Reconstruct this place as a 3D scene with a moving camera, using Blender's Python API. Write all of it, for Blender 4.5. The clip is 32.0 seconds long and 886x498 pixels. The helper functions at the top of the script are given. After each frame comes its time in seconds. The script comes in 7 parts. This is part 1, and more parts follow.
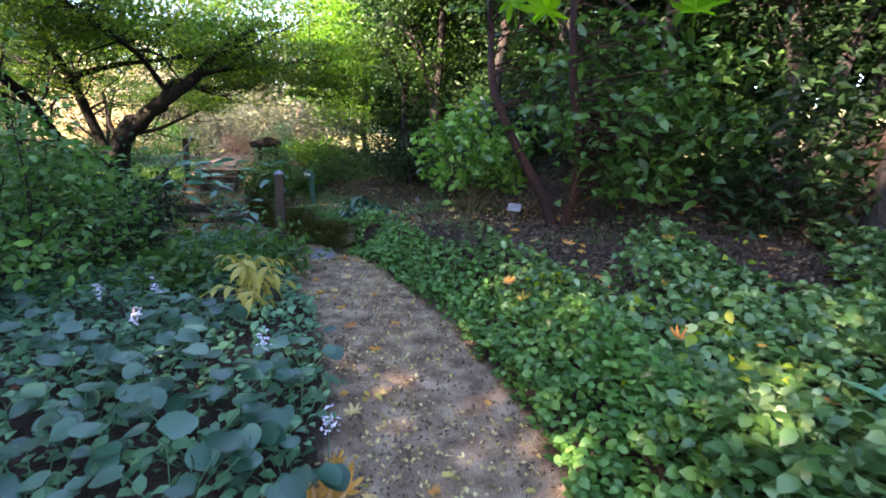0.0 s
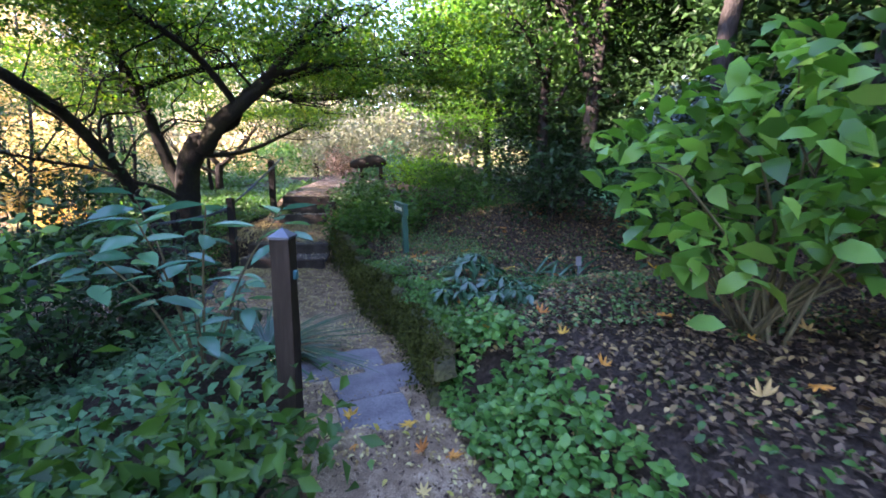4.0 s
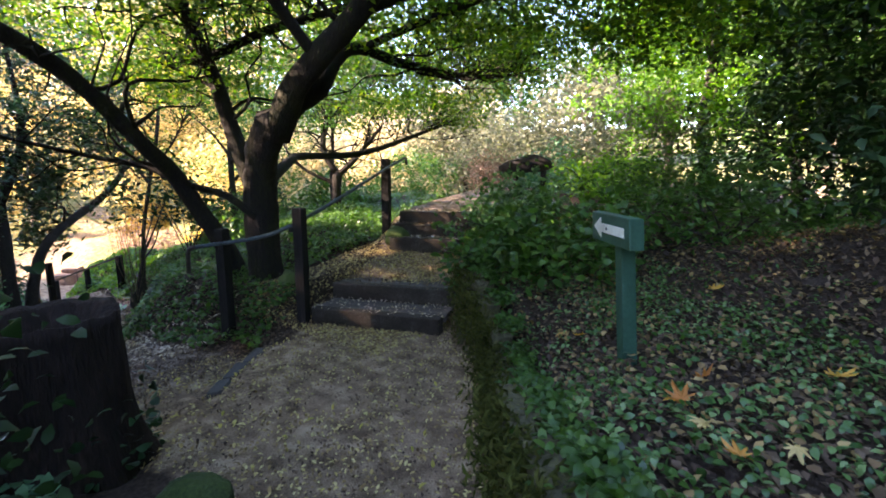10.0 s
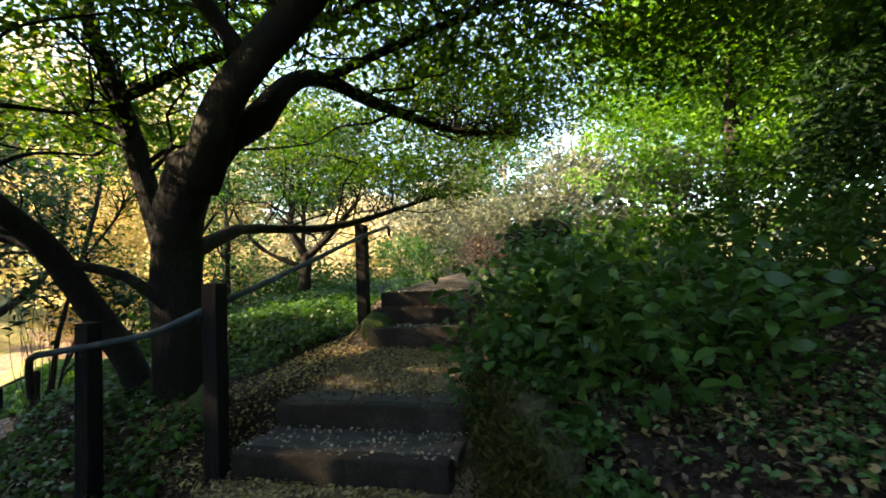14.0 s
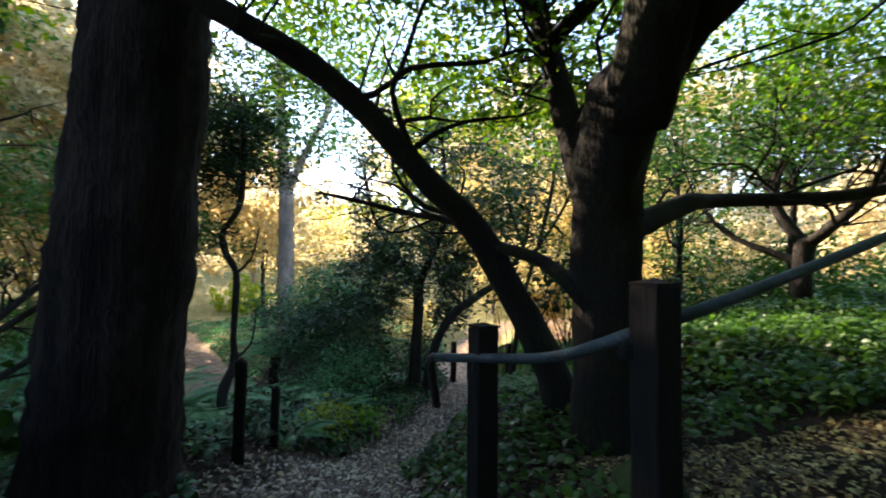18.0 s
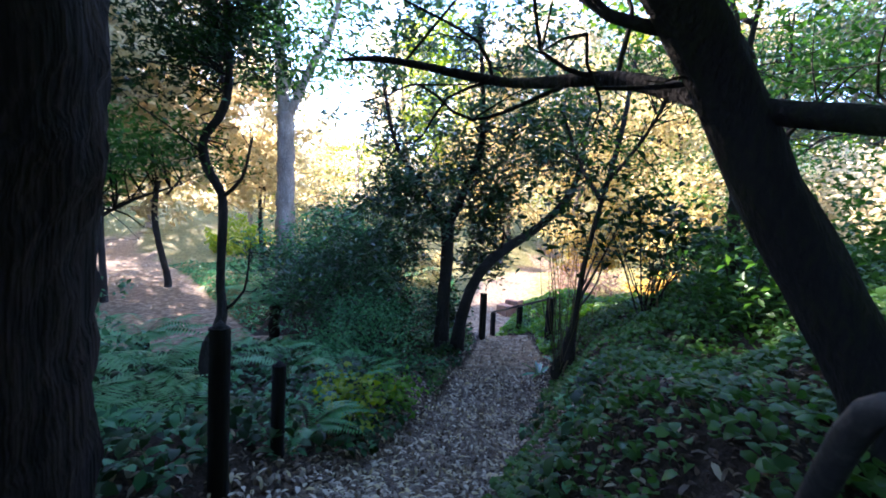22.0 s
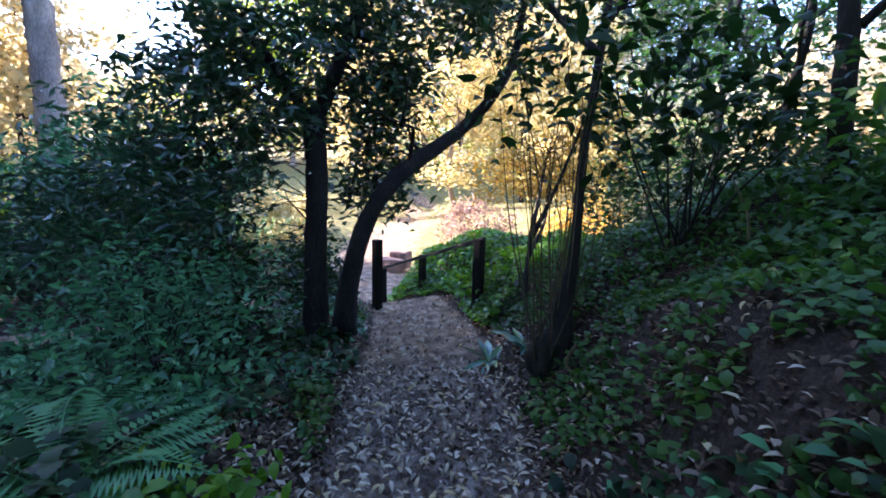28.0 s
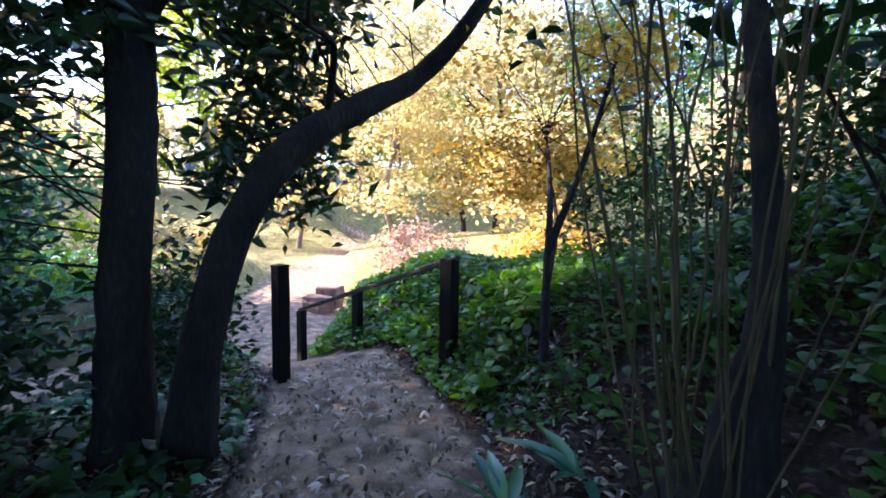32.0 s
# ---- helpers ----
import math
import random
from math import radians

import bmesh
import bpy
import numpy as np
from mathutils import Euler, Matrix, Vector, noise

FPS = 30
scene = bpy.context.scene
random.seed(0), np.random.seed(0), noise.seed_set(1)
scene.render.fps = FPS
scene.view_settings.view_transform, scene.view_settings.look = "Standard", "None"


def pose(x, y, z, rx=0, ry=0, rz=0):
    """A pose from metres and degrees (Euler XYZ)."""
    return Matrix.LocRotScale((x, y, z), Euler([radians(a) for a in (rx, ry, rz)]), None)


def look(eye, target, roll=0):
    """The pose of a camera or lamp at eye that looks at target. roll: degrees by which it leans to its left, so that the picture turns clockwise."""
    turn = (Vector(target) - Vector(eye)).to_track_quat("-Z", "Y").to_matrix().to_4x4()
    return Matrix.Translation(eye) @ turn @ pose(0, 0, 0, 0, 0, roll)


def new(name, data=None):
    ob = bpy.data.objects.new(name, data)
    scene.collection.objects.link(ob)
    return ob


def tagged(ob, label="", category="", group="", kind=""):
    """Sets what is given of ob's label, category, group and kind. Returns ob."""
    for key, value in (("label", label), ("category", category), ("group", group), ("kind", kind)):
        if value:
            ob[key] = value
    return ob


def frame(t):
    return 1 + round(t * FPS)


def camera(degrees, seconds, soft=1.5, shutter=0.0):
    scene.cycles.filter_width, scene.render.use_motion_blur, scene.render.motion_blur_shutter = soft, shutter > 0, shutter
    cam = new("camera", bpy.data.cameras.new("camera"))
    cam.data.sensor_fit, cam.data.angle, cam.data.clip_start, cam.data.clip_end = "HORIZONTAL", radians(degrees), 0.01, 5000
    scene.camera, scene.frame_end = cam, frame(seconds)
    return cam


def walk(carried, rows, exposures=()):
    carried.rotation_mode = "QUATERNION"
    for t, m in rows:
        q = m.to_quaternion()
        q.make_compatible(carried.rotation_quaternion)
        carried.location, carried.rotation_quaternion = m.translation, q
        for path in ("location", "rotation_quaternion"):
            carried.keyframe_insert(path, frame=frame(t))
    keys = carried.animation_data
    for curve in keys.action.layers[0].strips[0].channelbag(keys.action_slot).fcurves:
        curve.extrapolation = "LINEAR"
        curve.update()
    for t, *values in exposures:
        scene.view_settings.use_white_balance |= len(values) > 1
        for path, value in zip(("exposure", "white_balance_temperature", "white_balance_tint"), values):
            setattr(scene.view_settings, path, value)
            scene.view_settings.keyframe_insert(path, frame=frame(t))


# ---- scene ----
cam = camera(88.14, 32.0, 1.8, 0.2)
# seconds, place of the eye in metres, yaw, pitch, roll in degrees
EXPO = 1.95
PATH = [
    (0.0, 0.000, 0.000, 1.500, 0.72, -13.41, -3.01),
    (0.5, -0.057, 0.510, 1.492, 2.24, -13.24, -2.64),
    (1.0, -0.093, 1.000, 1.511, 4.59, -12.66, -2.84),
    (1.5, -0.120, 1.501, 1.551, 6.59, -12.16, -4.16),
    (2.0, -0.175, 1.957, 1.545, 5.40, -11.41, -5.16),
    (2.5, -0.231, 2.366, 1.503, 6.30, -11.65, -4.78),
    (3.0, -0.338, 2.783, 1.495, 10.03, -12.31, -3.19),
    (3.5, -0.491, 3.187, 1.480, 13.26, -12.45, -1.95),
    (5.5, -0.924, 4.710, 1.359, 20.99, -10.89, -0.89),
    (6.0, -1.132, 5.013, 1.322, 22.50, -10.42, -1.16),
    (6.5, -1.290, 5.321, 1.289, 24.28, -9.74, -1.14),
    (7.0, -1.434, 5.635, 1.266, 25.27, -9.28, -1.23),
    (7.5, -1.643, 5.954, 1.218, 26.18, -9.30, -1.07),
    (8.0, -1.792, 6.250, 1.164, 27.96, -9.74, -1.26),
    (8.5, -1.909, 6.518, 1.138, 29.74, -10.07, -1.46),
    (9.0, -2.041, 6.693, 0.999, 31.30, -10.51, -1.18),
    (9.5, -2.152, 6.845, 0.975, 33.20, -10.78, -0.98),
    (10.0, -2.235, 7.046, 0.947, 34.68, -9.33, -0.24),
    (10.5, -2.279, 7.208, 0.955, 34.98, -5.82, 0.87),
    (11.0, -2.402, 7.345, 0.840, 34.58, -2.00, 1.94),
    (11.5, -2.540, 7.499, 0.778, 35.07, 0.32, 2.67),
    (12.0, -2.626, 7.682, 0.795, 35.37, 1.80, 2.82),
    (12.5, -2.695, 7.820, 0.765, 34.13, 2.20, 2.46),
    (13.0, -2.877, 8.011, 0.624, 31.98, 2.36, 2.22),
    (13.5, -3.084, 8.204, 0.617, 32.57, 2.38, 2.22),
    (15.5, -4.184, 9.125, 0.668, 37.02, 3.32, 1.03),
    (16.0, -4.504, 9.251, 0.653, 43.23, 3.72, 1.32),
    (16.5, -4.669, 9.348, 0.643, 52.53, 4.09, 1.02),
    (17.0, -4.732, 9.408, 0.644, 62.17, 4.04, 0.31),
    (17.5, -4.771, 9.415, 0.635, 73.09, 3.30, -0.31),
    (18.0, -4.799, 9.343, 0.622, 85.48, 2.33, -0.66),
    (18.5, -4.793, 9.241, 0.625, 97.44, 1.35, -0.40),
    (19.0, -4.794, 9.173, 0.619, 105.10, 0.28, -0.81),
    (19.5, -4.915, 9.129, 0.593, 102.52, -0.53, -1.21),
    (20.0, -5.244, 9.014, 0.594, 98.53, -0.95, -1.46),
    (20.5, -5.593, 8.947, 0.562, 95.18, -1.80, -1.96),
    (21.0, -5.955, 8.924, 0.563, 91.88, -2.50, -2.29),
    (21.5, -6.284, 8.822, 0.433, 88.04, -3.25, -2.17),
    (22.0, -6.648, 8.814, 0.385, 85.33, -4.07, -2.38),
    (22.5, -7.068, 8.830, 0.377, 83.20, -4.38, -2.31),
    (23.0, -7.512, 8.765, 0.328, 84.26, -3.17, -1.61),
    (23.5, -7.865, 8.717, 0.300, 89.75, -1.90, -0.98),
    (24.0, -8.080, 8.594, 0.301, 96.65, -1.34, -0.73),
    (24.5, -8.266, 8.497, 0.288, 102.24, -1.90, -0.28),
    (25.0, -8.523, 8.537, 0.237, 104.33, -3.79, 0.43),
    (25.5, -8.773, 8.595, 0.186, 94.52, -6.89, 1.40),
    (26.0, -9.050, 8.669, 0.141, 82.63, -9.83, 1.80),
    (26.5, -9.311, 8.780, -0.009, 74.91, -11.76, 0.73),
    (28.5, -10.274, 9.095, -0.399, 66.28, -8.38, -1.11),
    (29.0, -10.573, 9.193, -0.451, 63.85, -8.77, -0.68),
    (29.5, -10.876, 9.297, -0.473, 62.58, -9.44, -0.34),
    (30.0, -11.166, 9.427, -0.493, 61.61, -9.79, -0.45),
    (30.5, -11.378, 9.504, -0.602, 60.16, -9.37, -0.57),
    (31.0, -11.628, 9.566, -0.686, 60.03, -8.06, -0.70),
    (31.5, -11.918, 9.704, -0.708, 60.71, -6.21, -1.18),
    (32.0, -12.203, 9.808, -0.767, 60.02, -4.41, -0.67),
]
walk(cam, [(t, pose(x, y, z, 90 + pitch, roll, yaw)) for t, x, y, z, yaw, pitch, roll in PATH],
     exposures=[(0.0, EXPO + 1.65, 6600, 32), (3.5, EXPO + 1.9, 6200, 37), (6.0, EXPO + 2.0, 5700, 34), (7.0, EXPO + 2.0, 6100, 34), (9.0, EXPO + 1.9, 7000, 34), (11.0, EXPO + 1.15, 6500, 20), (13.0, EXPO + 0.85, 7200, 16),
                (16.0, EXPO + 0.6, 7600, 12), (17.0, EXPO + 0.45, 7300, 14), (20.0, EXPO + 1.35, 5700, 26), (22.0, EXPO + 1.15, 5400, 28), (24.0, EXPO + 0.95, 5300, 29), (26.0, EXPO + 0.85, 5300, 30), (29.0, EXPO + 1.35, 5400, 33), (32.0, EXPO + 1.2, 5500, 32)])

# ---- light ----
SUN_YAW, SUN_UP = 132.0, 26.0
world = bpy.data.worlds.new("sky")
scene.world = world
world.use_nodes = True
sky = world.node_tree.nodes.new("ShaderNodeTexSky")
sky.sky_type, sky.sun_disc = "NISHITA", False
sky.sun_elevation, sky.sun_rotation = radians(SUN_UP), radians(-SUN_YAW)
sky.air_density, sky.dust_density, sky.ozone_density = 1.0, 0.2, 1.5
world.node_tree.links.new(sky.outputs[0], world.node_tree.nodes["Background"].inputs[0])
world.node_tree.nodes["Background"].inputs[1].default_value = 0.15
sun = new("sun", bpy.data.lights.new("sun", "SUN"))
sun.data.energy, sun.data.angle, sun.data.color = 4.8, radians(0.6), (1.0, 0.84, 0.62)
sun.matrix_basis = look((0, 0, 0), (math.sin(radians(SUN_YAW)) * math.cos(radians(SUN_UP)), -math.cos(radians(SUN_YAW)) * math.cos(radians(SUN_UP)), -math.sin(radians(SUN_UP))))


# ---- materials ----
def shader(name):
    m = bpy.data.materials.new(name)
    m.use_nodes = True
    nt = m.node_tree
    return m, nt, nt.nodes["Principled BSDF"], lambda kind: nt.nodes.new("ShaderNode" + kind), nt.links.new


def ramp(nt, stops):
    r = nt.nodes.new("ShaderNodeValToRGB")
    while len(r.color_ramp.elements) < len(stops):
        r.color_ramp.elements.new(0.5)
    for e, (p, c) in zip(r.color_ramp.elements, stops):
        e.position, e.color = p, (*c, 1)
    return r


def tone(c, k):
    return tuple(min(1.0, v * k) for v in c)


def grainy(name, stops, scale=8.0, fine=60.0, rough=0.85, bump=0.4, stretch=(1, 1, 1), metal=0.0, spec=0.3, depth=0.02):
    """A surface with coarse and fine variation of colour and relief."""
    m, nt, b, node, link = shader(name)
    co = node("TexCoord")
    mp = node("Mapping")
    mp.inputs["Scale"].default_value = stretch
    link(co.outputs["Object"], mp.inputs[0])
    n1, n2 = node("TexNoise"), node("TexNoise")
    n1.inputs["Scale"].default_value, n1.inputs["Detail"].default_value = scale, 6
    n2.inputs["Scale"].default_value, n2.inputs["Detail"].default_value = fine, 4
    for n in (n1, n2):
        link(mp.outputs[0], n.inputs["Vector"])
    mix = node("Math")
    mix.operation = "MULTIPLY_ADD"
    mix.inputs[1].default_value = 0.45
    half = node("Math")
    half.operation, half.inputs[1].default_value = "MULTIPLY", 0.6
    link(n1.outputs[0], half.inputs[0])
    link(n2.outputs[0], mix.inputs[0])
    link(half.outputs[0], mix.inputs[2])
    r = ramp(nt, stops)
    link(mix.outputs[0], r.inputs[0])
    link(r.outputs[0], b.inputs["Base Color"])
    bp = node("Bump")
    bp.inputs["Strength"].default_value, bp.inputs["Distance"].default_value = bump, depth
    link(mix.outputs[0], bp.inputs["Height"])
    link(bp.outputs[0], b.inputs["Normal"])
    b.inputs["Roughness"].default_value, b.inputs["Metallic"].default_value = rough, metal
    b.inputs["Specular IOR Level"].default_value = spec
    return m


def leafy(name, colours, rough=0.45, glow=0.35, random_by="island", spec=0.4):
    """Leaf tissue: each leaf has its own shade, and light comes through it."""
    m, nt, b, node, link = shader(name)
    if random_by == "island":
        src = node("NewGeometry").outputs["Random Per Island"]
    else:
        src = node("ObjectInfo").outputs["Random"]
    k = len(colours) - 1
    r = ramp(nt, [(i / k, c) for i, c in enumerate(colours)])
    link(src, r.inputs[0])
    n = node("TexNoise")
    n.inputs["Scale"].default_value, n.inputs["Detail"].default_value = 1.3, 3
    co = node("TexCoord")
    link(co.outputs["Object"], n.inputs["Vector"])
    hs = node("HueSaturation")
    mr = node("MapRange")
    mr.inputs[3].default_value, mr.inputs[4].default_value = 0.65, 1.4
    link(n.outputs[0], mr.inputs[0])
    link(mr.outputs[0], hs.inputs["Value"])
    link(r.outputs[0], hs.inputs["Color"])
    link(hs.outputs[0], b.inputs["Base Color"])
    b.inputs["Roughness"].default_value, b.inputs["Specular IOR Level"].default_value = rough, spec
    t = node("BsdfTranslucent")
    lift = node("HueSaturation")
    lift.inputs["Value"].default_value, lift.inputs["Saturation"].default_value = 1.7, 1.1
    link(hs.outputs[0], lift.inputs["Color"])
    link(lift.outputs[0], t.inputs[0])
    mx = node("MixShader")
    mx.inputs[0].default_value = glow
    link(b.outputs[0], mx.inputs[1])
    link(t.outputs[0], mx.inputs[2])
    link(mx.outputs[0], nt.nodes["Material Output"].inputs[0])
    return m


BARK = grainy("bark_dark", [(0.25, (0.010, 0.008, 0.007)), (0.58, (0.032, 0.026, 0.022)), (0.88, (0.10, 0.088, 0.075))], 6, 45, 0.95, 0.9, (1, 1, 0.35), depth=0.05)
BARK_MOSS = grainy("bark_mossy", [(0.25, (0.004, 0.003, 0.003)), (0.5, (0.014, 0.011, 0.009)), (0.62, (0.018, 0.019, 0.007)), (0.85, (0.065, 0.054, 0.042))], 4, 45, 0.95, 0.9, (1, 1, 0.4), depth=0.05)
BARK_RED = grainy("bark_red", [(0.3, (0.007, 0.0026, 0.0015)), (0.55, (0.027, 0.009, 0.0042)), (0.85, (0.095, 0.033, 0.014))], 5, 40, 0.9, 0.8, (1, 1, 0.3), depth=0.04)
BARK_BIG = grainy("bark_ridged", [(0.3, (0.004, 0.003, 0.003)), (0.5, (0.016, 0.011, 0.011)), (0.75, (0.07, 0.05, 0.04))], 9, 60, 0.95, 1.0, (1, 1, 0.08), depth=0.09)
BARK_PALE = grainy("bark_pale", [(0.3, (0.07, 0.052, 0.04)), (0.52, (0.23, 0.185, 0.145)), (0.75, (0.46, 0.39, 0.31))], 3, 30, 0.85, 0.5, (1, 1, 0.3))
RED_STONE = grainy("reddish_stone", [(0.3, (0.10, 0.06, 0.05)), (0.6, (0.22, 0.14, 0.11)), (0.85, (0.36, 0.27, 0.23))], 5, 40, 0.9, 0.7)
CANE = grainy("cane", [(0.3, (0.034, 0.029, 0.013)), (0.6, (0.115, 0.095, 0.042)), (0.85, (0.25, 0.21, 0.105))], 6, 40, 0.7, 0.4, (1, 1, 0.3))
POST = grainy("weathered_post", [(0.3, (0.005, 0.004, 0.0035)), (0.6, (0.013, 0.011, 0.009)), (0.85, (0.04, 0.033, 0.027))], 7, 50, 0.9, 0.7, (1, 1, 0.12))
POST_BROWN = grainy("stained_post", [(0.25, (0.009, 0.0055, 0.0035)), (0.52, (0.032, 0.02, 0.012)), (0.8, (0.075, 0.052, 0.034))], 5, 60, 0.6, 0.5, (1, 1, 0.1))
CAP = grainy("zinc_cap", [(0.3, (0.06, 0.066, 0.075)), (0.7, (0.16, 0.175, 0.19))], 6, 40, 0.45, 0.2, metal=0.6, spec=0.5)
RAIL = grainy("galvanised_rail", [(0.3, (0.02, 0.034, 0.037)), (0.55, (0.042, 0.066, 0.07)), (0.8, (0.12, 0.14, 0.14))], 10, 70, 0.62, 0.3, metal=0.15, spec=0.5)
RAIL_RUST = grainy("worn_dark_rail", [(0.3, (0.012, 0.011, 0.010)), (0.6, (0.05, 0.045, 0.04)), (0.85, (0.14, 0.12, 0.10))], 10, 60, 0.55, 0.3, metal=0.3)
STONE = grainy("mossy_stone", [(0.25, (0.022, 0.022, 0.012)), (0.48, (0.065, 0.06, 0.03)), (0.6, (0.10, 0.10, 0.035)), (0.85, (0.17, 0.15, 0.11))], 6, 40, 0.95, 1.0, depth=0.05)
MOSSY = grainy("thick_moss", [(0.25, (0.010, 0.017, 0.006)), (0.45, (0.028, 0.05, 0.012)), (0.62, (0.05, 0.08, 0.018)), (0.85, (0.13, 0.12, 0.075))], 4, 70, 0.95, 0.9, depth=0.03)
KERB = grainy("grey_stone", [(0.25, (0.035, 0.034, 0.032)), (0.55, (0.085, 0.083, 0.078)), (0.85, (0.17, 0.165, 0.155))], 6, 50, 0.9, 0.6)
SLAB = grainy("paving_slab", [(0.25, (0.05, 0.045, 0.045)), (0.5, (0.125, 0.115, 0.115)), (0.8, (0.24, 0.22, 0.21))], 5, 60, 0.85, 0.5)
SLEEPER = grainy("old_sleeper", [(0.25, (0.012, 0.009, 0.006)), (0.55, (0.04, 0.031, 0.022)), (0.85, (0.11, 0.09, 0.066))], 5, 50, 0.95, 0.8)
TREAD = grainy("worn_tread", [(0.25, (0.035, 0.03, 0.026)), (0.55, (0.085, 0.075, 0.065)), (0.85, (0.17, 0.15, 0.13))], 8, 60, 0.9, 0.6)
STUMP = grainy("charred_stump", [(0.3, (0.009, 0.006, 0.005)), (0.6, (0.028, 0.018, 0.013)), (0.85, (0.085, 0.055, 0.04))], 8, 50, 0.95, 1.0, (1, 1, 0.2), depth=0.06)
SIGN = grainy("green_paint", [(0.3, (0.011, 0.052, 0.03)), (0.55, (0.018, 0.074, 0.044)), (0.85, (0.036, 0.115, 0.07))], 5, 60, 0.6, 0.08, spec=0.4)
CREAM = grainy("cream_paint", [(0.25, (0.48, 0.46, 0.36)), (0.5, (0.68, 0.66, 0.55)), (0.85, (0.8, 0.79, 0.68))], 10, 60, 0.6, 0.2)
LABEL = grainy("label_plate", [(0.3, (0.09, 0.085, 0.078)), (0.8, (0.2, 0.19, 0.175))], 9, 60, 0.6, 0.2)
DARK = grainy("dark_metal", [(0.3, (0.012, 0.012, 0.012)), (0.8, (0.05, 0.05, 0.05))], 9, 60, 0.6, 0.2, metal=0.4)
TEAL = grainy("blue_green_clip", [(0.3, (0.02, 0.08, 0.10)), (0.8, (0.05, 0.16, 0.18))], 9, 60, 0.5, 0.2)
CEDAR = grainy("bench_wood", [(0.3, (0.006, 0.005, 0.005)), (0.8, (0.03, 0.025, 0.022))], 6, 50, 0.9, 0.5, (1, 1, 0.3))
PETAL = leafy("white_petal", [(0.55, 0.55, 0.65), (0.75, 0.74, 0.8)], 0.6, 0.3)

L_MAPLE = leafy("maple_leaf", [(0.02, 0.055, 0.008), (0.04, 0.095, 0.012), (0.065, 0.14, 0.015), (0.14, 0.185, 0.02)], 0.5, 0.5)
L_DARK = leafy("dark_leaf", [(0.008, 0.024, 0.007), (0.016, 0.043, 0.011), (0.028, 0.065, 0.016)], 0.5, 0.25, spec=0.25)
L_EDGE = leafy("edging_leaf", [(0.032, 0.1, 0.017), (0.062, 0.17, 0.033), (0.125, 0.26, 0.058)], 0.45, 0.35)
L_HEART = leafy("heart_leaf", [(0.014, 0.056, 0.031), (0.026, 0.088, 0.05), (0.048, 0.13, 0.074)], 0.36, 0.15, random_by="object", spec=0.42)
L_BIG = leafy("large_leaf", [(0.045, 0.14, 0.08), (0.065, 0.19, 0.11), (0.11, 0.25, 0.08)], 0.26, 0.22, random_by="object", spec=0.7)
L_BLUE = leafy("pale_blue_leaf", [(0.05, 0.09, 0.08), (0.08, 0.13, 0.14), (0.16, 0.2, 0.25)], 0.5, 0.2)
MOSS = leafy("moss", [(0.02, 0.028, 0.006), (0.045, 0.055, 0.01), (0.08, 0.085, 0.02)], 0.9, 0.15, spec=0.1)
L_STAR = leafy("star_leaf", [(0.10, 0.25, 0.02), (0.16, 0.32, 0.03)], 0.45, 0.55, random_by="object")
L_STRAP = leafy("strap_leaf", [(0.015, 0.052, 0.024), (0.036, 0.10, 0.046), (0.08, 0.17, 0.075)], 0.25, 0.15, spec=0.55)
L_MID = leafy("mid_leaf", [(0.025, 0.07, 0.012), (0.045, 0.115, 0.02), (0.07, 0.15, 0.022)], 0.45, 0.35)
L_BRIGHT = leafy("bright_leaf", [(0.06, 0.16, 0.015), (0.10, 0.23, 0.02), (0.15, 0.28, 0.03)], 0.45, 0.45)
L_FRESH = leafy("fresh_leaf", [(0.035, 0.10, 0.015), (0.07, 0.18, 0.025), (0.12, 0.26, 0.04), (0.19, 0.33, 0.06)], 0.42, 0.4, spec=0.45)
L_LIME = leafy("lime_leaf", [(0.11, 0.19, 0.015), (0.19, 0.27, 0.02), (0.28, 0.32, 0.03)], 0.5, 0.5)
L_TEAL = leafy("blue_green_leaf", [(0.04, 0.12, 0.055), (0.075, 0.20, 0.09), (0.14, 0.30, 0.135)], 0.45, 0.3, spec=0.4)
L_TAN = leafy("tan_litter", [(0.09, 0.055, 0.022), (0.24, 0.16, 0.06), (0.42, 0.32, 0.11), (0.56, 0.48, 0.2)], 0.7, 0.1)
L_GLOSS = leafy("glossy_leaf", [(0.012, 0.042, 0.015), (0.026, 0.078, 0.027), (0.05, 0.115, 0.045)], 0.28, 0.2, spec=0.6)
L_BED = leafy("bed_leaf", [(0.022, 0.065, 0.014), (0.05, 0.125, 0.028), (0.09, 0.19, 0.05), (0.2, 0.3, 0.11)], 0.35, 0.3, spec=0.5)
L_GOLD = leafy("golden_leaf", [(0.30, 0.235, 0.08), (0.41, 0.335, 0.14), (0.49, 0.42, 0.22)], 0.5, 0.5)
L_CREAM = leafy("cream_leaf", [(0.32, 0.27, 0.14), (0.42, 0.365, 0.22), (0.5, 0.45, 0.3)], 0.5, 0.75)
L_RUSSET = leafy("russet_leaf", [(0.16, 0.09, 0.06), (0.28, 0.18, 0.13), (0.36, 0.26, 0.2)], 0.6, 0.35)
L_ORANGE = leafy("orange_leaf", [(0.24, 0.13, 0.03), (0.38, 0.24, 0.05), (0.46, 0.34, 0.10)], 0.5, 0.55)
L_YELLOW = leafy("yellow_leaf", [(0.26, 0.25, 0.05), (0.42, 0.36, 0.08), (0.5, 0.44, 0.17)], 0.5, 0.35)
L_GREY = leafy("grey_plume", [(0.08, 0.09, 0.05), (0.13, 0.13, 0.085), (0.11, 0.13, 0.055)], 0.6, 0.4)
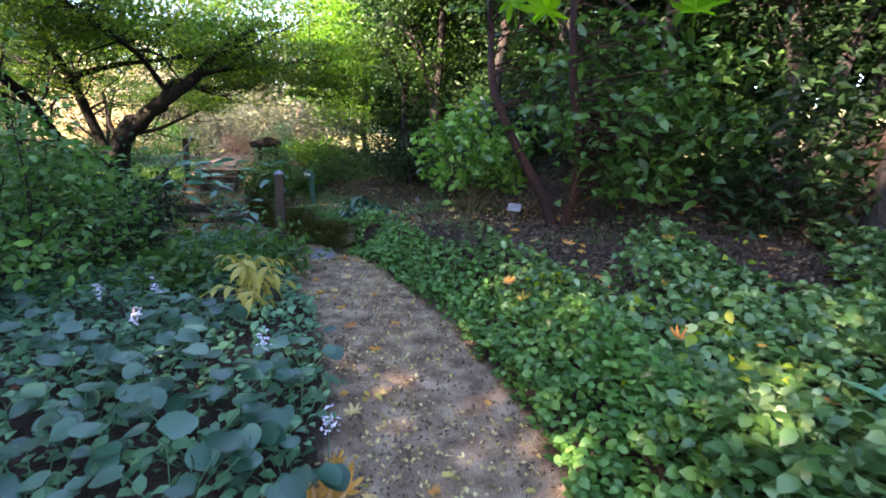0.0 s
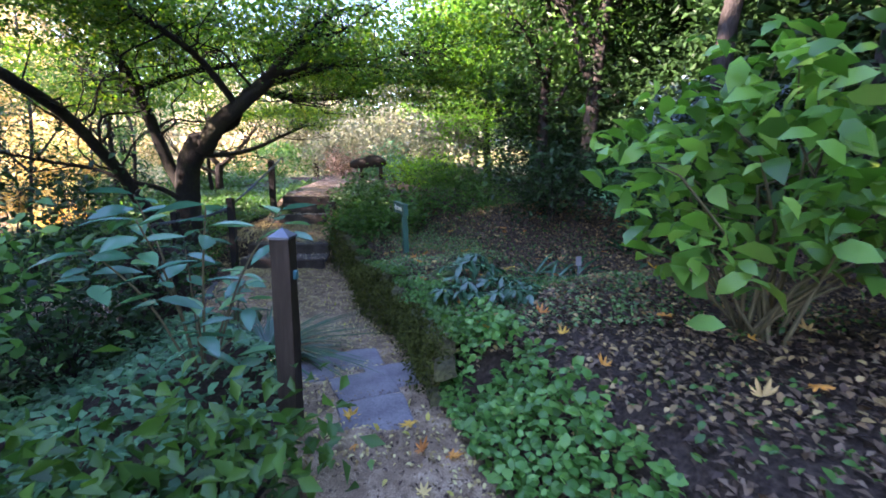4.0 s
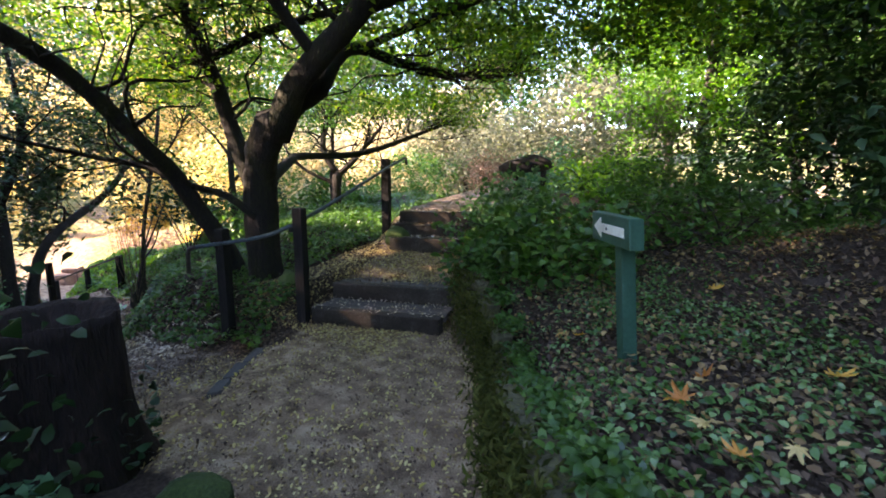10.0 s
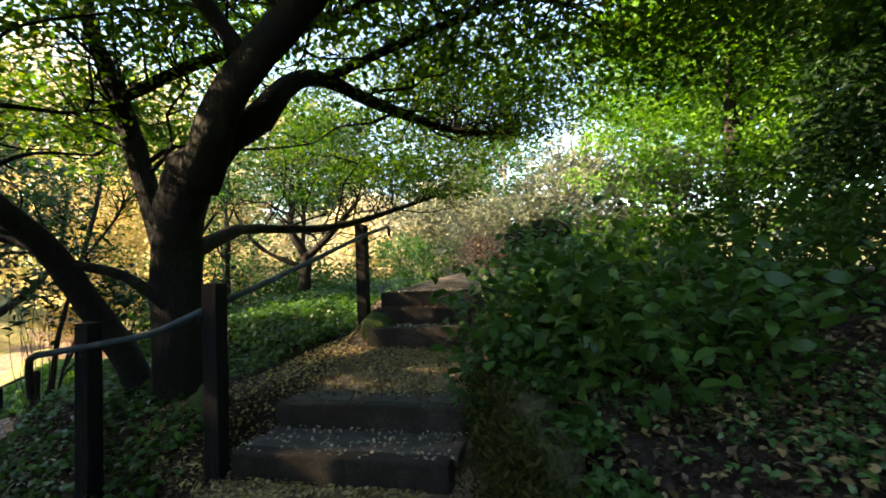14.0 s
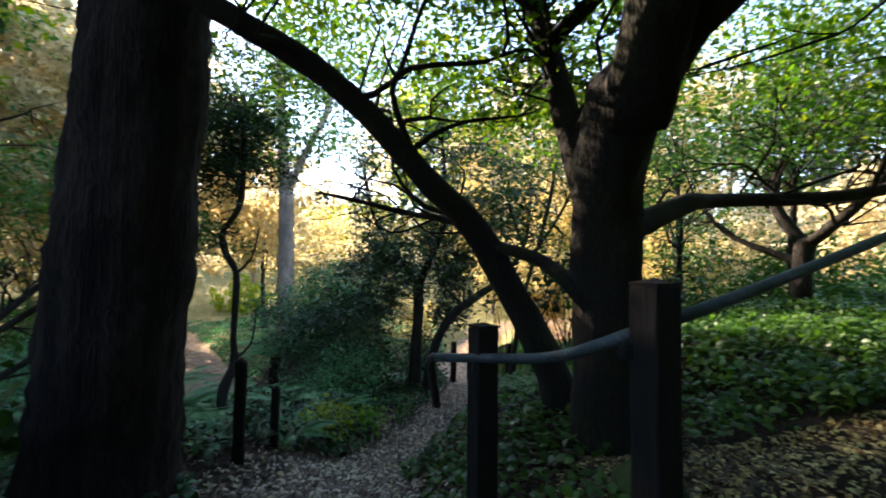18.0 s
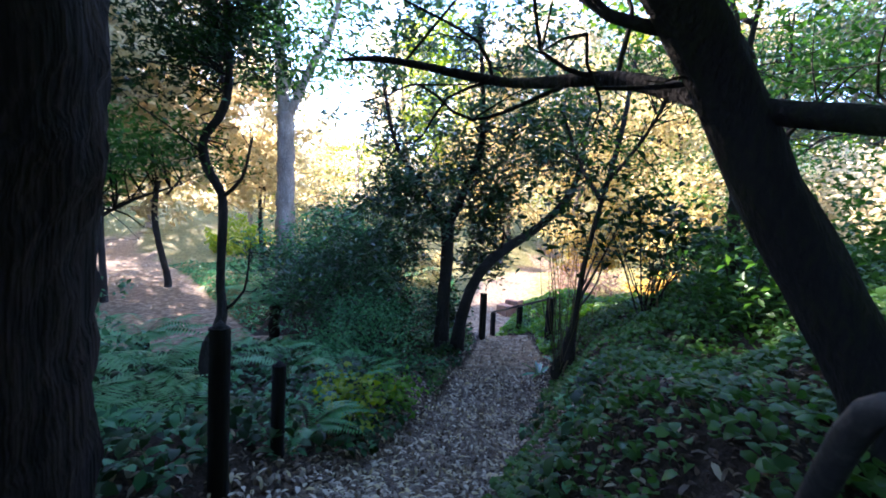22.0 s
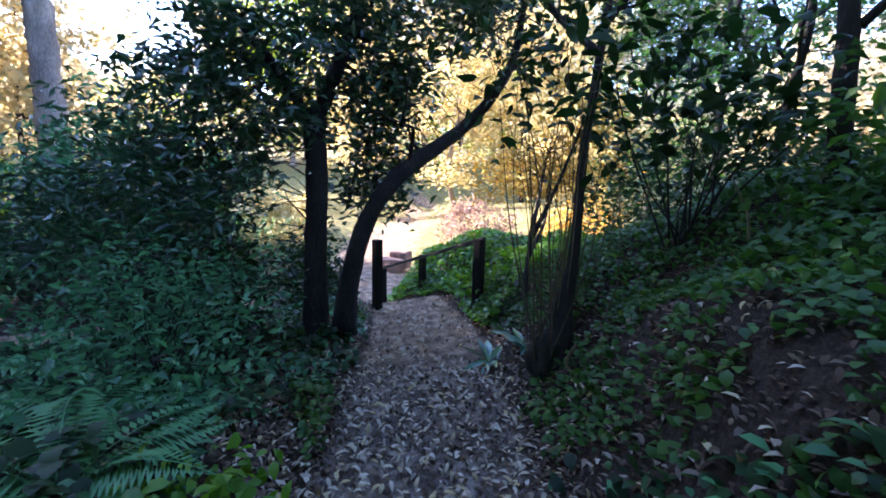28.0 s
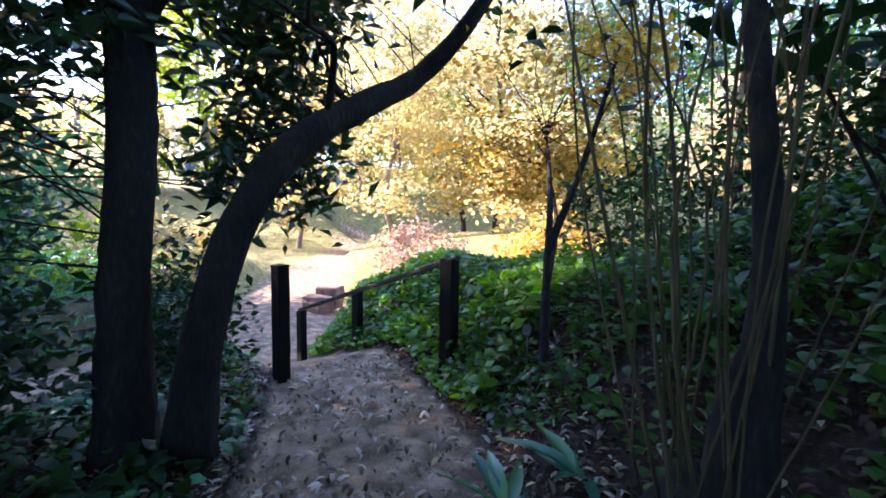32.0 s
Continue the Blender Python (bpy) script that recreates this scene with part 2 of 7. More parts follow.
L_FERN = leafy("fern_leaf", [(0.03, 0.10, 0.04), (0.06, 0.18, 0.075), (0.11, 0.28, 0.11)], 0.5, 0.35)
L_FROND = leafy("frond_leaf", [(0.05, 0.16, 0.055), (0.09, 0.26, 0.09), (0.16, 0.37, 0.13)], 0.5, 0.35)
L_FADED = leafy("faded_litter", [(0.07, 0.042, 0.02), (0.17, 0.105, 0.045), (0.26, 0.17, 0.06), (0.36, 0.25, 0.10)], 0.7, 0.1)
L_LITTER = leafy("litter", [(0.03, 0.017, 0.01), (0.065, 0.038, 0.021), (0.105, 0.066, 0.036), (0.165, 0.115, 0.066)], 0.7, 0.1)
L_PALELIT = leafy("pale_litter", [(0.07, 0.05, 0.035), (0.19, 0.145, 0.105), (0.37, 0.3, 0.22), (0.55, 0.47, 0.35), (0.42, 0.32, 0.14)], 0.7, 0.1)
L_FALLEN = leafy("fallen_maple", [(0.5, 0.32, 0.04), (0.55, 0.25, 0.04), (0.4, 0.15, 0.035), (0.55, 0.42, 0.16)], 0.6, 0.2, random_by="object")


def ground_material():
    m, nt, b, node, link = shader("ground")
    co = node("TexCoord")

    def noise_tex(scale, detail=5):
        n = node("TexNoise")
        n.inputs["Scale"].default_value, n.inputs["Detail"].default_value = scale, detail
        link(co.outputs["Object"], n.inputs["Vector"])
        return n

    def blend(fac, a, b_):
        x = node("Mix")
        x.data_type = "RGBA"
        link(fac, x.inputs[0])
        link(a, x.inputs[6])
        link(b_, x.inputs[7])
        return x.outputs[2]

    big, mid, fine, grit = noise_tex(0.7), noise_tex(6), noise_tex(45), noise_tex(160, 3)
    soil = ramp(nt, [(0.3, (0.018, 0.012, 0.009)), (0.55, (0.05, 0.034, 0.024)), (0.8, (0.10, 0.072, 0.05))])
    link(fine.outputs[0], soil.inputs[0])
    gravel = ramp(nt, [(0.36, (0.08, 0.051, 0.03)), (0.5, (0.25, 0.172, 0.105)), (0.62, (0.5, 0.375, 0.25))])
    gm = node("Math")
    gm.operation, gm.inputs[1].default_value = "MULTIPLY_ADD", 0.5
    gh = node("Math")
    gh.operation, gh.inputs[1].default_value = "MULTIPLY", 0.5
    link(mid.outputs[0], gh.inputs[0])
    link(grit.outputs[0], gm.inputs[0])
    link(gh.outputs[0], gm.inputs[2])
    link(gm.outputs[0], gravel.inputs[0])
    grass = ramp(nt, [(0.3, (0.10, 0.105, 0.03)), (0.5, (0.20, 0.185, 0.065)), (0.7, (0.32, 0.27, 0.12))])
    link(mid.outputs[0], grass.inputs[0])
    pa, gr = node("Attribute"), node("Attribute")
    pa.attribute_name, gr.attribute_name = "trodden", "turf"
    edge = node("MapRange")
    add = node("Math")
    add.operation, add.inputs[1].default_value = "MULTIPLY_ADD", 0.5
    link(mid.outputs[0], add.inputs[0])
    link(pa.outputs["Fac"], add.inputs[2])
    link(add.outputs[0], edge.inputs[0])
    edge.inputs[1].default_value, edge.inputs[2].default_value = 0.55, 0.95
    col = blend(gr.outputs["Fac"], soil.outputs[0], grass.outputs[0])
    mould = ramp(nt, [(0.37, (0.055, 0.04, 0.032)), (0.5, (0.17, 0.13, 0.106)), (0.61, (0.36, 0.295, 0.245))])
    link(gm.outputs[0], mould.inputs[0])
    ea = node("Attribute")
    ea.attribute_name = "mould"
    tread = blend(ea.outputs["Fac"], gravel.outputs[0], mould.outputs[0])
    col = blend(edge.outputs[0], col, tread)
    hs = node("HueSaturation")
    mr = node("MapRange")
    mr.inputs[3].default_value, mr.inputs[4].default_value = 0.7, 1.3
    link(big.outputs[0], mr.inputs[0])
    link(mr.outputs[0], hs.inputs["Value"])
    link(col, hs.inputs["Color"])
    link(hs.outputs[0], b.inputs["Base Color"])
    b.inputs["Roughness"].default_value, b.inputs["Specular IOR Level"].default_value = 0.95, 0.2
    bp = node("Bump")
    bp.inputs["Strength"].default_value, bp.inputs["Distance"].default_value = 0.9, 0.03
    link(gm.outputs[0], bp.inputs["Height"])
    link(bp.outputs[0], b.inputs["Normal"])
    return m


GROUND = ground_material()

# ---- mesh helpers ----
rng = np.random.default_rng(7)


def mesh_from(name, V, F, mat, smooth=False):
    """A mesh from an array of points and an array of equal-sided faces."""
    V, F = np.asarray(V, np.float32), np.asarray(F, np.int32)
    me = bpy.data.meshes.new(name)
    k = F.shape[1]
    me.vertices.add(len(V))
    me.vertices.foreach_set("co", V.ravel())
    me.loops.add(F.size)
    me.loops.foreach_set("vertex_index", F.ravel())
    me.polygons.add(len(F))
    me.polygons.foreach_set("loop_start", np.arange(len(F), dtype=np.int32) * k)
    if smooth:
        me.polygons.foreach_set("use_smooth", np.ones(len(F), bool))
    me.update(calc_edges=True)
    me.materials.append(mat)
    return me


def part(name, data, parent=None, label="", mat=None):
    """One mesh object, from a mesh or a bmesh, under a thing or a part."""
    if isinstance(data, bmesh.types.BMesh):
        me = bpy.data.meshes.new(name)
        data.to_mesh(me)
        data.free()
        me.materials.append(mat)
        data = me
    ob = new(name, data)
    ob.parent = parent
    return tagged(ob, label)


def thing(name, label, category, group="", at=(0, 0, 0), kind=""):
    ob = new(name)
    ob.location = at
    ob.empty_display_size = 0.1
    return tagged(ob, label, category, group, kind)


def smooth_line(pts, step=0.12):
    """Catmull-Rom through the points; the last column (radius) goes along."""
    P = np.array(pts, float)
    P = np.vstack([2 * P[0] - P[1], P, 2 * P[-1] - P[-2]])
    out = []
    for i in range(1, len(P) - 2):
        a, b, c, d = P[i - 1:i + 3]
        n = max(2, int(np.linalg.norm((c - b)[:3]) / step))
        for u in np.arange(n) / n:
            out.append(0.5 * (2 * b + (c - a) * u + (2 * a - 5 * b + 4 * c - d) * u * u + (3 * b - a - 3 * c + d) * u ** 3))
    out.append(P[-2])
    return np.array(out)


def tube_arrays(L, sides=10, rough=0.0, seed=0):
    """Points and faces of a tapering tube along rows x, y, z, radius."""
    g = np.random.default_rng(seed)
    C, R = L[:, :3], np.maximum(L[:, 3], 0.002)
    T = np.gradient(C, axis=0)
    T /= np.maximum(np.linalg.norm(T, axis=1, keepdims=True), 1e-6)
    ref = np.array([0.31, 0.87, 0.12]) if abs(T[0][2]) > 0.6 else np.array([0.1, 0.1, 1.0])
    N = np.cross(T, ref)
    N /= np.linalg.norm(N, axis=1, keepdims=True)
    B = np.cross(T, N)
    a = np.arange(sides) / sides * 2 * np.pi
    rad = R[:, None] * (1 + rough * (g.random((len(C), sides)) - 0.5) + rough * 0.6 * np.sin(3 * a + 1.7)[None] * np.cos(np.arange(len(C)) * 0.5)[:, None])
    V = C[:, None] + rad[..., None] * (np.cos(a)[None, :, None] * N[:, None] + np.sin(a)[None, :, None] * B[:, None])
    V = V.reshape(-1, 3)
    i, j = np.meshgrid(np.arange(len(C) - 1), np.arange(sides), indexing="ij")
    k = (j + 1) % sides
    F = np.stack([i * sides + j, i * sides + k, (i + 1) * sides + k, (i + 1) * sides + j], -1).reshape(-1, 4)
    V = np.vstack([V, C[-1:] + T[-1:] * R[-1], C[:1] - T[:1] * R[0] * 0.2])
    e, s0 = len(V) - 2, len(V) - 1
    last = (len(C) - 1) * sides
    jj = np.arange(sides)
    kk = (jj + 1) % sides
    F = np.vstack([F, np.stack([last + jj, last + kk, np.full(sides, e), np.full(sides, e)], -1), np.stack([kk, jj, np.full(sides, s0), np.full(sides, s0)], -1)])
    return V, F


def limb(name, pts, mat, parent=None, sides=10, rough=0.12, step=0.1, seed=1, label=""):
    V, F = tube_arrays(smooth_line(pts, step), sides, rough, seed)
    bm = bmesh.new()
    vs = [bm.verts.new(v) for v in V]
    for f in F:
        u = list(dict.fromkeys(int(x) for x in f))
        bm.faces.new([vs[x] for x in u]).smooth = True
    return part(name, bm, parent, label, mat)


def box_bm(sx, sy, sz, bevel=0.01, centre=(0, 0, 0), m=None):
    bm = bmesh.new()
    bmesh.ops.create_cube(bm, size=1, matrix=Matrix.Translation(centre) @ Matrix.Diagonal((sx, sy, sz, 1)))
    if bevel:
        bmesh.ops.bevel(bm, geom=bm.edges[:], offset=bevel, segments=2, affect="EDGES", profile=0.6)
    if m is not None:
        bmesh.ops.transform(bm, matrix=m, verts=bm.verts)
    return bm


def roughen(bm, amount, scale=6.0, seed=0.0):
    for v in bm.verts:
        n = noise.noise_vector(v.co * scale + Vector((seed, seed * 1.7, seed * 0.3)))
        v.co += n * amount
    return bm


def rocky(radius, seed, flat=0.7, detail=3):
    bm = bmesh.new()
    bmesh.ops.create_icosphere(bm, subdivisions=detail, radius=1)
    for v in bm.verts:
        k = 1 + 0.35 * noise.noise(v.co * 1.3 + Vector((seed, 0, 0))) + 0.12 * noise.noise(v.co * 4 + Vector((0, seed, 0)))
        v.co = Vector((v.co.x * radius[0], v.co.y * radius[1], v.co.z * radius[2])) * k
    for f in bm.faces:
        f.smooth = True
    return bm


def leaf_arrays(C, size, aspect=0.5, up=0.6, shape="oval", g=rng, vary=0.35, droop=0.15, heading=None):
    """Leaves at the places C: oval with four triangles, or a folded diamond with two."""
    n = len(C)
    s = size * (1 + vary * (2 * g.random(n) - 1))
    d = g.normal(size=(n, 3)) if heading is None else heading + 0.35 * g.normal(size=(n, 3))
    d[:, 2] = d[:, 2] * 0.5 - droop
    d /= np.linalg.norm(d, axis=1, keepdims=True)
    nn = g.normal(size=(n, 3)) * (1 - up)
    nn[:, 2] += up
    nn -= d * (nn * d).sum(1, keepdims=True)
    nn /= np.maximum(np.linalg.norm(nn, axis=1, keepdims=True), 1e-5)
    w = np.cross(d, nn) * (s * aspect * 0.5)[:, None]
    L = d * s[:, None]
    up_ = nn * (s * 0.12)[:, None]
    if shape == "oval":
        V = np.stack([C - L * 0.5, C - L * 0.22 + w * 0.85 + up_, C + L * 0.14 + w * 0.9 + up_, C + L * 0.5 - up_, C + L * 0.14 - w * 0.9 + up_, C - L * 0.22 - w * 0.85 + up_], 1)
        f = np.array([[0, 5, 1], [1, 5, 4], [1, 4, 2], [2, 4, 3]])
    else:
        V = np.stack([C - L * 0.5, C + w + up_, C + L * 0.5 - up_, C - w + up_], 1)
        f = np.array([[0, 2, 1], [0, 3, 2]])
    k = V.shape[1]
    F = (np.arange(n) * k)[:, None, None] + f[None]
    return V.reshape(-1, 3), F.reshape(-1, 3)


def leaves(name, C, size, mat, parent=None, label="", **kw):
    V, F = leaf_arrays(np.asarray(C, float), size, **kw)
    return part(name, mesh_from(name, V, F, mat), parent, label)


def clumps(centres, per, spread, g):
    """Leaf places gathered round the clump centres."""
    c = np.repeat(np.asarray(centres, float), per, axis=0)
    return c + g.normal(size=c.shape) * np.asarray(spread)


def twigs(name, starts, ends, r, mat, parent, g, sag=0.1, label=""):
    """Thin crooked twigs from each start to each end, joined."""
    V, F, o = [], [], 0
    for a, b in zip(starts, ends):
        d = np.linalg.norm(b - a)
        m1 = a + (b - a) * 0.35 + g.normal(size=3) * d * 0.08 + [0, 0, sag * d]
        m2 = a + (b - a) * 0.7 + g.normal(size=3) * d * 0.08 + [0, 0, sag * d]
        L = np.array([[*a, r], [*m1, r * 0.75], [*m2, r * 0.5], [*b, r * 0.2]])
        v, f = tube_arrays(L, 4)
        V.append(v)
        F.append(f + o)
        o += len(v)
    me = mesh_from(name, np.vstack(V), np.vstack(F), mat, True)
    me.validate()
    return tagged(part(name, me, parent, label), kind="stuff")


def branchlets(lines, mat, parent, g, per=5, reach=(0.5, 1.3), lift=0.1):
    """Crooked side branches with twigs along the given limbs, joined."""
    V, F, o = [], [], 0
    for L in lines:
        for k in range(per):
            i = int(len(L) * g.uniform(0.3, 0.97))
            a, r = L[i, :3], float(np.clip(L[i, 3] * 0.4, 0.006, 0.028))
            t = L[min(i + 1, len(L) - 1), :3] - L[max(i - 1, 0), :3]
            d = t / max(np.linalg.norm(t), 1e-6) * 0.6 + g.normal(size=3) * (0.8, 0.8, 0.3) + [0, 0, lift]
            d /= np.linalg.norm(d)
            n = g.uniform(*reach)
            rows = [[*(a + d * n * u + g.normal(size=3) * 0.07 * n * (u > 0)), r * (1 - 0.8 * u)] for u in (0, 0.3, 0.6, 0.85, 1)]
            runs = [np.array(rows)]
            for j in (1, 2, 3):
                b, e = np.array(rows[j][:3]), d * 0.5 + g.normal(size=3) * (0.7, 0.7, 0.3)
                q = n * 0.4
                runs.append(np.array([[*(b + e * q * u + g.normal(size=3) * 0.06 * q * (u > 0)), r * 0.45 * (1 - 0.75 * u)] for u in (0, 0.4, 0.75, 1)]))
            for run in runs:
                v, f = tube_arrays(smooth_line(run, 0.12), 5)
                V.append(v)
                F.append(f + o)
                o += len(v)
    me = mesh_from("side_branchwork", np.vstack(V), np.vstack(F), mat, True)
    me.validate()
    return tagged(part("side_branchwork", me, parent), kind="stuff")


def ball_points(n, g, shell=0.5):
    """Points in a unit ball, gathered towards its skin, uneven."""
    d = g.normal(size=(n, 3))
    d /= np.linalg.norm(d, axis=1, keepdims=True)
    bump = 1 + 0.22 * np.sin(d[:, 0] * 4.1 + 1) * np.cos(d[:, 1] * 5.3) + 0.15 * np.sin(d[:, 2] * 7)
    return d * (shell + (1 - shell) * g.random(n) ** 0.6)[:, None] * bump[:, None]


# ---- the lie of the land ----
WALK_A = np.array([(0.5, -6, 0.0, 0.55), (0.2, 0, 0.0, 0.62), (0.02, 2.2, 0.0, 0.5), (-0.5, 3.7, 0.0, 0.5), (-1.4, 5.4, -0.04, 0.46), (-2.25, 6.9, -0.28, 0.45),
                   (-3.4, 8.0, -0.58, 0.68), (-4.45, 9.2, -0.67, 0.95), (-5.3, 10.3, -0.67, 0.8)])
WALK_B = np.array([(-4.3, 8.9, -0.67, 0.8), (-6.3, 8.75, -0.9, 0.75), (-8.3, 8.75, -1.12, 0.62), (-9.1, 8.8, -1.28, 0.5), (-10.3, 9.15, -1.72, 0.48), (-12.2, 9.85, -2.08, 0.58),
                   (-14.7, 10.75, -2.15, 0.62), (-16.6, 11.15, -2.22, 0.5), (-19.0, 10.7, -3.0, 0.6), (-22, 11.4, -2.95, 0.9), (-29, 13.5, -3.0, 0.9), (-45, 22, -3.0, 0.9)])
WALK_C = np.array([(-22, 12.3, -3.2, 1.5), (-18.4, 7.2, -3.2, 1.5), (-18.1, 3.8, -3.2, 1.6), (-21.8, 0.9, -3.2, 2.0), (-29.3, -3.6, -3.2, 2.0), (-34.4, -7.3, -3.1, 1.8), (-48, -17.5, -2.9, 1.6)])
WALK_S = np.array([(-5.3, 10.3, -0.68, 0.7), (-5.55, 10.95, -0.45, 0.7), (-5.95, 11.7, -0.26, 0.62), (-6.15, 12.15, -0.15, 0.58), (-6.45, 12.85, 0.26, 0.58), (-6.7, 13.6, 0.38, 0.6), (-7.2, 17, 0.6, 0.8), (-8.5, 24, 1.0, 1.0)])
SPOTS = np.array([(1.6, 2, 0.3), (0.9, 5, 0.6), (2.6, 5.5, 0.9), (0, 7.2, 0.5), (-1.1, 8.5, 0.14), (-1.7, 7.9, 0.06), (-2.7, 9.5, 0.04), (-3.8, 10.6, 0.0), (-1, 11.5, 0.6), (-4, 12.8, 0.5),
                  (3, 9, 1.6), (8, 6, 2.6), (4, 1, 0.8), (-6, 15, 0.6), (-7, 22, 1.0), (-9.6, 13.7, 0.2), (-7.4, 10.6, -0.4), (-8.6, 12, 0.0), (-10.3, 11, -0.85),
                  (-12.9, 11.4, -1.4), (-12.3, 13.0, -0.3), (-15.6, 12.9, -1.5), (-20, 15, -2.4), (-22.5, 12.6, -2.8), (-12, 18, 0.3), (-24, 24, -1.5), (-2.2, 2, 0.05), (-4.5, 3.5, -0.1),
                  (-6, 6.2, -0.95), (-8, 6.8, -1.0), (-11.6, 7, -1.6)])
SPOTS_LOW = np.array([(-14.4, 4.6, -2.5), (-16.5, 8.2, -2.3), (-18, 3.6, -3.1), (-14.2, 8.8, -2.1), (-10, 3, -2.0), (-6, 0, -1.0), (-30, -5, -3.2), (-36, 14, -3.1), (-60, -10, -2.4),
                      (-60, 25, -1.0), (-26, 5, -2.6), (-13, -4, -2.8), (4, -8, 0.5), (-6, -10, -0.8)])
SPOTS = np.vstack([SPOTS, SPOTS_LOW])


def along(line, x, y):
    """Distance to a path's middle line, and its height and half width there."""
    best, hz, hw = np.full(x.shape, 1e9), np.zeros(x.shape), np.zeros(x.shape)
    for a, b in zip(line[:-1], line[1:]):
        d = b[:2] - a[:2]
        u = np.clip(((x - a[0]) * d[0] + (y - a[1]) * d[1]) / (d @ d), 0, 1)
        q = np.hypot(x - a[0] - u * d[0], y - a[1] - u * d[1])
        near = q < best
        best = np.where(near, q, best)
        hz = np.where(near, a[2] + u * (b[2] - a[2]), hz)
        hw = np.where(near, a[3] + u * (b[3] - a[3]), hw)
    return best, hz, hw


def ease(t):
    t = np.clip(t, 0, 1)
    return t * t * (3 - 2 * t)


def lie(x, y):
    """Ground height, and how much it is trodden, at arrays x, y."""
    x, y = np.asarray(x, float), np.asarray(y, float)
    sw, sz = np.zeros(x.shape), np.zeros(x.shape)
    for px, py, pz in SPOTS:
        w = 1 / ((x - px) ** 2 + (y - py) ** 2 + 0.5) ** 1.6
        sw, sz = sw + w, sz + w * pz
    z = sz / sw
    z = z + 0.05 * np.sin(x * 1.9 + 0.7 * y) * np.cos(y * 1.4 - 0.5 * x)
    trodden = np.zeros(x.shape)
    hill = np.clip((np.hypot(x + 8, y - 8) - 34) / 60, 0, 3)
    z = z + hill * 7
    for line, soft in ((WALK_C, 1.2), (WALK_B, 0.9), (WALK_S, 0.3), (WALK_A, 0.55)):
        d, hz, hw = along(line, x, y)
        k = soft
        if soft == 0.55:
            right = (0.783 * (x + 1.4) + 0.623 * (y - 5.4) > 0) & (y > 6.0)
            k = np.where(right, 0.16, soft)
        f = ease((d - hw - np.where(k < 0.2, 0.05, 0.0)) / k)
        z = hz * (1 - f) + z * f
        trodden = np.maximum(trodden, 1 - ease((d - hw + 0.12) / 0.3))
    return z, trodden


def high(x, y):
    return float(lie(np.array([x]), np.array([y]))[0][0])


# ---- ground ----
def spaced(lo, hi, step, far, grow=1.22):
    mid = np.arange(lo, hi + step / 2, step)
    left, right, s = [], [], step
    a, b = lo, hi
    while a > -far or b < far:
        s *= grow
        a, b = a - s, b + s
        left.append(a)
        right.append(b)
    return np.concatenate([left[::-1], mid, right])


def build_ground():
    X, Y = np.meshgrid(spaced(-23, 4, 0.11, 600), spaced(-1.5, 17, 0.11, 600), indexing="ij")
    Z, trod = lie(X, Y)
    rngd = np.random.default_rng(3)
    Z = Z + (rngd.random(Z.shape) - 0.5) * 0.02 * (1 - 0.85 * trod)
    n, m = X.shape
    i, j = np.meshgrid(np.arange(n - 1), np.arange(m - 1), indexing="ij")
    F = np.stack([i * m + j, (i + 1) * m + j, (i + 1) * m + j + 1, i * m + j + 1], -1).reshape(-1, 4)
    me = mesh_from("ground", np.stack([X, Y, Z], -1).reshape(-1, 3), F, GROUND, True)
    at = me.attributes.new("trodden", "FLOAT", "POINT")
    at.data.foreach_set("value", trod.ravel().astype(np.float32))
    turf = ease((-17.5 - X) / 4) * ease((Y - 6) / 6) + ease((np.hypot(X + 8, Y - 8) - 22) / 8)
    turf = np.clip(turf + ease((-9.5 - X) / 3) * ease((5 - Y) / 3), 0, 1)
    mould = ease((-5.6 - X) / 1.5) * ease((X + 14.6) / 1.4)
    at = me.attributes.new("mould", "FLOAT", "POINT")
    at.data.foreach_set("value", mould.ravel().astype(np.float32))
    at = me.attributes.new("turf", "FLOAT", "POINT")
    at.data.foreach_set("value", turf.ravel().astype(np.float32))
    tagged(new("ground", me), "sloping garden ground of dark leaf mould, gravel paths and turf", "ground", kind="structure")


build_ground()


# ---- steps, kerb, walls ----
def frame_at(x, y, z, ang):
    return pose(x, y, z, 0, 0, ang)


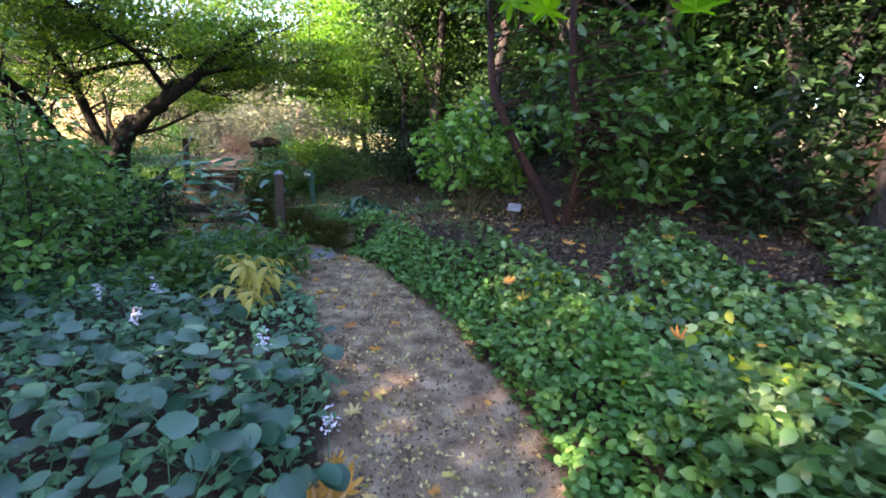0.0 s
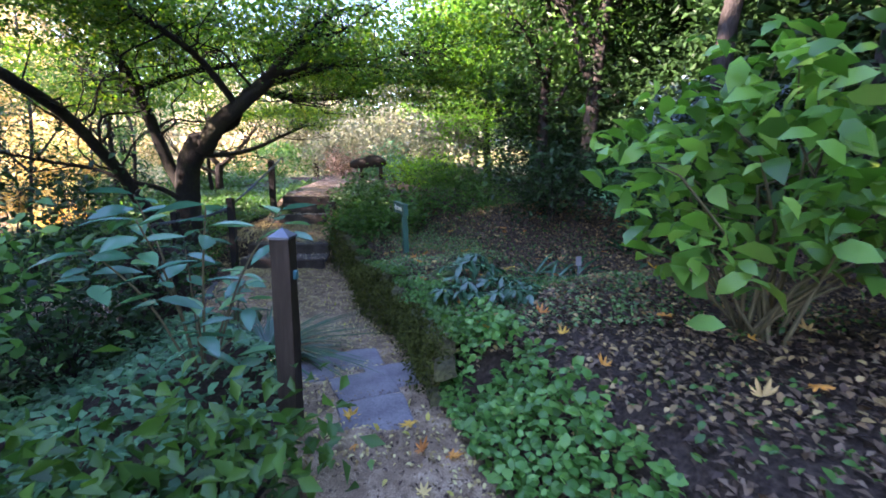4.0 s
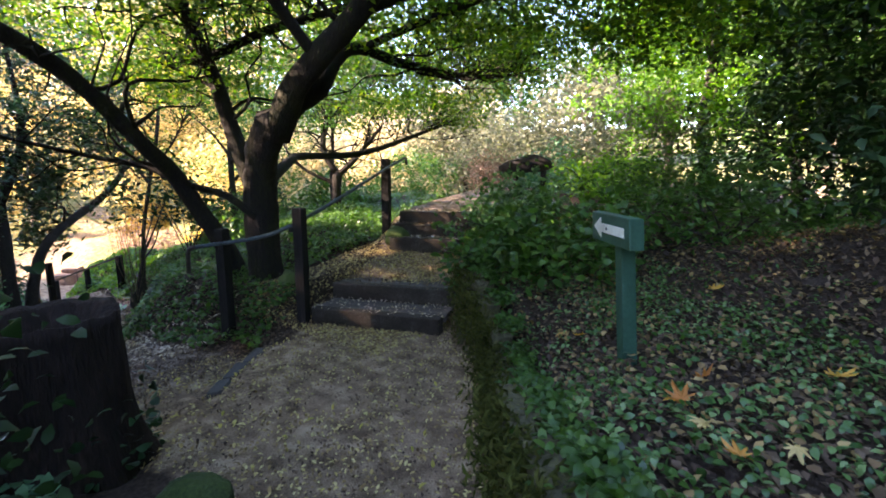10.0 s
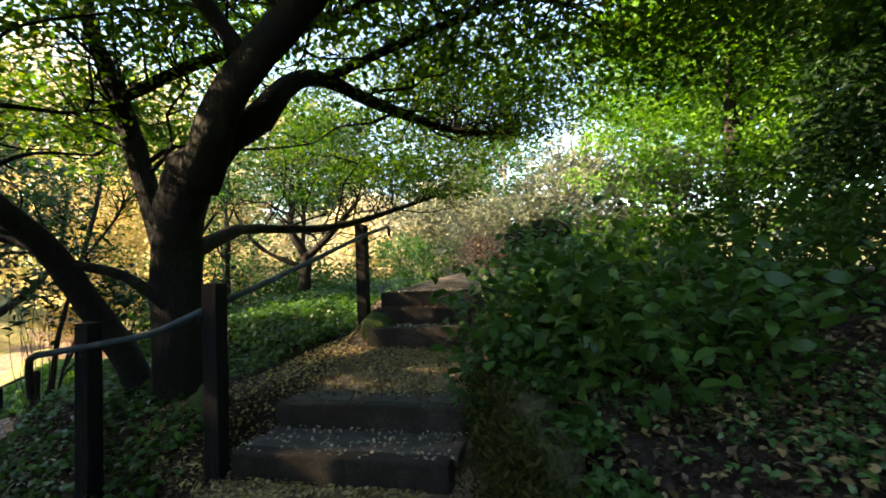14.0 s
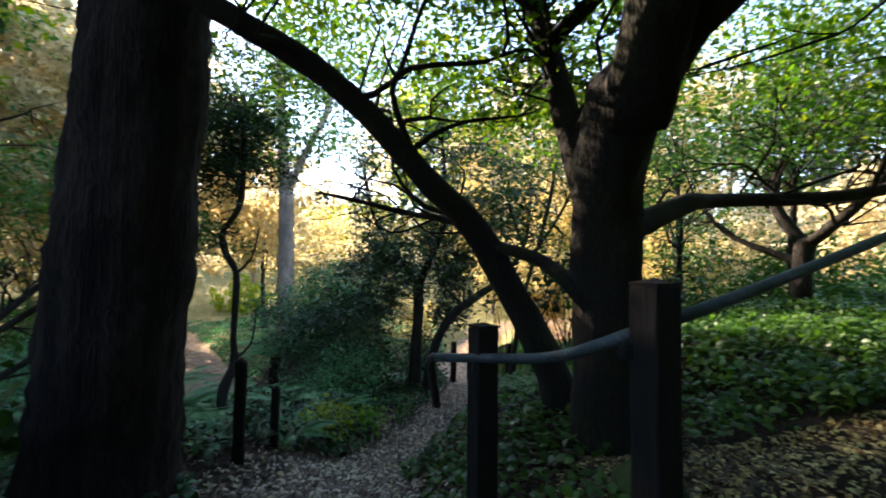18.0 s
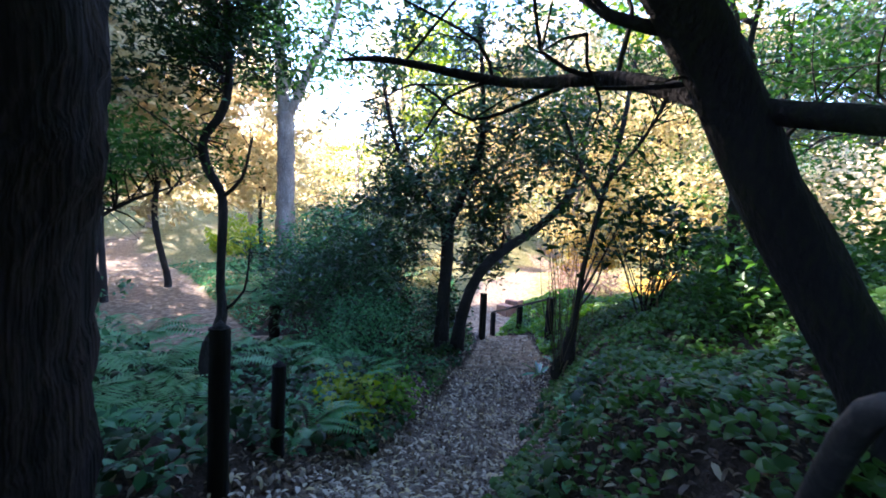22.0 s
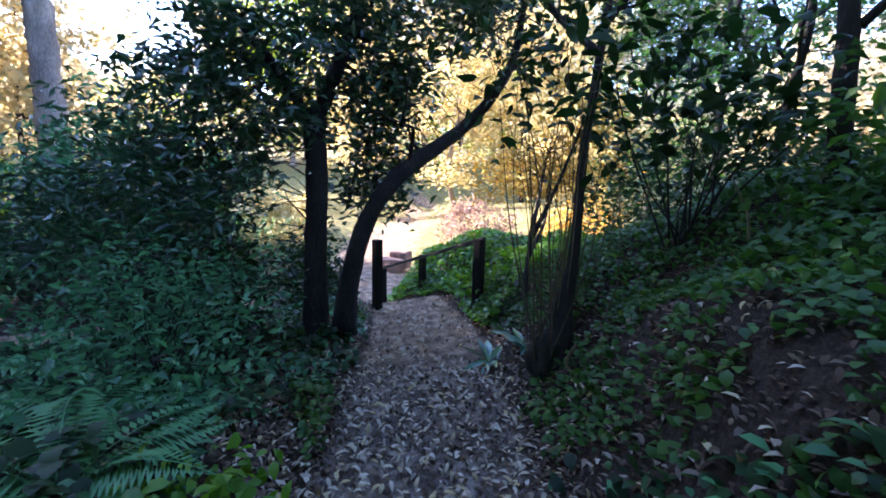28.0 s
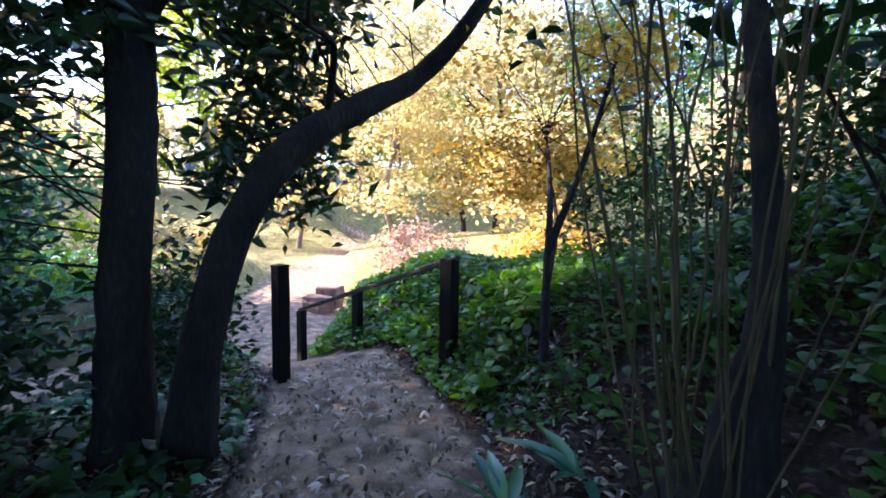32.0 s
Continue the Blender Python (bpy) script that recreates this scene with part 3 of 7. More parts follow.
def flight(name, x, y, z, ang, width, rises, run, rise, label):
    """Steps of old sleepers with trodden gravel treads, going up along +y of the frame."""
    top = thing(name, label, "steps", kind="structure")
    for i in range(rises):
        m = frame_at(x, y, z, ang) @ Matrix.Translation((0, i * run, i * rise))
        bm = box_bm(width + 0.06 * ((i * 7) % 3 - 1), 0.14, rise + 0.08, 0.018, (0, 0.07, rise / 2 - 0.04))
        bmesh.ops.subdivide_edges(bm, edges=[e for e in bm.edges if e.calc_length() > 0.4], cuts=9)
        roughen(bm, 0.014, 5, i + x)
        bmesh.ops.transform(bm, matrix=m, verts=bm.verts)
        part("riser", bm, top, "dark weathered sleeper", SLEEPER)
        bm = box_bm(width - 0.02, run - 0.02, 0.06, 0.012, (0, 0.14 + (run - 0.0) / 2, rise - 0.045))
        bmesh.ops.subdivide_edges(bm, edges=[e for e in bm.edges if e.calc_length() > 0.25], cuts=7, use_grid_fill=True)
        roughen(bm, 0.012, 7, i * 3 + y)
        bmesh.ops.transform(bm, matrix=m, verts=bm.verts)
        part("tread", bm, top, "gravel tread with fallen leaves", TREAD)
        g = np.random.default_rng(i + 7)
        c = np.stack([g.uniform(-width / 2, width / 2, 260), g.uniform(0.02, run + 0.1, 260), np.full(260, rise + 0.002)], 1)
        c = np.array([m @ Vector(q) for q in c])
        leaves("fallen_leaves", c, 0.034, L_LITTER if i % 2 else L_PALELIT, top, "small yellow and brown fallen leaves", shape="oval", aspect=0.6, up=0.96, g=g)
        tagged(top.children[-1], kind="stuff")
    return top


flight("steps_lower", -5.45, 10.42, -0.66, 20, 1.5, 2, 0.52, 0.16, "two low garden steps of dark old sleepers")
flight("steps_upper", -6.1, 12.12, -0.12, 20, 1.05, 3, 0.3, 0.165, "three steeper garden steps of dark old sleepers")


def right_edge(off):
    """The right-hand border of the first path, set off by some metres."""
    out = []
    for i in range(4, len(WALK_A)):
        v = WALK_A[min(i + 1, len(WALK_A) - 1)][:2] - WALK_A[i - 1][:2]
        v = v / np.linalg.norm(v)
        w = WALK_A[i][3] + off
        out.append((WALK_A[i][0] + v[1] * w, WALK_A[i][1] - v[0] * w, WALK_A[i][2], 0))
    return out


def retaining_wall():
    top = thing("retaining_wall", "low mossy stone wall holding the planted bed", "wall", kind="structure")
    line = smooth_line(right_edge(0.07)[1:] , 0.16)
    start = np.array([(-1.42, 6.25, -0.1, 0)])
    line = np.vstack([smooth_line([(-1.3, 6.2, -0.12, 0), tuple(line[0])], 0.16)[:-1], line])
    g = np.random.default_rng(5)
    meshes = []
    for s in range(10):
        bm = box_bm(0.21, 0.15, 0.115, 0.03)
        bmesh.ops.subdivide_edges(bm, edges=bm.edges[:], cuts=1, use_grid_fill=True)
        roughen(bm, 0.022, 7, s * 2.3)
        for f in bm.faces:
            f.smooth = True
        me = bpy.data.meshes.new("stone")
        bm.to_mesh(me)
        bm.free()
        me.materials.append(STONE)
        meshes.append(me)
    lift_ = []
    for i in range(len(line) - 1):
        a, b = line[i], line[i + 1]
        ang = math.degrees(math.atan2(b[1] - a[1], b[0] - a[0]))
        n_ = np.array([b[1] - a[1], a[0] - b[0]])
        n_ = n_ / np.linalg.norm(n_) * 0.25
        tall = int(np.clip(round((high(a[0] + n_[0], a[1] + n_[1]) - a[2] + 0.02) / 0.108), 2, 7))
        lift_.append(tall * 0.108)
        for c in range(tall):
            ob = part("stone", meshes[int(g.integers(10))], top)
            k = (c % 2) * 0.5
            ob.matrix_basis = pose(a[0] + (b[0] - a[0]) * k + g.normal() * 0.012, a[1] + (b[1] - a[1]) * k + g.normal() * 0.012, a[2] + 0.03 + c * 0.108 + g.normal() * 0.01, g.normal() * 5, g.normal() * 5, ang + g.normal() * 6)
    n = 15000
    k = g.integers(0, len(line) - 1, n)
    c = line[k][:, :3] + g.normal(size=(n, 3)) * (0.06, 0.06, 0.0)
    c[:, 2] += 0.02 + g.random(n) ** 0.6 * np.array(lift_)[k]
    c[:, 0] += -0.05 - 0.04 * g.random(n)
    c[:, 1] += -0.04
    leaves("moss", c, 0.045, MOSS, top, "hanging moss and dead grass", shape="diamond", aspect=0.3, up=0.1, g=g, droop=0.9)
    tagged(top.children[-1], kind="stuff")
    n = 4200
    k = g.integers(0, len(line) - 1, n)
    c = line[k][:, :3] + g.normal(size=(n, 3)) * (0.05, 0.05, 0.0) + [0.075, 0.055, 0]
    c[:, 2] += np.array(lift_)[k] - 0.02 + 0.06 * g.random(n)
    leaves("top_growth", c, 0.042, L_MID, top, "small weeds growing over the wall top", shape="oval", aspect=0.6, up=0.7, g=g)
    tagged(top.children[-1], kind="stuff")
    return top


retaining_wall()


def stone_row(name, pts, n, size, mat, label):
    top = thing(name, label, "kerb", kind="structure")
    L = smooth_line([(*p, 0, 0) for p in pts], 0.05)
    idx = np.linspace(0, len(L) - 2, n).astype(int)
    g = np.random.default_rng(n)
    for i in idx:
        a, b = L[i], L[i + 1]
        bm = box_bm(size[0] * g.uniform(0.85, 1.1), size[1], size[2], 0.02)
        bmesh.ops.subdivide_edges(bm, edges=bm.edges[:], cuts=1, use_grid_fill=True)
        roughen(bm, 0.012, 9, float(i))
        ob = part("kerb_stone", bm, top, "", mat)
        ob.matrix_basis = pose(a[0], a[1], high(a[0], a[1]) - size[2] * 0.12, g.normal() * 2, g.normal() * 2, math.degrees(math.atan2(b[1] - a[1], b[0] - a[0])))


stone_row("kerb", [(-5.55, 8.8), (-5.78, 9.08), (-6.05, 9.45)], 3, (0.3, 0.11, 0.1), KERB, "short row of grey kerb stones across the gravel")


def paving():
    top = thing("stepping_slabs", "worn grey paving slabs set in the gravel path", "paving", kind="structure")
    g = np.random.default_rng(2)
    for i, (x, y) in enumerate(((-1.62, 5.85), (-1.9, 6.28), (-2.2, 6.75), (-1.75, 6.5), (-2.45, 6.4))):
        bm = box_bm(0.42, 0.4, 0.06, 0.015)
        bmesh.ops.subdivide_edges(bm, edges=[e for e in bm.edges if e.calc_length() > 0.2], cuts=3, use_grid_fill=True)
        roughen(bm, 0.01, 6, i)
        ob = part("slab", bm, top, "", SLAB)
        ob.matrix_basis = pose(x, y, high(x, y) - 0.008, g.normal() * 1.5, g.normal() * 1.5 - 2, 35 + g.normal() * 5)


paving()


# ---- posts, rails, signs ----
def square_post(name, x, y, top, size, label, mat=POST, cap=None, group="", foot=None, turn=0, clip=False):
    foot = high(x, y) - 0.05 if foot is None else foot
    p = thing(name, label, "post", group, (x, y, foot))
    p.rotation_euler[2] = radians(turn)
    bm = box_bm(size, size, top - foot, 0.008, (0, 0, (top - foot) / 2))
    bmesh.ops.subdivide_edges(bm, edges=[e for e in bm.edges if e.calc_length() > 0.3], cuts=8)
    roughen(bm, 0.004, 8, x)
    part("shaft", bm, p, "", mat)
    bm = bmesh.new()
    s = size / 2 + (0.004 if cap else 0.0)
    h = top - foot
    b0 = [bm.verts.new((sx * s, sy * s, h)) for sx, sy in ((-1, -1), (1, -1), (1, 1), (-1, 1))]
    b1 = [bm.verts.new((v.co.x, v.co.y, h + 0.012)) for v in b0]
    tip = bm.verts.new((0, 0, h + (0.055 if cap else 0.025)))
    for i in range(4):
        j = (i + 1) % 4
        bm.faces.new((b0[i], b0[j], b1[j], b1[i]))
        bm.faces.new((b1[i], b1[j], tip))
    part("cap", bm, p, "pale weathered cap" if cap else "", cap or mat)
    if clip:
        bm = box_bm(0.022, 0.035, 0.05, 0.008, (size / 2 + 0.01, 0.0, h - 0.2))
        part("clip", bm, p, "blue-green metal cable clip", TEAL)
    return p


def round_post(name, x, y, top, r, label, group="", mat=POST, foot=None):
    foot = high(x, y) - 0.06 if foot is None else foot
    p = thing(name, label, "post", group, (x, y, foot))
    h = top - foot
    limb("shaft", [(0, 0, 0, r), (0.004, 0, h * 0.5, r * 0.98), (0, 0.004, h - 0.01, r * 0.97)], mat, p, 12, 0.05, 0.12, int(abs(x) * 10))
    limb("cap", [(0, 0, h - 0.012, r * 0.97), (0, 0, h + 0.001, r * 0.92), (0, 0, h + 0.005, r * 0.3)], mat, p, 12, 0.05, 0.02, 3)
    return p


square_post("bollard", -2.06, 5.66, 0.985, 0.106, "brown timber bollard with a pale pyramid cap beside the path", POST_BROWN, CAP, turn=12, clip=True)
square_post("handrail_post", -6.97, 9.71, 0.34, 0.11, "dark square timber post with a pointed top carrying the handrail", group="handrail posts", turn=20)
square_post("handrail_post", -6.2, 10.13, 0.57, 0.108, "stout dark square timber post at the foot of the steps", group="handrail posts", turn=20)
square_post("handrail_post", -6.96, 12.35, 1.15, 0.12, "dark square timber post beside the upper steps", group="handrail posts", turn=20)


def handrail():
    h = thing("handrail", "bent galvanised tube handrail climbing beside the garden steps", "handrail")
    limb("rail", [(-7.12, 9.5, 0.17, 0.022), (-6.95, 9.66, 0.2, 0.022), (-6.6, 9.92, 0.27, 0.022), (-6.27, 10.06, 0.4, 0.022), (-6.4, 10.75, 0.6, 0.022), (-6.86, 12.25, 1.02, 0.022), (-7.22, 13.1, 1.2, 0.022)], RAIL, h, 10, 0.0, 0.06)
    limb("rail_end", [(-7.12, 9.5, 0.17, 0.023), (-7.2, 9.48, 0.15, 0.023), (-7.25, 9.48, 0.09, 0.023), (-7.36, 9.52, -0.14, 0.024)], RAIL_RUST, h, 10, 0.02, 0.04, label="dark down-turned rail end")
    limb("rail_tip", [(-7.22, 13.1, 1.2, 0.022), (-7.26, 13.2, 1.2, 0.022), (-7.27, 13.22, 1.1, 0.022)], RAIL_RUST, h, 10, 0.02, 0.03)
    for x, y, z in ((-6.95, 9.68, 0.16), (-6.24, 10.06, 0.36), (-6.9, 12.28, 0.98)):
        part("bracket", box_bm(0.05, 0.05, 0.05, 0.008, (x, y, z)), h, "dark steel bracket", DARK)


handrail()

round_post("path_post", -9.08, 7.87, -0.24, 0.055, "dark round timber post at the path edge", "path edge posts")
round_post("path_post", -9.63, 8.03, -0.62, 0.045, "short dark round timber post at the path edge", "path edge posts")
square_post("stair_post", -16.16, 10.53, -1.22, 0.11, "tall dark timber post at the head of the descending steps", group="stair posts", turn=25)
square_post("stair_post", -18.64, 11.26, -2.15, 0.10, "dark timber post at the end of the stair rail", group="stair posts", turn=25)
square_post("stair_post", -17.58, 11.7, -1.72, 0.10, "dark timber post under the stair rail", group="stair posts", turn=25)
square_post("stair_post", -18.11, 12.17, -1.82, 0.10, "dark timber post behind the stair rail", group="stair posts", turn=25)
square_post("stair_post", -15.45, 11.75, -1.15, 0.12, "dark timber post carrying the top of the stair rail", group="stair posts", turn=25)


def stair_rail():
    h = thing("stair_rail", "worn pale-edged timber rail sloping down to the clearing", "handrail")
    a, b = Vector((-15.4, 11.8, -1.13)), Vector((-18.66, 11.24, -2.13))
    d = (b - a)
    bm = box_bm(d.length, 0.05, 0.045, 0.008)
    bmesh.ops.subdivide_edges(bm, edges=[e for e in bm.edges if e.calc_length() > 0.5], cuts=12)
    roughen(bm, 0.006, 3, 1)
    ob = part("rail", bm, h, "", RAIL_RUST)
    ob.matrix_basis = Matrix.Translation((a + b) / 2) @ d.to_track_quat("X", "Z").to_matrix().to_4x4()


stair_rail()


def direction_sign():
    x, y = -2.69, 9.3
    z0 = high(x, y) - 0.08
    s = thing("direction_sign", "green painted wooden signpost with a cream arrow", "sign", at=(x, y, z0))
    lean = Matrix.Identity(4)
    lean[0][2], lean[1][2] = -0.1, 0.08
    lean = lean @ pose(0, 0, 0, 0, 0, -52)
    h = 0.62 - z0
    bm = box_bm(0.075, 0.07, h, 0.006, (0, 0, h / 2))
    bmesh.ops.transform(bm, matrix=lean, verts=bm.verts)
    part("shaft", bm, s, "", SIGN)
    zc = 0.68 - z0
    bm = box_bm(0.44, 0.07, 0.145, 0.008, (-0.05, -0.022, zc))
    bmesh.ops.transform(bm, matrix=lean, verts=bm.verts)
    board = part("board", bm, s, "green painted board", SIGN)
    bm = bmesh.new()
    fy, c = -0.0615, -0.05
    pts = [(-0.18, 0), (-0.095, 0.05), (-0.095, 0.022), (0.165, 0.022), (0.165, -0.022), (-0.095, -0.022), (-0.095, -0.05)]
    f = [bm.verts.new((c + px, fy, zc + pz)) for px, pz in pts]
    k = [bm.verts.new((c + px, fy + 0.006, zc + pz)) for px, pz in pts]
    bm.faces.new(f)
    for i in range(len(pts)):
        j = (i + 1) % len(pts)
        bm.faces.new((f[j], f[i], k[i], k[j]))
    bmesh.ops.recalc_face_normals(bm, faces=bm.faces)
    bmesh.ops.transform(bm, matrix=lean, verts=bm.verts)
    part("arrow", bm, board, "cream painted arrow", CREAM)
    bm = bmesh.new()
    bmesh.ops.create_uvsphere(bm, u_segments=10, v_segments=6, radius=0.008, matrix=Matrix.Translation((c - 0.02, fy - 0.001, zc)) @ Matrix.Diagonal((1, 0.6, 1, 1)))
    bmesh.ops.transform(bm, matrix=lean, verts=bm.verts)
    part("screw", bm, board, "dark screw head", DARK)


direction_sign()


def plant_label(x, y, top, w, h, mat, label, tilt=35, turn=0, stake=0.012, lines=0):
    z0 = high(x, y) - 0.04
    s = thing("plant_label", label, "label", at=(x, y, z0))
    part("stake", box_bm(stake, stake, top - z0, 0.002, (0, 0, (top - z0) / 2)), s, "", mat)
    ob = part("plate", box_bm(w, h, 0.006, 0.002), s, "blank pale plate", mat)
    ob.matrix_basis = pose(0, -0.01, top - z0 + 0.01, tilt, 0, turn)
    for i in range(lines):
        b = part("text_line", box_bm(w * (0.7 - 0.12 * i), h * 0.07, 0.003, 0), ob, "faint dark line of lettering", DARK)
        b.location = (0, h * (0.22 - 0.2 * i), 0.0045)


plant_label(0.77, 5.1, 0.8, 0.15, 0.1, LABEL, "pale tilted plant label on a stake in the leaf litter", 52, -25)
plant_label(-0.49, 7.91, 0.47, 0.05, 0.09, LABEL, "small pale plant label among strap leaves", 70, 10)


# ---- trees ----
def tree(name, label, mat, trunk, limbs, crowns, category="tree", seed=0, sides=12, twig_r=0.012, rough=0.14, sprays=0, reach=(0.5, 1.3)):
    """trunk and limbs: rows x, y, z, radius. crowns: (leaf material, clump centres, per clump, spread, leaf size, shape, aspect, up)."""
    g = np.random.default_rng(seed)
    base = Vector(trunk[0][:3])
    t = thing(name, label, category, at=base)
    off = np.array([*base, 0.0])
    limb("trunk", np.array(trunk) - off, mat, t, sides, rough, 0.09, seed)
    sup = [smooth_line(np.array(trunk) - off, 0.15)[:, :3]]
    for i, l in enumerate(limbs):
        limb("limb", np.array(l) - off, mat, t, max(7, sides - 3), rough, 0.12, seed + i)
        sup.append(smooth_line(np.array(l) - off, 0.15)[:, :3])
    sup = np.vstack(sup)
    if sprays:
        branchlets([smooth_line(np.array(l) - off, 0.1) for l in limbs], mat, t, g, sprays, reach)
    for cm, centres, per, spread, size, shape, aspect, up in crowns:
        c = np.asarray(centres, float) - off[:3]
        d = np.linalg.norm(c[:, None] - sup[None], axis=2)
        near = np.argsort(d, axis=1)[np.arange(len(c)), g.integers(0, min(6, d.shape[1]), len(c))]
        pick = d.min(1) < 1.3
        if pick.any():
            twigs("branchwork", sup[near[pick]], c[pick], twig_r, mat, t, g)
        leaves("crown", clumps(c, per, spread, g), size, cm, t, shape=shape, aspect=aspect, up=up, g=g)
    return t


def cloud(n, centre, radii, g, shell=0.35):
    return ball_points(n, g, shell) * np.array(radii) + np.array(centre)


def maple():
    g = np.random.default_rng(11)
    trunk = [(-7.42, 10.52, -0.55, 0.27), (-7.43, 10.53, -0.3, 0.21), (-7.5, 10.56, 0.4, 0.205), (-7.4, 10.51, 1.0, 0.2), (-6.98, 10.43, 1.55, 0.195)]
    limbs = [
        [(-7.0, 10.47, 1.4, 0.17), (-6.5, 10.38, 1.85, 0.14), (-6.1, 10.36, 2.1, 0.125), (-5.65, 10.5, 2.5, 0.11), (-5.2, 10.65, 3.0, 0.085), (-4.4, 10.7, 3.6, 0.05)],
        [(-6.95, 10.45, 1.45, 0.12), (-6.72, 10.6, 1.75, 0.12), (-6.5, 10.72, 1.9, 0.12), (-6.55, 11.0, 2.25, 0.09), (-6.65, 11.5, 2.52, 0.075), (-6.62, 12.4, 2.5, 0.065), (-6.65, 14.0, 2.6, 0.05), (-6.4, 15.8, 2.9, 0.03)],
        [(-7.42, 10.52, 0.4, 0.11), (-7.85, 10.62, 0.95, 0.105), (-8.08, 10.52, 1.7, 0.1), (-8.33, 10.43, 2.45, 0.085), (-8.55, 10.3, 3.1, 0.07), (-8.4, 10.2, 3.7, 0.05), (-7.8, 10.2, 4.2, 0.03)],
        [(-7.86, 10.47, -0.62, 0.15), (-7.99, 10.39, -0.15, 0.118), (-8.08, 10.27, 0.15, 0.112), (-8.17, 10.08, 0.52, 0.108), (-8.19, 9.93, 0.8, 0.105), (-8.13, 9.74, 1.03, 0.1), (-8.03, 9.52, 1.2, 0.092), (-7.99, 9.32, 1.4, 0.088), (-7.96, 9.1, 1.63, 0.085), (-7.88, 8.67, 1.98, 0.082), (-7.75, 8.11, 2.26, 0.078), (-7.8, 7.75, 2.5, 0.065), (-7.6, 7.5, 3.0, 0.05), (-7.1, 7.2, 3.5, 0.03)],
        [(-7.35, 10.55, 0.85, 0.08), (-7.54, 10.77, 0.9, 0.085), (-8.0, 11.4, 1.12, 0.07), (-8.48, 12.03, 1.22, 0.06), (-8.45, 13.5, 1.35, 0.055), (-8.42, 16.0, 2.06, 0.03)],
        [(-7.4, 10.42, 0.4, 0.05), (-7.75, 10.25, 0.66, 0.045), (-8.17, 9.98, 0.8, 0.042), (-8.65, 9.72, 1.02, 0.036), (-9.21, 9.36, 1.14, 0.028), (-9.56, 8.69, 1.33, 0.022), (-10.0, 8.3, 1.45, 0.008)],
        [(-6.1, 10.36, 2.1, 0.06), (-6.2, 9.6, 2.8, 0.05), (-6.5, 8.6, 3.3, 0.035), (-6.2, 7.4, 3.6, 0.02)],
        [(-8.3, 10.43, 2.4, 0.06), (-7.6, 10.9, 2.75, 0.055), (-6.9, 11.3, 2.95, 0.045), (-5.9, 11.7, 3.2, 0.025)],
        [(-8.2, 10.4, 2.2, 0.05), (-9.2, 10.8, 2.6, 0.04), (-10.6, 11.3, 2.9, 0.02)],
        [(-6.65, 11.5, 2.5, 0.05), (-5.6, 12.0, 2.9, 0.04), (-4.3, 12.4, 3.2, 0.025), (-3.2, 12.6, 3.3, 0.012)],
        [(-5.65, 10.5, 2.5, 0.05), (-5.2, 11.4, 2.9, 0.04), (-4.5, 12.8, 3.1, 0.02)],
    ]
    c = np.vstack([cloud(150, (-7.3, 12.8, 3.0), (3.4, 4.0, 0.9), g), cloud(105, (-9.0, 9.4, 3.35), (2.7, 2.4, 0.7), g), cloud(26, (-9.3, 10.3, 2.4), (1.5, 1.2, 0.45), g), cloud(50, (-3.5, 12.8, 2.7), (1.5, 1.6, 0.45), g), cloud(120, (-4.6, 12.0, 3.4), (2.6, 3.2, 0.7), g),
                   cloud(40, (-8.0, 14.8, 2.25), (1.6, 2.2, 0.4), g), cloud(40, (-6.5, 8.2, 3.4), (1.8, 1.5, 0.4), g), cloud(120, (-7.5, 15.8, 3.5), (2.7, 2.3, 0.6), g), cloud(235, (-7.5, 12.2, 4.4), (4.8, 5.2, 0.8), g)])
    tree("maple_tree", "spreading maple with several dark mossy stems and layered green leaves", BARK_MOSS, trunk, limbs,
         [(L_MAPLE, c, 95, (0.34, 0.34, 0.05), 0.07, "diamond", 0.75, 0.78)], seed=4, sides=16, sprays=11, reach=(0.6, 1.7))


maple()


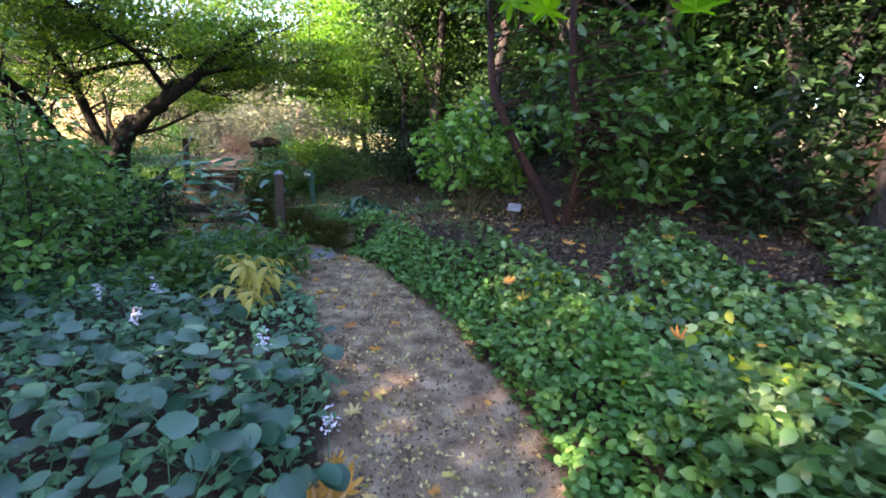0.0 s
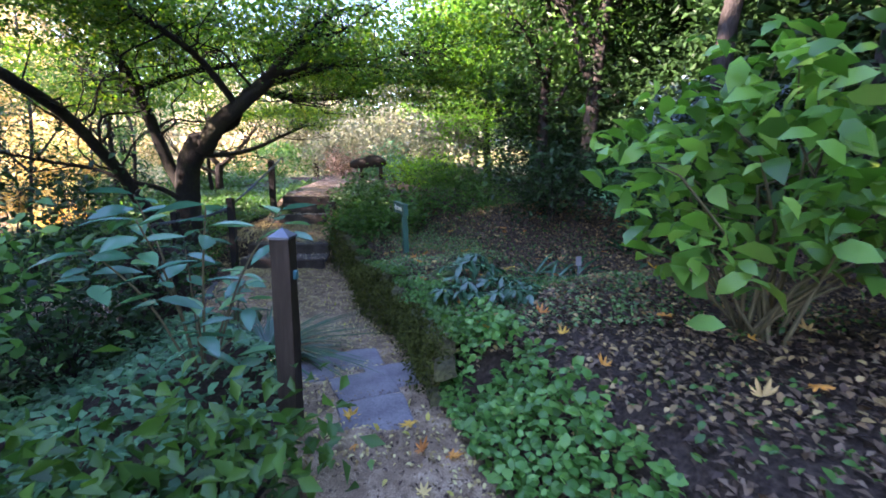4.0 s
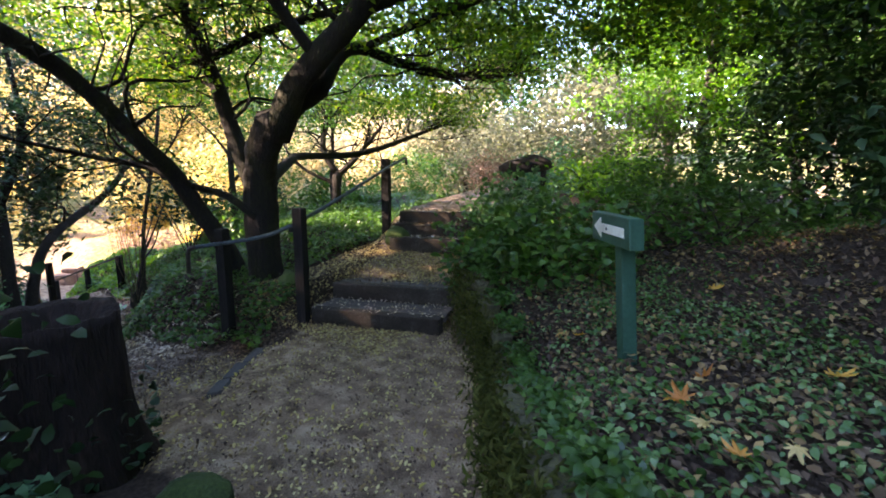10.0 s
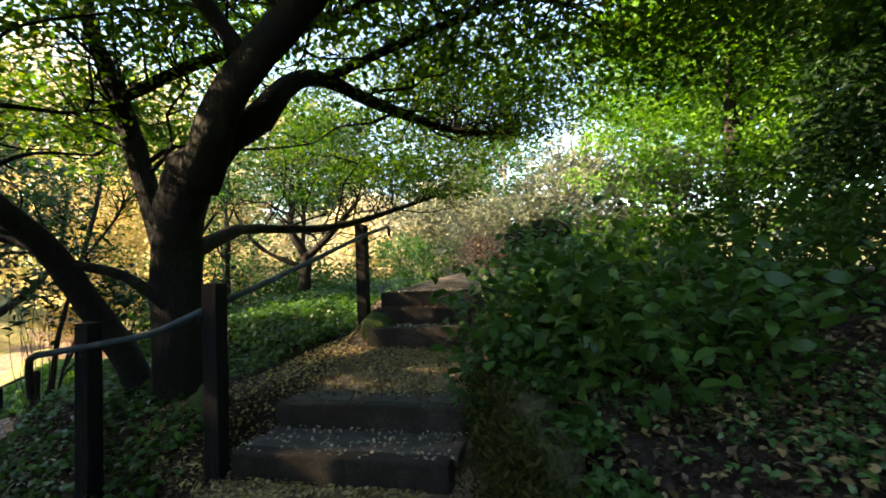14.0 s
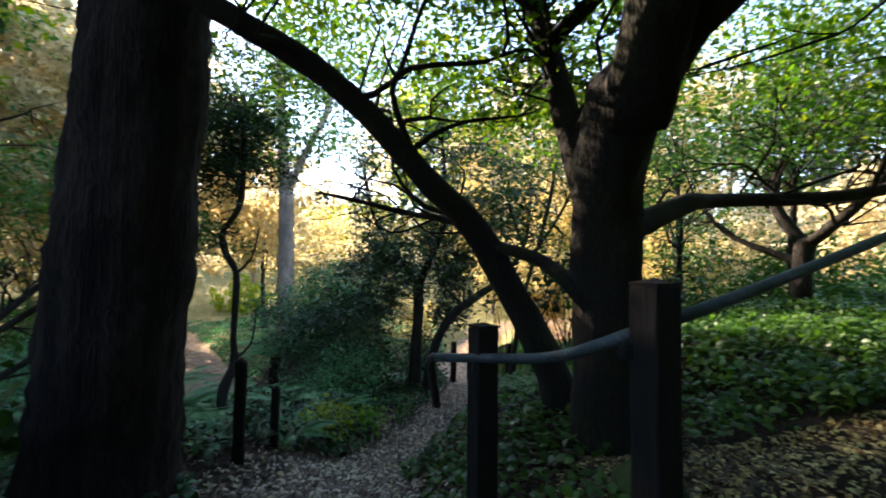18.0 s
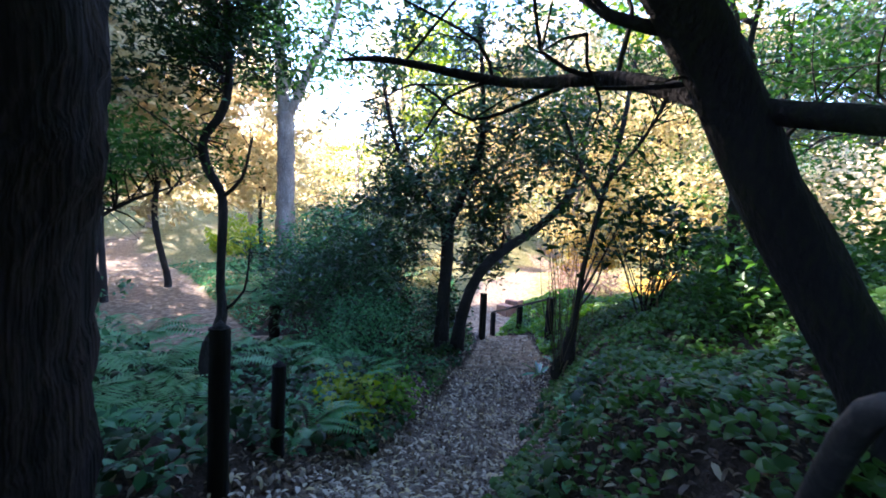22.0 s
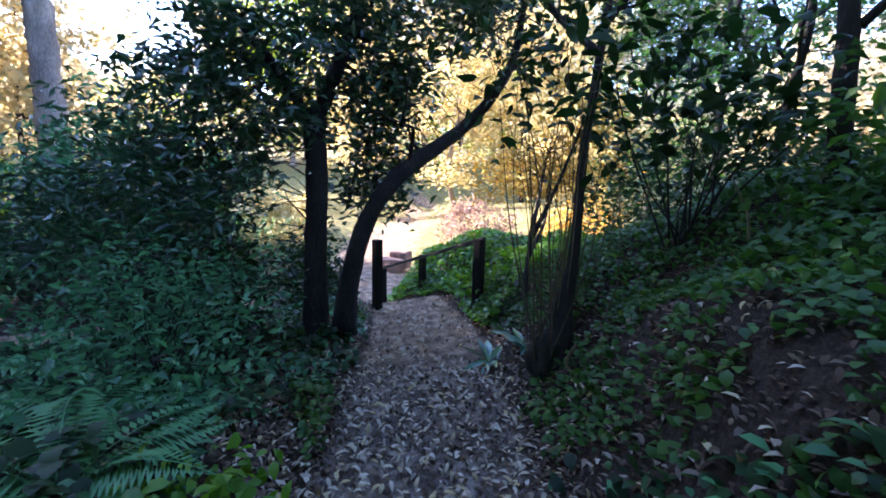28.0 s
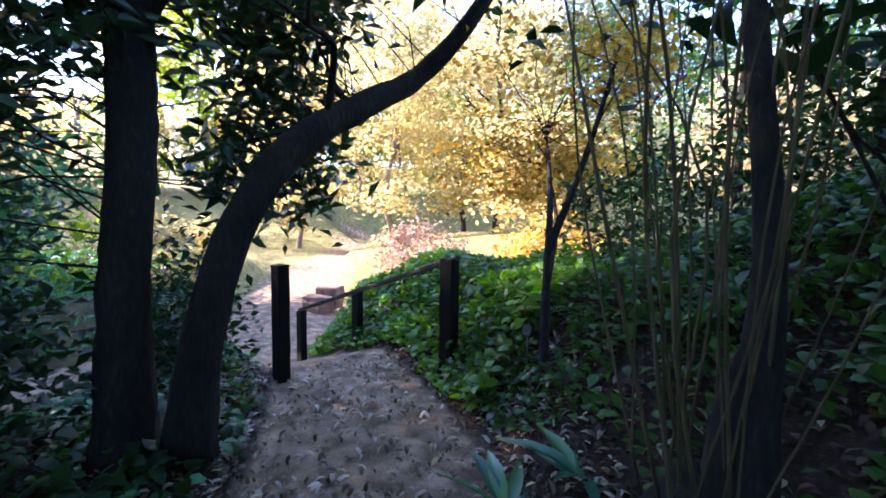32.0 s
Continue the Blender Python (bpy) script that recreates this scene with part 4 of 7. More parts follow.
def small_trees():
    g = np.random.default_rng(21)
    b = (-9.65, 13.75, high(-9.65, 13.75) - 0.1)
    tree("understorey_tree", "small dark forked tree on the green bank behind the steps", BARK, [(*b, 0.12), (-9.6, 13.75, 0.5, 0.10), (-9.6, 13.8, 0.95, 0.10)],
         [[(-9.6, 13.8, 0.9, 0.08), (-9.9, 13.7, 1.5, 0.06), (-9.8, 13.9, 2.4, 0.03)], [(-9.6, 13.8, 0.9, 0.07), (-9.2, 14.0, 1.3, 0.055), (-8.8, 14.3, 1.9, 0.03)], [(-9.6, 13.8, 0.7, 0.05), (-10.2, 13.3, 1.1, 0.03), (-10.7, 13.2, 1.7, 0.015)]],
         [(L_MID, cloud(26, (-9.7, 14, 2.3), (1.6, 1.6, 0.6), g), 50, (0.25, 0.25, 0.1), 0.08, "diamond", 0.6, 0.6)], seed=22, sides=9, sprays=6)
    b = (-14.91, 9.55, high(-14.91, 9.55) - 0.1)
    c = np.vstack([cloud(52, (-15.6, 9.4, 2.2), (1.4, 1.4, 1.7), g), cloud(46, (-15.6, 11.0, 2.5), (1.4, 1.6, 1.2), g), cloud(60, (-15.6, 8.6, 0.3), (1.0, 0.8, 1.0), g), cloud(60, (-15.6, 9.6, 4.4), (2.2, 2.4, 1.0), g), cloud(22, (-15.7, 11.6, 1.8), (1.0, 1.3, 0.9), g), cloud(42, (-14.95, 9.05, 0.7), (0.8, 0.6, 1.0), g), cloud(34, (-14.9, 8.5, -0.3), (0.8, 0.5, 0.8), g), cloud(28, (-15.4, 9.75, 0.9), (0.7, 0.6, 0.8), g), cloud(34, (-15.7, 10.4, -0.3), (0.5, 0.5, 0.5), g), cloud(18, (-14.6, 11.3, 2.0), (0.9, 0.9, 0.7), g), cloud(46, (-15.5, 10.7, 1.8), (1.1, 1.3, 0.9), g), cloud(44, (-15.5, 10.45, 0.65), (0.45, 0.5, 0.5), g), cloud(16, (-15.3, 11.3, 1.4), (0.9, 1.0, 0.6), g),
                   cloud(40, (-15.3, 9.3, 3.3), (1.4, 1.8, 1.2), g), cloud(30, (-15.4, 11.5, 3.5), (1.3, 1.6, 1.1), g), cloud(10, (-16.5, 7.9, 2.1), (0.9, 0.9, 0.8), g), cloud(10, (-15.6, 8.3, 3.7), (1.3, 1.2, 0.8), g)])
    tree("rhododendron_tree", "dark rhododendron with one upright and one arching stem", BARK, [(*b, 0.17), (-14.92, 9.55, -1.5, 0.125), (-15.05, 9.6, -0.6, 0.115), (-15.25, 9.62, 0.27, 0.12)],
         [[(-15.25, 9.62, 0.2, 0.09), (-15.3, 9.9, 0.9, 0.085), (-15.45, 10.2, 1.7, 0.075), (-15.5, 10.2, 2.8, 0.05), (-15.6, 10.1, 4.2, 0.02)],
          [(-15.25, 9.62, 0.2, 0.06), (-15.3, 9.2, 0.8, 0.055), (-15.5, 8.6, 1.7, 0.04), (-15.6, 8.3, 2.8, 0.015)],
          [(-14.77, 9.82, -2.0, 0.14), (-14.8, 9.9, -1.4, 0.11), (-14.85, 10.1, -0.8, 0.10), (-14.95, 10.45, -0.35, 0.095), (-15.2, 10.95, -0.02, 0.09), (-15.4, 11.4, 0.25, 0.08), (-15.25, 11.75, 0.66, 0.065), (-15.3, 12.1, 1.3, 0.05), (-15.4, 12.3, 2.6, 0.02)]],
         [(L_GLOSS, c, 26, (0.15, 0.15, 0.12), 0.14, "diamond", 0.36, 0.5)], seed=23, sides=11, sprays=5, twig_r=0.006)
    b = (-12.87, 11.2, high(-12.87, 11.2) - 0.1)
    t = tree("multi_stem_tree", "slim dark tree with a swollen base among upright canes", BARK, [(*b, 0.13), (-12.87, 11.2, -1.35, 0.085), (-12.85, 11.25, -1.0, 0.046), (-13.0, 11.4, -0.2, 0.038), (-13.25, 11.7, 0.7, 0.036), (-13.6, 12.1, 1.8, 0.04), (-14.1, 12.5, 3.2, 0.025)],
         [[(-13.25, 11.7, 0.7, 0.04), (-13.9, 11.6, 1.3, 0.03), (-14.3, 11.4, 2.2, 0.015)], [(-13.25, 11.7, 0.9, 0.03), (-12.9, 12.1, 1.6, 0.025), (-12.7, 12.5, 2.5, 0.012)]],
         [(L_MID, np.vstack([cloud(54, (-13.6, 12.2, 2.5), (1.6, 1.5, 1.1), g), cloud(10, (-13.3, 12.2, 1.0), (0.7, 0.6, 0.5), g)]), 48, (0.2, 0.2, 0.12), 0.078, "diamond", 0.45, 0.55)], seed=24, sides=10, sprays=6)
    b = (-11.52, 6.9, high(-11.52, 6.9) - 0.1)
    c = np.vstack([cloud(60, (-12.4, 6.5, 2.6), (1.0, 0.9, 0.7), g), cloud(60, (-12.4, 6.5, 3.5), (1.8, 1.6, 0.9), g), cloud(14, (-11.9, 6.0, 1.9), (0.8, 0.6, 0.5), g), cloud(26, (-13.5, 6.1, 2.8), (1.4, 1.1, 0.8), g)])
    tree("wavy_tree", "slender crooked tree with a sinuous dark stem below the path", BARK, [(*b, 0.09), (-11.58, 6.85, -1.65, 0.068), (-11.68, 6.72, -1.34, 0.071), (-11.78, 6.72, -1.13, 0.078), (-11.93, 6.79, -0.84, 0.062), (-12.01, 6.74, -0.43, 0.047), (-12.06, 6.74, 0.2, 0.052), (-12.16, 6.69, 0.54, 0.05), (-12.24, 6.49, 0.85, 0.055), (-12.2, 6.47, 1.16, 0.046), (-12.17, 6.7, 1.51, 0.05), (-12.2, 6.75, 2.1, 0.04), (-12.4, 6.6, 3.2, 0.02)],
         [[(-12.14, 6.7, 0.5, 0.026), (-12.05, 6.95, 0.72, 0.02), (-12.1, 7.05, 1.2, 0.01)], [(-11.95, 6.78, -0.8, 0.02), (-11.95, 7.02, -0.55, 0.015), (-11.98, 7.08, 0.0, 0.006)], [(-12.18, 6.72, 1.6, 0.025), (-12.6, 6.5, 2.1, 0.018), (-13.0, 6.3, 2.8, 0.008)]],
         [(L_DARK, c, 50, (0.16, 0.16, 0.1), 0.085, "diamond", 0.45, 0.55), (L_MID, cloud(14, (-12.4, 6.4, 1.1), (0.6, 0.5, 0.5), g), 40, (0.13, 0.13, 0.1), 0.08, "diamond", 0.45, 0.55)], seed=25, sides=10, sprays=4, reach=(0.3, 0.7))
    b = (-14.3, 11.75, high(-14.3, 11.75) - 0.1)
    c = np.vstack([cloud(40, (-15.9, 12.9, -0.25), (1.0, 0.8, 0.4), g), cloud(22, (-15.0, 12.8, 0.45), (0.8, 0.8, 0.5), g)])
    tree("orange_maple", "small slender maple with golden orange autumn leaves", BARK, [(*b, 0.035), (-14.4, 11.85, -1.2, 0.028), (-14.6, 12.05, -0.7, 0.022)],
         [[(-14.6, 12.05, -0.75, 0.022), (-14.95, 12.35, -0.35, 0.016), (-15.5, 12.8, 0.1, 0.008)], [(-14.5, 11.95, -1.0, 0.03), (-14.5, 12.3, -0.3, 0.022), (-14.6, 12.7, 0.5, 0.01)], [(-14.4, 11.85, -1.2, 0.025), (-14.9, 12.4, -0.8, 0.018), (-15.6, 12.9, -0.2, 0.008)]],
         [(L_ORANGE, c, 70, (0.2, 0.2, 0.06), 0.06, "diamond", 0.75, 0.7)], seed=26, sides=8, twig_r=0.006)
    z = high(-25.7, 4.0)
    c = np.vstack([cloud(60, (-26, 4.5, 10.5), (3.2, 3.2, 2.2), g), cloud(20, (-25.5, 2.5, 8.0), (1.5, 1.5, 0.7), g), cloud(34, (-25.2, 4.2, 6.0), (3.0, 3.0, 1.2), g)])
    tree("tall_pale_tree", "tall tree with a pale forked trunk in the sun", BARK_PALE, [(-25.7, 4.0, z, 0.42), (-25.75, 3.95, 0.8, 0.36), (-25.84, 3.9, 3.2, 0.33), (-25.85, 3.85, 4.2, 0.32)],
         [[(-25.85, 3.85, 4.0, 0.26), (-25.86, 3.6, 6.6, 0.22), (-25.9, 3.4, 9.5, 0.15), (-26, 3, 12, 0.06)], [(-25.85, 3.9, 4.0, 0.2), (-26.1, 4.8, 6.2, 0.17), (-26.3, 5.5, 7.8, 0.14), (-26.6, 6.2, 11, 0.05)]],
         [(L_MID, c, 60, (0.5, 0.5, 0.35), 0.22, "diamond", 0.5, 0.5)], seed=27, sides=12)


small_trees()


def big_trunk():
    g = np.random.default_rng(31)
    z = high(-8.2, 7.5)
    c = np.vstack([cloud(170, (-8.6, 6.2, 5.4), (3.6, 3.3, 1.5), g)])
    pts = [(-8.2, 7.24, z - 0.15, 0.62), (-8.2, 7.26, z + 0.1, 0.5), (-8.19, 7.29, z + 0.5, 0.445), (-8.18, 7.36, 0.6, 0.425), (-8.17, 7.45, 1.8, 0.4), (-8.15, 7.52, 3.2, 0.37), (-8.1, 7.5, 6.0, 0.28), (-8.1, 7.4, 9.0, 0.2)]
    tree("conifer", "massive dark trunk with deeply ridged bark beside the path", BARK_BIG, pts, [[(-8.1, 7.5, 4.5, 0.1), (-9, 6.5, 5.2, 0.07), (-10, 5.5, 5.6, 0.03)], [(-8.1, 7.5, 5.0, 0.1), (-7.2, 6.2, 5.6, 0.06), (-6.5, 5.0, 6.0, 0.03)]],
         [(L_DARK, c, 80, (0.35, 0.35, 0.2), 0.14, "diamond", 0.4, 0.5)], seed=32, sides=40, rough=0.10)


big_trunk()


def shrub(name, label, mat, centre, radii, n, per, size, shape="diamond", aspect=0.5, up=0.55, spread=0.14, seed=0, stems=10, stem_r=0.012, stem_mat=None, shell=0.35, category="shrub", foot=None):
    """A bush: stems from one foot to the clumps of its crown."""
    g = np.random.default_rng(seed)
    fx, fy = foot or centre[:2]
    fz = high(fx, fy) - 0.05
    t = thing(name, label, category, at=(fx, fy, fz))
    o = np.array([fx, fy, fz])
    c = cloud(n, centre, radii, g, shell)
    zz, _ = lie(c[:, 0], c[:, 1])
    c[:, 2] = np.maximum(c[:, 2], zz + 0.1) - o[2]
    c[:, :2] -= o[:2]
    pick = g.permutation(n)[:stems]
    a = np.zeros((len(pick), 3))
    a[:, :2] = g.normal(size=(len(pick), 2)) * 0.08 * max(radii[0], 0.5)
    twigs("branchwork", a, c[pick], stem_r, stem_mat or BARK, t, g, 0.12)
    leaves("foliage", clumps(c, per, spread, g), size, mat, t, shape=shape, aspect=aspect, up=up, g=g)
    return t


shrub("hydrangea", "leafy hydrangea with large fresh green leaves and pale stems", L_FRESH, (0.36, 6.2, 1.42), (0.74, 0.7, 0.52), 120, 8, 0.145, "oval", 0.5, 0.6, 0.1, 41, 26, 0.012, CANE, 0.5)
shrub("bank_shrub", "dense green shrub overhanging the wall beside the steps", L_MID, (-3.85, 11.15, 0.3), (0.85, 0.9, 0.42), 140, 16, 0.09, "oval", 0.55, 0.6, 0.12, 42, 20)
shrub("bank_shrub", "green shrub beside the upper steps", L_BED, (-4.75, 12.4, 0.5), (0.6, 0.75, 0.38), 95, 14, 0.085, "oval", 0.55, 0.6, 0.12, 43, 16)
shrub("mound_shrub", "big rounded dark bush between the two paths", L_GLOSS, (-16.6, 7.3, -1.0), (1.7, 1.5, 1.2), 240, 26, 0.12, "diamond", 0.35, 0.5, 0.16, 44, 20)
shrub("mound_shrub", "feathery green bush behind the dark mound", L_FERN, (-18.3, 7.2, -0.7), (1.9, 1.7, 1.3), 200, 26, 0.16, "diamond", 0.25, 0.4, 0.2, 45, 16)
shrub("low_shrub", "low grey-green leafy shrub below the path", L_FERN, (-13.6, 8.3, -1.4), (1.2, 0.7, 0.55), 130, 18, 0.075, "diamond", 0.45, 0.5, 0.13, 46, 14)
shrub("bank_shrub", "low green shrub hiding the end of the wall", L_MID, (-4.3, 10.95, 0.1), (0.5, 0.4, 0.35), 60, 14, 0.09, "oval", 0.55, 0.6, 0.1, 49, 10)
shrub("left_shrub", "loose green shrub behind the leaf bed", L_EDGE, (-4.2, 4.3, 0.72), (1.15, 1.35, 0.78), 160, 22, 0.095, "oval", 0.5, 0.55, 0.16, 47, 30)
shrub("left_shrub", "dark green shrub behind the bollard", L_DARK, (-5.0, 6.4, 0.1), (1.2, 1.2, 1.0), 150, 24, 0.075, "oval", 0.55, 0.55, 0.16, 48, 20)


# ---- woodland and added shade trees ----
def forest_tree(x, y, h, spread, leaf, n, per, size, label, bark=BARK, r=0.14, low=0.25, seed=0, lean=(0, 0), name="woodland_tree", group="woodland trees", aspect=0.5, puff=0.3, shell=0.3):
    """A tree with a bending trunk, rising limbs and a clumped crown."""
    g = np.random.default_rng(seed)
    z = high(x, y) - 0.1
    top = np.array([x + lean[0], y + lean[1], z + h * 0.92])
    foot = np.array([x, y, z])
    trunk = []
    for u in (0, 0.04, 0.25, 0.5, 0.75, 1):
        p = foot + (top - foot) * u
        p[:2] += g.normal(size=2) * 0.06 * h * 0.25 * (u > 0.1)
        trunk.append((*p, r * (1.35 if u == 0 else 1.05 - 0.85 * u)))
    limbs = []
    for k in range(6):
        u = 0.3 + 0.1 * k
        a = foot + (top - foot) * u
        d = g.normal(size=3)
        d[2] = abs(d[2]) * 0.5 + 0.45
        d /= np.linalg.norm(d)
        L = spread * g.uniform(0.6, 0.95)
        b = a + d * L * 0.5 + [0, 0, 0.05 * h]
        e = a + d * L + [0, 0, 0.04 * h]
        limbs.append([(*a, r * 0.45), (*((a + b) / 2 + g.normal(size=3) * 0.08), r * 0.36), (*b, r * 0.27), (*e, r * 0.08)])
    c = cloud(n, (x + lean[0] * 0.6, y + lean[1] * 0.6, z + h * (low + 1) / 2), (spread, spread, h * (1 - low) / 2), g, shell)
    zz, _ = lie(c[:, 0], c[:, 1])
    c[:, 2] = np.maximum(c[:, 2], zz + 0.3)
    t = tree(name, label, bark, trunk, limbs, [(leaf, c, per, (puff, puff, puff * 0.6), size, "diamond", aspect, 0.55)], seed=seed + 500, sides=10, twig_r=0.01)
    return tagged(t, group=group)


DKL, MDL = "woodland tree with a dense crown of dark green leaves, some added unseen for shade", "woodland tree with a full crown of mid green leaves, some added to block sun"
# Most trees with x below -4 are added, largely unseen, to block the sun.
for i, (x, y, h, s, leaf, n, per, size, low) in enumerate((
        (2.2, 10.2, 8.0, 2.4, L_DARK, 150, 80, 0.14, 0.1), (4.8, 8.6, 8.0, 2.4, L_DARK, 130, 70, 0.15, 0.1), (7.0, 5.5, 8.5, 2.7, L_MID, 130, 70, 0.16, 0.12), (0.0, 14.6, 9.0, 2.6, L_DARK, 150, 80, 0.15, 0.08),
        (5.5, 12.5, 10.0, 3.0, L_DARK, 120, 70, 0.17, 0.1), (-1.2, 12.6, 6.0, 1.8, L_MID, 120, 80, 0.11, 0.28), (2.6, 13.6, 8.0, 2.2, L_DARK, 110, 70, 0.15, 0.1), (8.5, 1.0, 8.0, 2.8, L_DARK, 110, 60, 0.17, 0.1),
        (6.5, -3.5, 9.0, 3.0, L_DARK, 100, 60, 0.18, 0.15), (1.5, -7.5, 9.0, 3.2, L_DARK, 100, 60, 0.18, 0.15), (-4.5, -6.0, 9.0, 3.2, L_DARK, 100, 60, 0.18, 0.15), 
        (1.3, 13.2, 9.0, 2.2, L_DARK, 190, 80, 0.16, 0.06), (3.6, 11.0, 9.0, 2.3, L_DARK, 190, 80, 0.16, 0.06), (-0.6, 16.6, 9.0, 2.2, L_DARK, 150, 80, 0.16, 0.06), (6.0, 9.0, 10.0, 2.6, L_DARK, 170, 80, 0.17, 0.06), (3.0, 7.0, 7.5, 2.3, L_DARK, 150, 80, 0.14, 0.42), (8.5, 4.5, 10.0, 2.8, L_DARK, 160, 70, 0.18, 0.06), (0.9, 9.6, 8.0, 2.8, L_DARK, 170, 80, 0.14, 0.5), (3.8, 4.0, 7.5, 2.6, L_DARK, 150, 80, 0.14, 0.5), (-0.4, 11.8, 7.5, 2.2, L_DARK, 140, 80, 0.13, 0.42), (-7.5, -6.0, 12, 3.2, L_DARK, 180, 60, 0.22, 0.08), (-6.0, 0.2, 10, 3.0, L_DARK, 300, 60, 0.24, 0.46), (-9.6, -0.2, 11, 3.2, L_DARK, 330, 60, 0.24, 0.5), (-12.6, -2.6, 13, 3.4, L_DARK, 340, 60, 0.26, 0.46), (10, 8.5, 12, 3.4, L_DARK, 300, 60, 0.3, 0.02), (9.5, 14, 13, 3.6, L_DARK, 300, 60, 0.3, 0.02), (12.5, 3.5, 12, 3.6, L_DARK, 300, 60, 0.3, 0.02), (5.2, 17.5, 13, 3.6, L_DARK, 300, 60, 0.3, 0.02), (1.6, 19, 11, 2.8, L_DARK, 220, 60, 0.28, 0.02), (11, -2, 12, 3.6, L_DARK, 260, 60, 0.3, 0.02), (1.9, 8.4, 7.5, 2.0, L_DARK, 170, 80, 0.13, 0.3), (5.6, 6.6, 8, 2.2, L_DARK, 170, 80, 0.15, 0.25), (-19.0, -3.8, 14, 3.2, L_CREAM, 250, 50, 0.26, 0.3), (-22.8, -6.8, 15, 3.2, L_CREAM, 250, 50, 0.26, 0.28), (-15.6, -4.2, 13.5, 3.2, L_LIME, 280, 50, 0.26, 0.34), (-27.5, -1.5, 15, 3.4, L_CREAM, 330, 50, 0.26, 0.2), (-25.5, -5.2, 16, 3.4, L_CREAM, 330, 50, 0.26, 0.2), (-31.0, 1.5, 11, 2.8, L_CREAM, 200, 50, 0.24, 0.25), 
        # Belt added across the sun's path so the near garden lies in shade.
        (-15.5, -6.5, 13, 3.0, L_BRIGHT, 200, 60, 0.22, 0.32), (-19.5, -8.5, 13, 3.0, L_DARK, 200, 60, 0.22, 0.32), (-23.5, -10.5, 14, 3.2, L_BRIGHT, 200, 60, 0.22, 0.3), (-28, -12, 14, 3.2, L_DARK, 200, 60, 0.22, 0.05), (-12, -8, 12, 3.0, L_DARK, 180, 60, 0.22, 0.05), (-18, -13, 15, 3.4, L_DARK, 180, 60, 0.25, 0.1), (-25, -16, 15, 3.4, L_DARK, 180, 60, 0.25, 0.1), (-23.9, -1.9, 12.5, 3.0, L_CREAM, 260, 50, 0.24, 0.34))):
    if n >= 190 and size >= 0.24:
        per, size = 36, size * 1.25
    forest_tree(x, y, h, s, leaf, n, per, size, DKL if leaf is L_DARK else "pale sunlit tree beside the lower path, some added to cast shade" if leaf in (L_CREAM, L_LIME) else MDL, low=low, seed=100 + i, r=0.11 + 0.01 * (i % 4))

for i, (x, y, h, s, n, size, leaf) in enumerate(((-3.2, 18.5, 7.5, 2.3, 220, 0.12, L_BRIGHT), (-0.6, 17.6, 7.0, 2.0, 160, 0.12, L_MID), (-5.0, 24.5, 10.0, 3.0, 190, 0.16, L_BRIGHT), (-1.5, 22, 10, 3.2, 150, 0.18, L_DARK))):
    forest_tree(x, y, h, s, leaf, n, 90, size, "tree with bright yellow-green leaves catching the light", low=0.12, seed=140 + i, group="bright trees", name="lime_tree")

# sunlit trees round the clearing
for i, (x, y, h, s, leaf, low) in enumerate(((-33, 19, 12, 3.6, L_GOLD, 0.08), (-36, 25, 14, 4.2, L_GOLD, 0.08), (-30, 23, 11, 3.4, L_GOLD, 0.08), (-40, 16, 13, 3.8, L_GOLD, 0.1), (-43, 28, 11, 4, L_LIME, 0.1),
                                            (-28, 30, 7, 3.2, L_CREAM, 0.1), (-20, 27, 6, 3.0, L_CREAM, 0.12), (-14, 26, 5, 2.6, L_GREY, 0.1), (-24, 20.5, 4.5, 2.2, L_GOLD, 0.1))):
    forest_tree(x, y, h, s, leaf, 150, 50, 0.24, {L_GOLD: "autumn tree with golden leaves at the clearing", L_LIME: "yellow-green tree beyond the clearing", L_CREAM: "pale cream autumn tree beyond the clearing", L_GREY: "soft grey-green tree beyond the bank"}[leaf], low=low, seed=160 + i, bark=BARK_PALE if i % 3 == 0 else BARK, group="clearing trees", r=0.16, puff=0.42)

for i, (x, y, h, s, leaf) in enumerate(((-62, -26, 18, 6, L_GOLD), (-66, -12, 12, 6, L_LIME), (-70, -2, 11, 6, L_GOLD), (-62, 5, 9, 5, L_LIME), (-62, 14, 9, 5, L_GOLD), (-58, 26, 10, 5, L_LIME), (-52, 38, 10, 5, L_GOLD), (-40, 44, 9, 5, L_LIME), (-26, 42, 9, 5, L_CREAM), (-12, 38, 9, 5, L_GREY), (0, 34, 14, 5, L_MID),
                                       (-46, -26, 16, 5, L_LIME), (-34, -22, 14, 4.5, L_MID), (-24, -16, 12, 4, L_MID))):
    forest_tree(x, y, h, s, leaf, 100, 34, 0.5, "tall distant tree on the sunlit slope", low=0.06, seed=190 + i, bark=BARK_PALE, group="distant trees", r=0.28, puff=0.8)

forest_tree(-12.1, 13.0, 4.6, 1.8, L_MID, 50, 46, 0.10, "dark forked tree standing on the green bank", low=0.45, seed=230, r=0.085, name="bank_tree", group="bank trees", puff=0.22)
forest_tree(-10.6, 14.6, 4.2, 1.4, L_MID, 40, 46, 0.09, "slender tree with a thin leafy crown on the bank", low=0.5, seed=231, r=0.06, name="bank_tree", group="bank trees", puff=0.22)

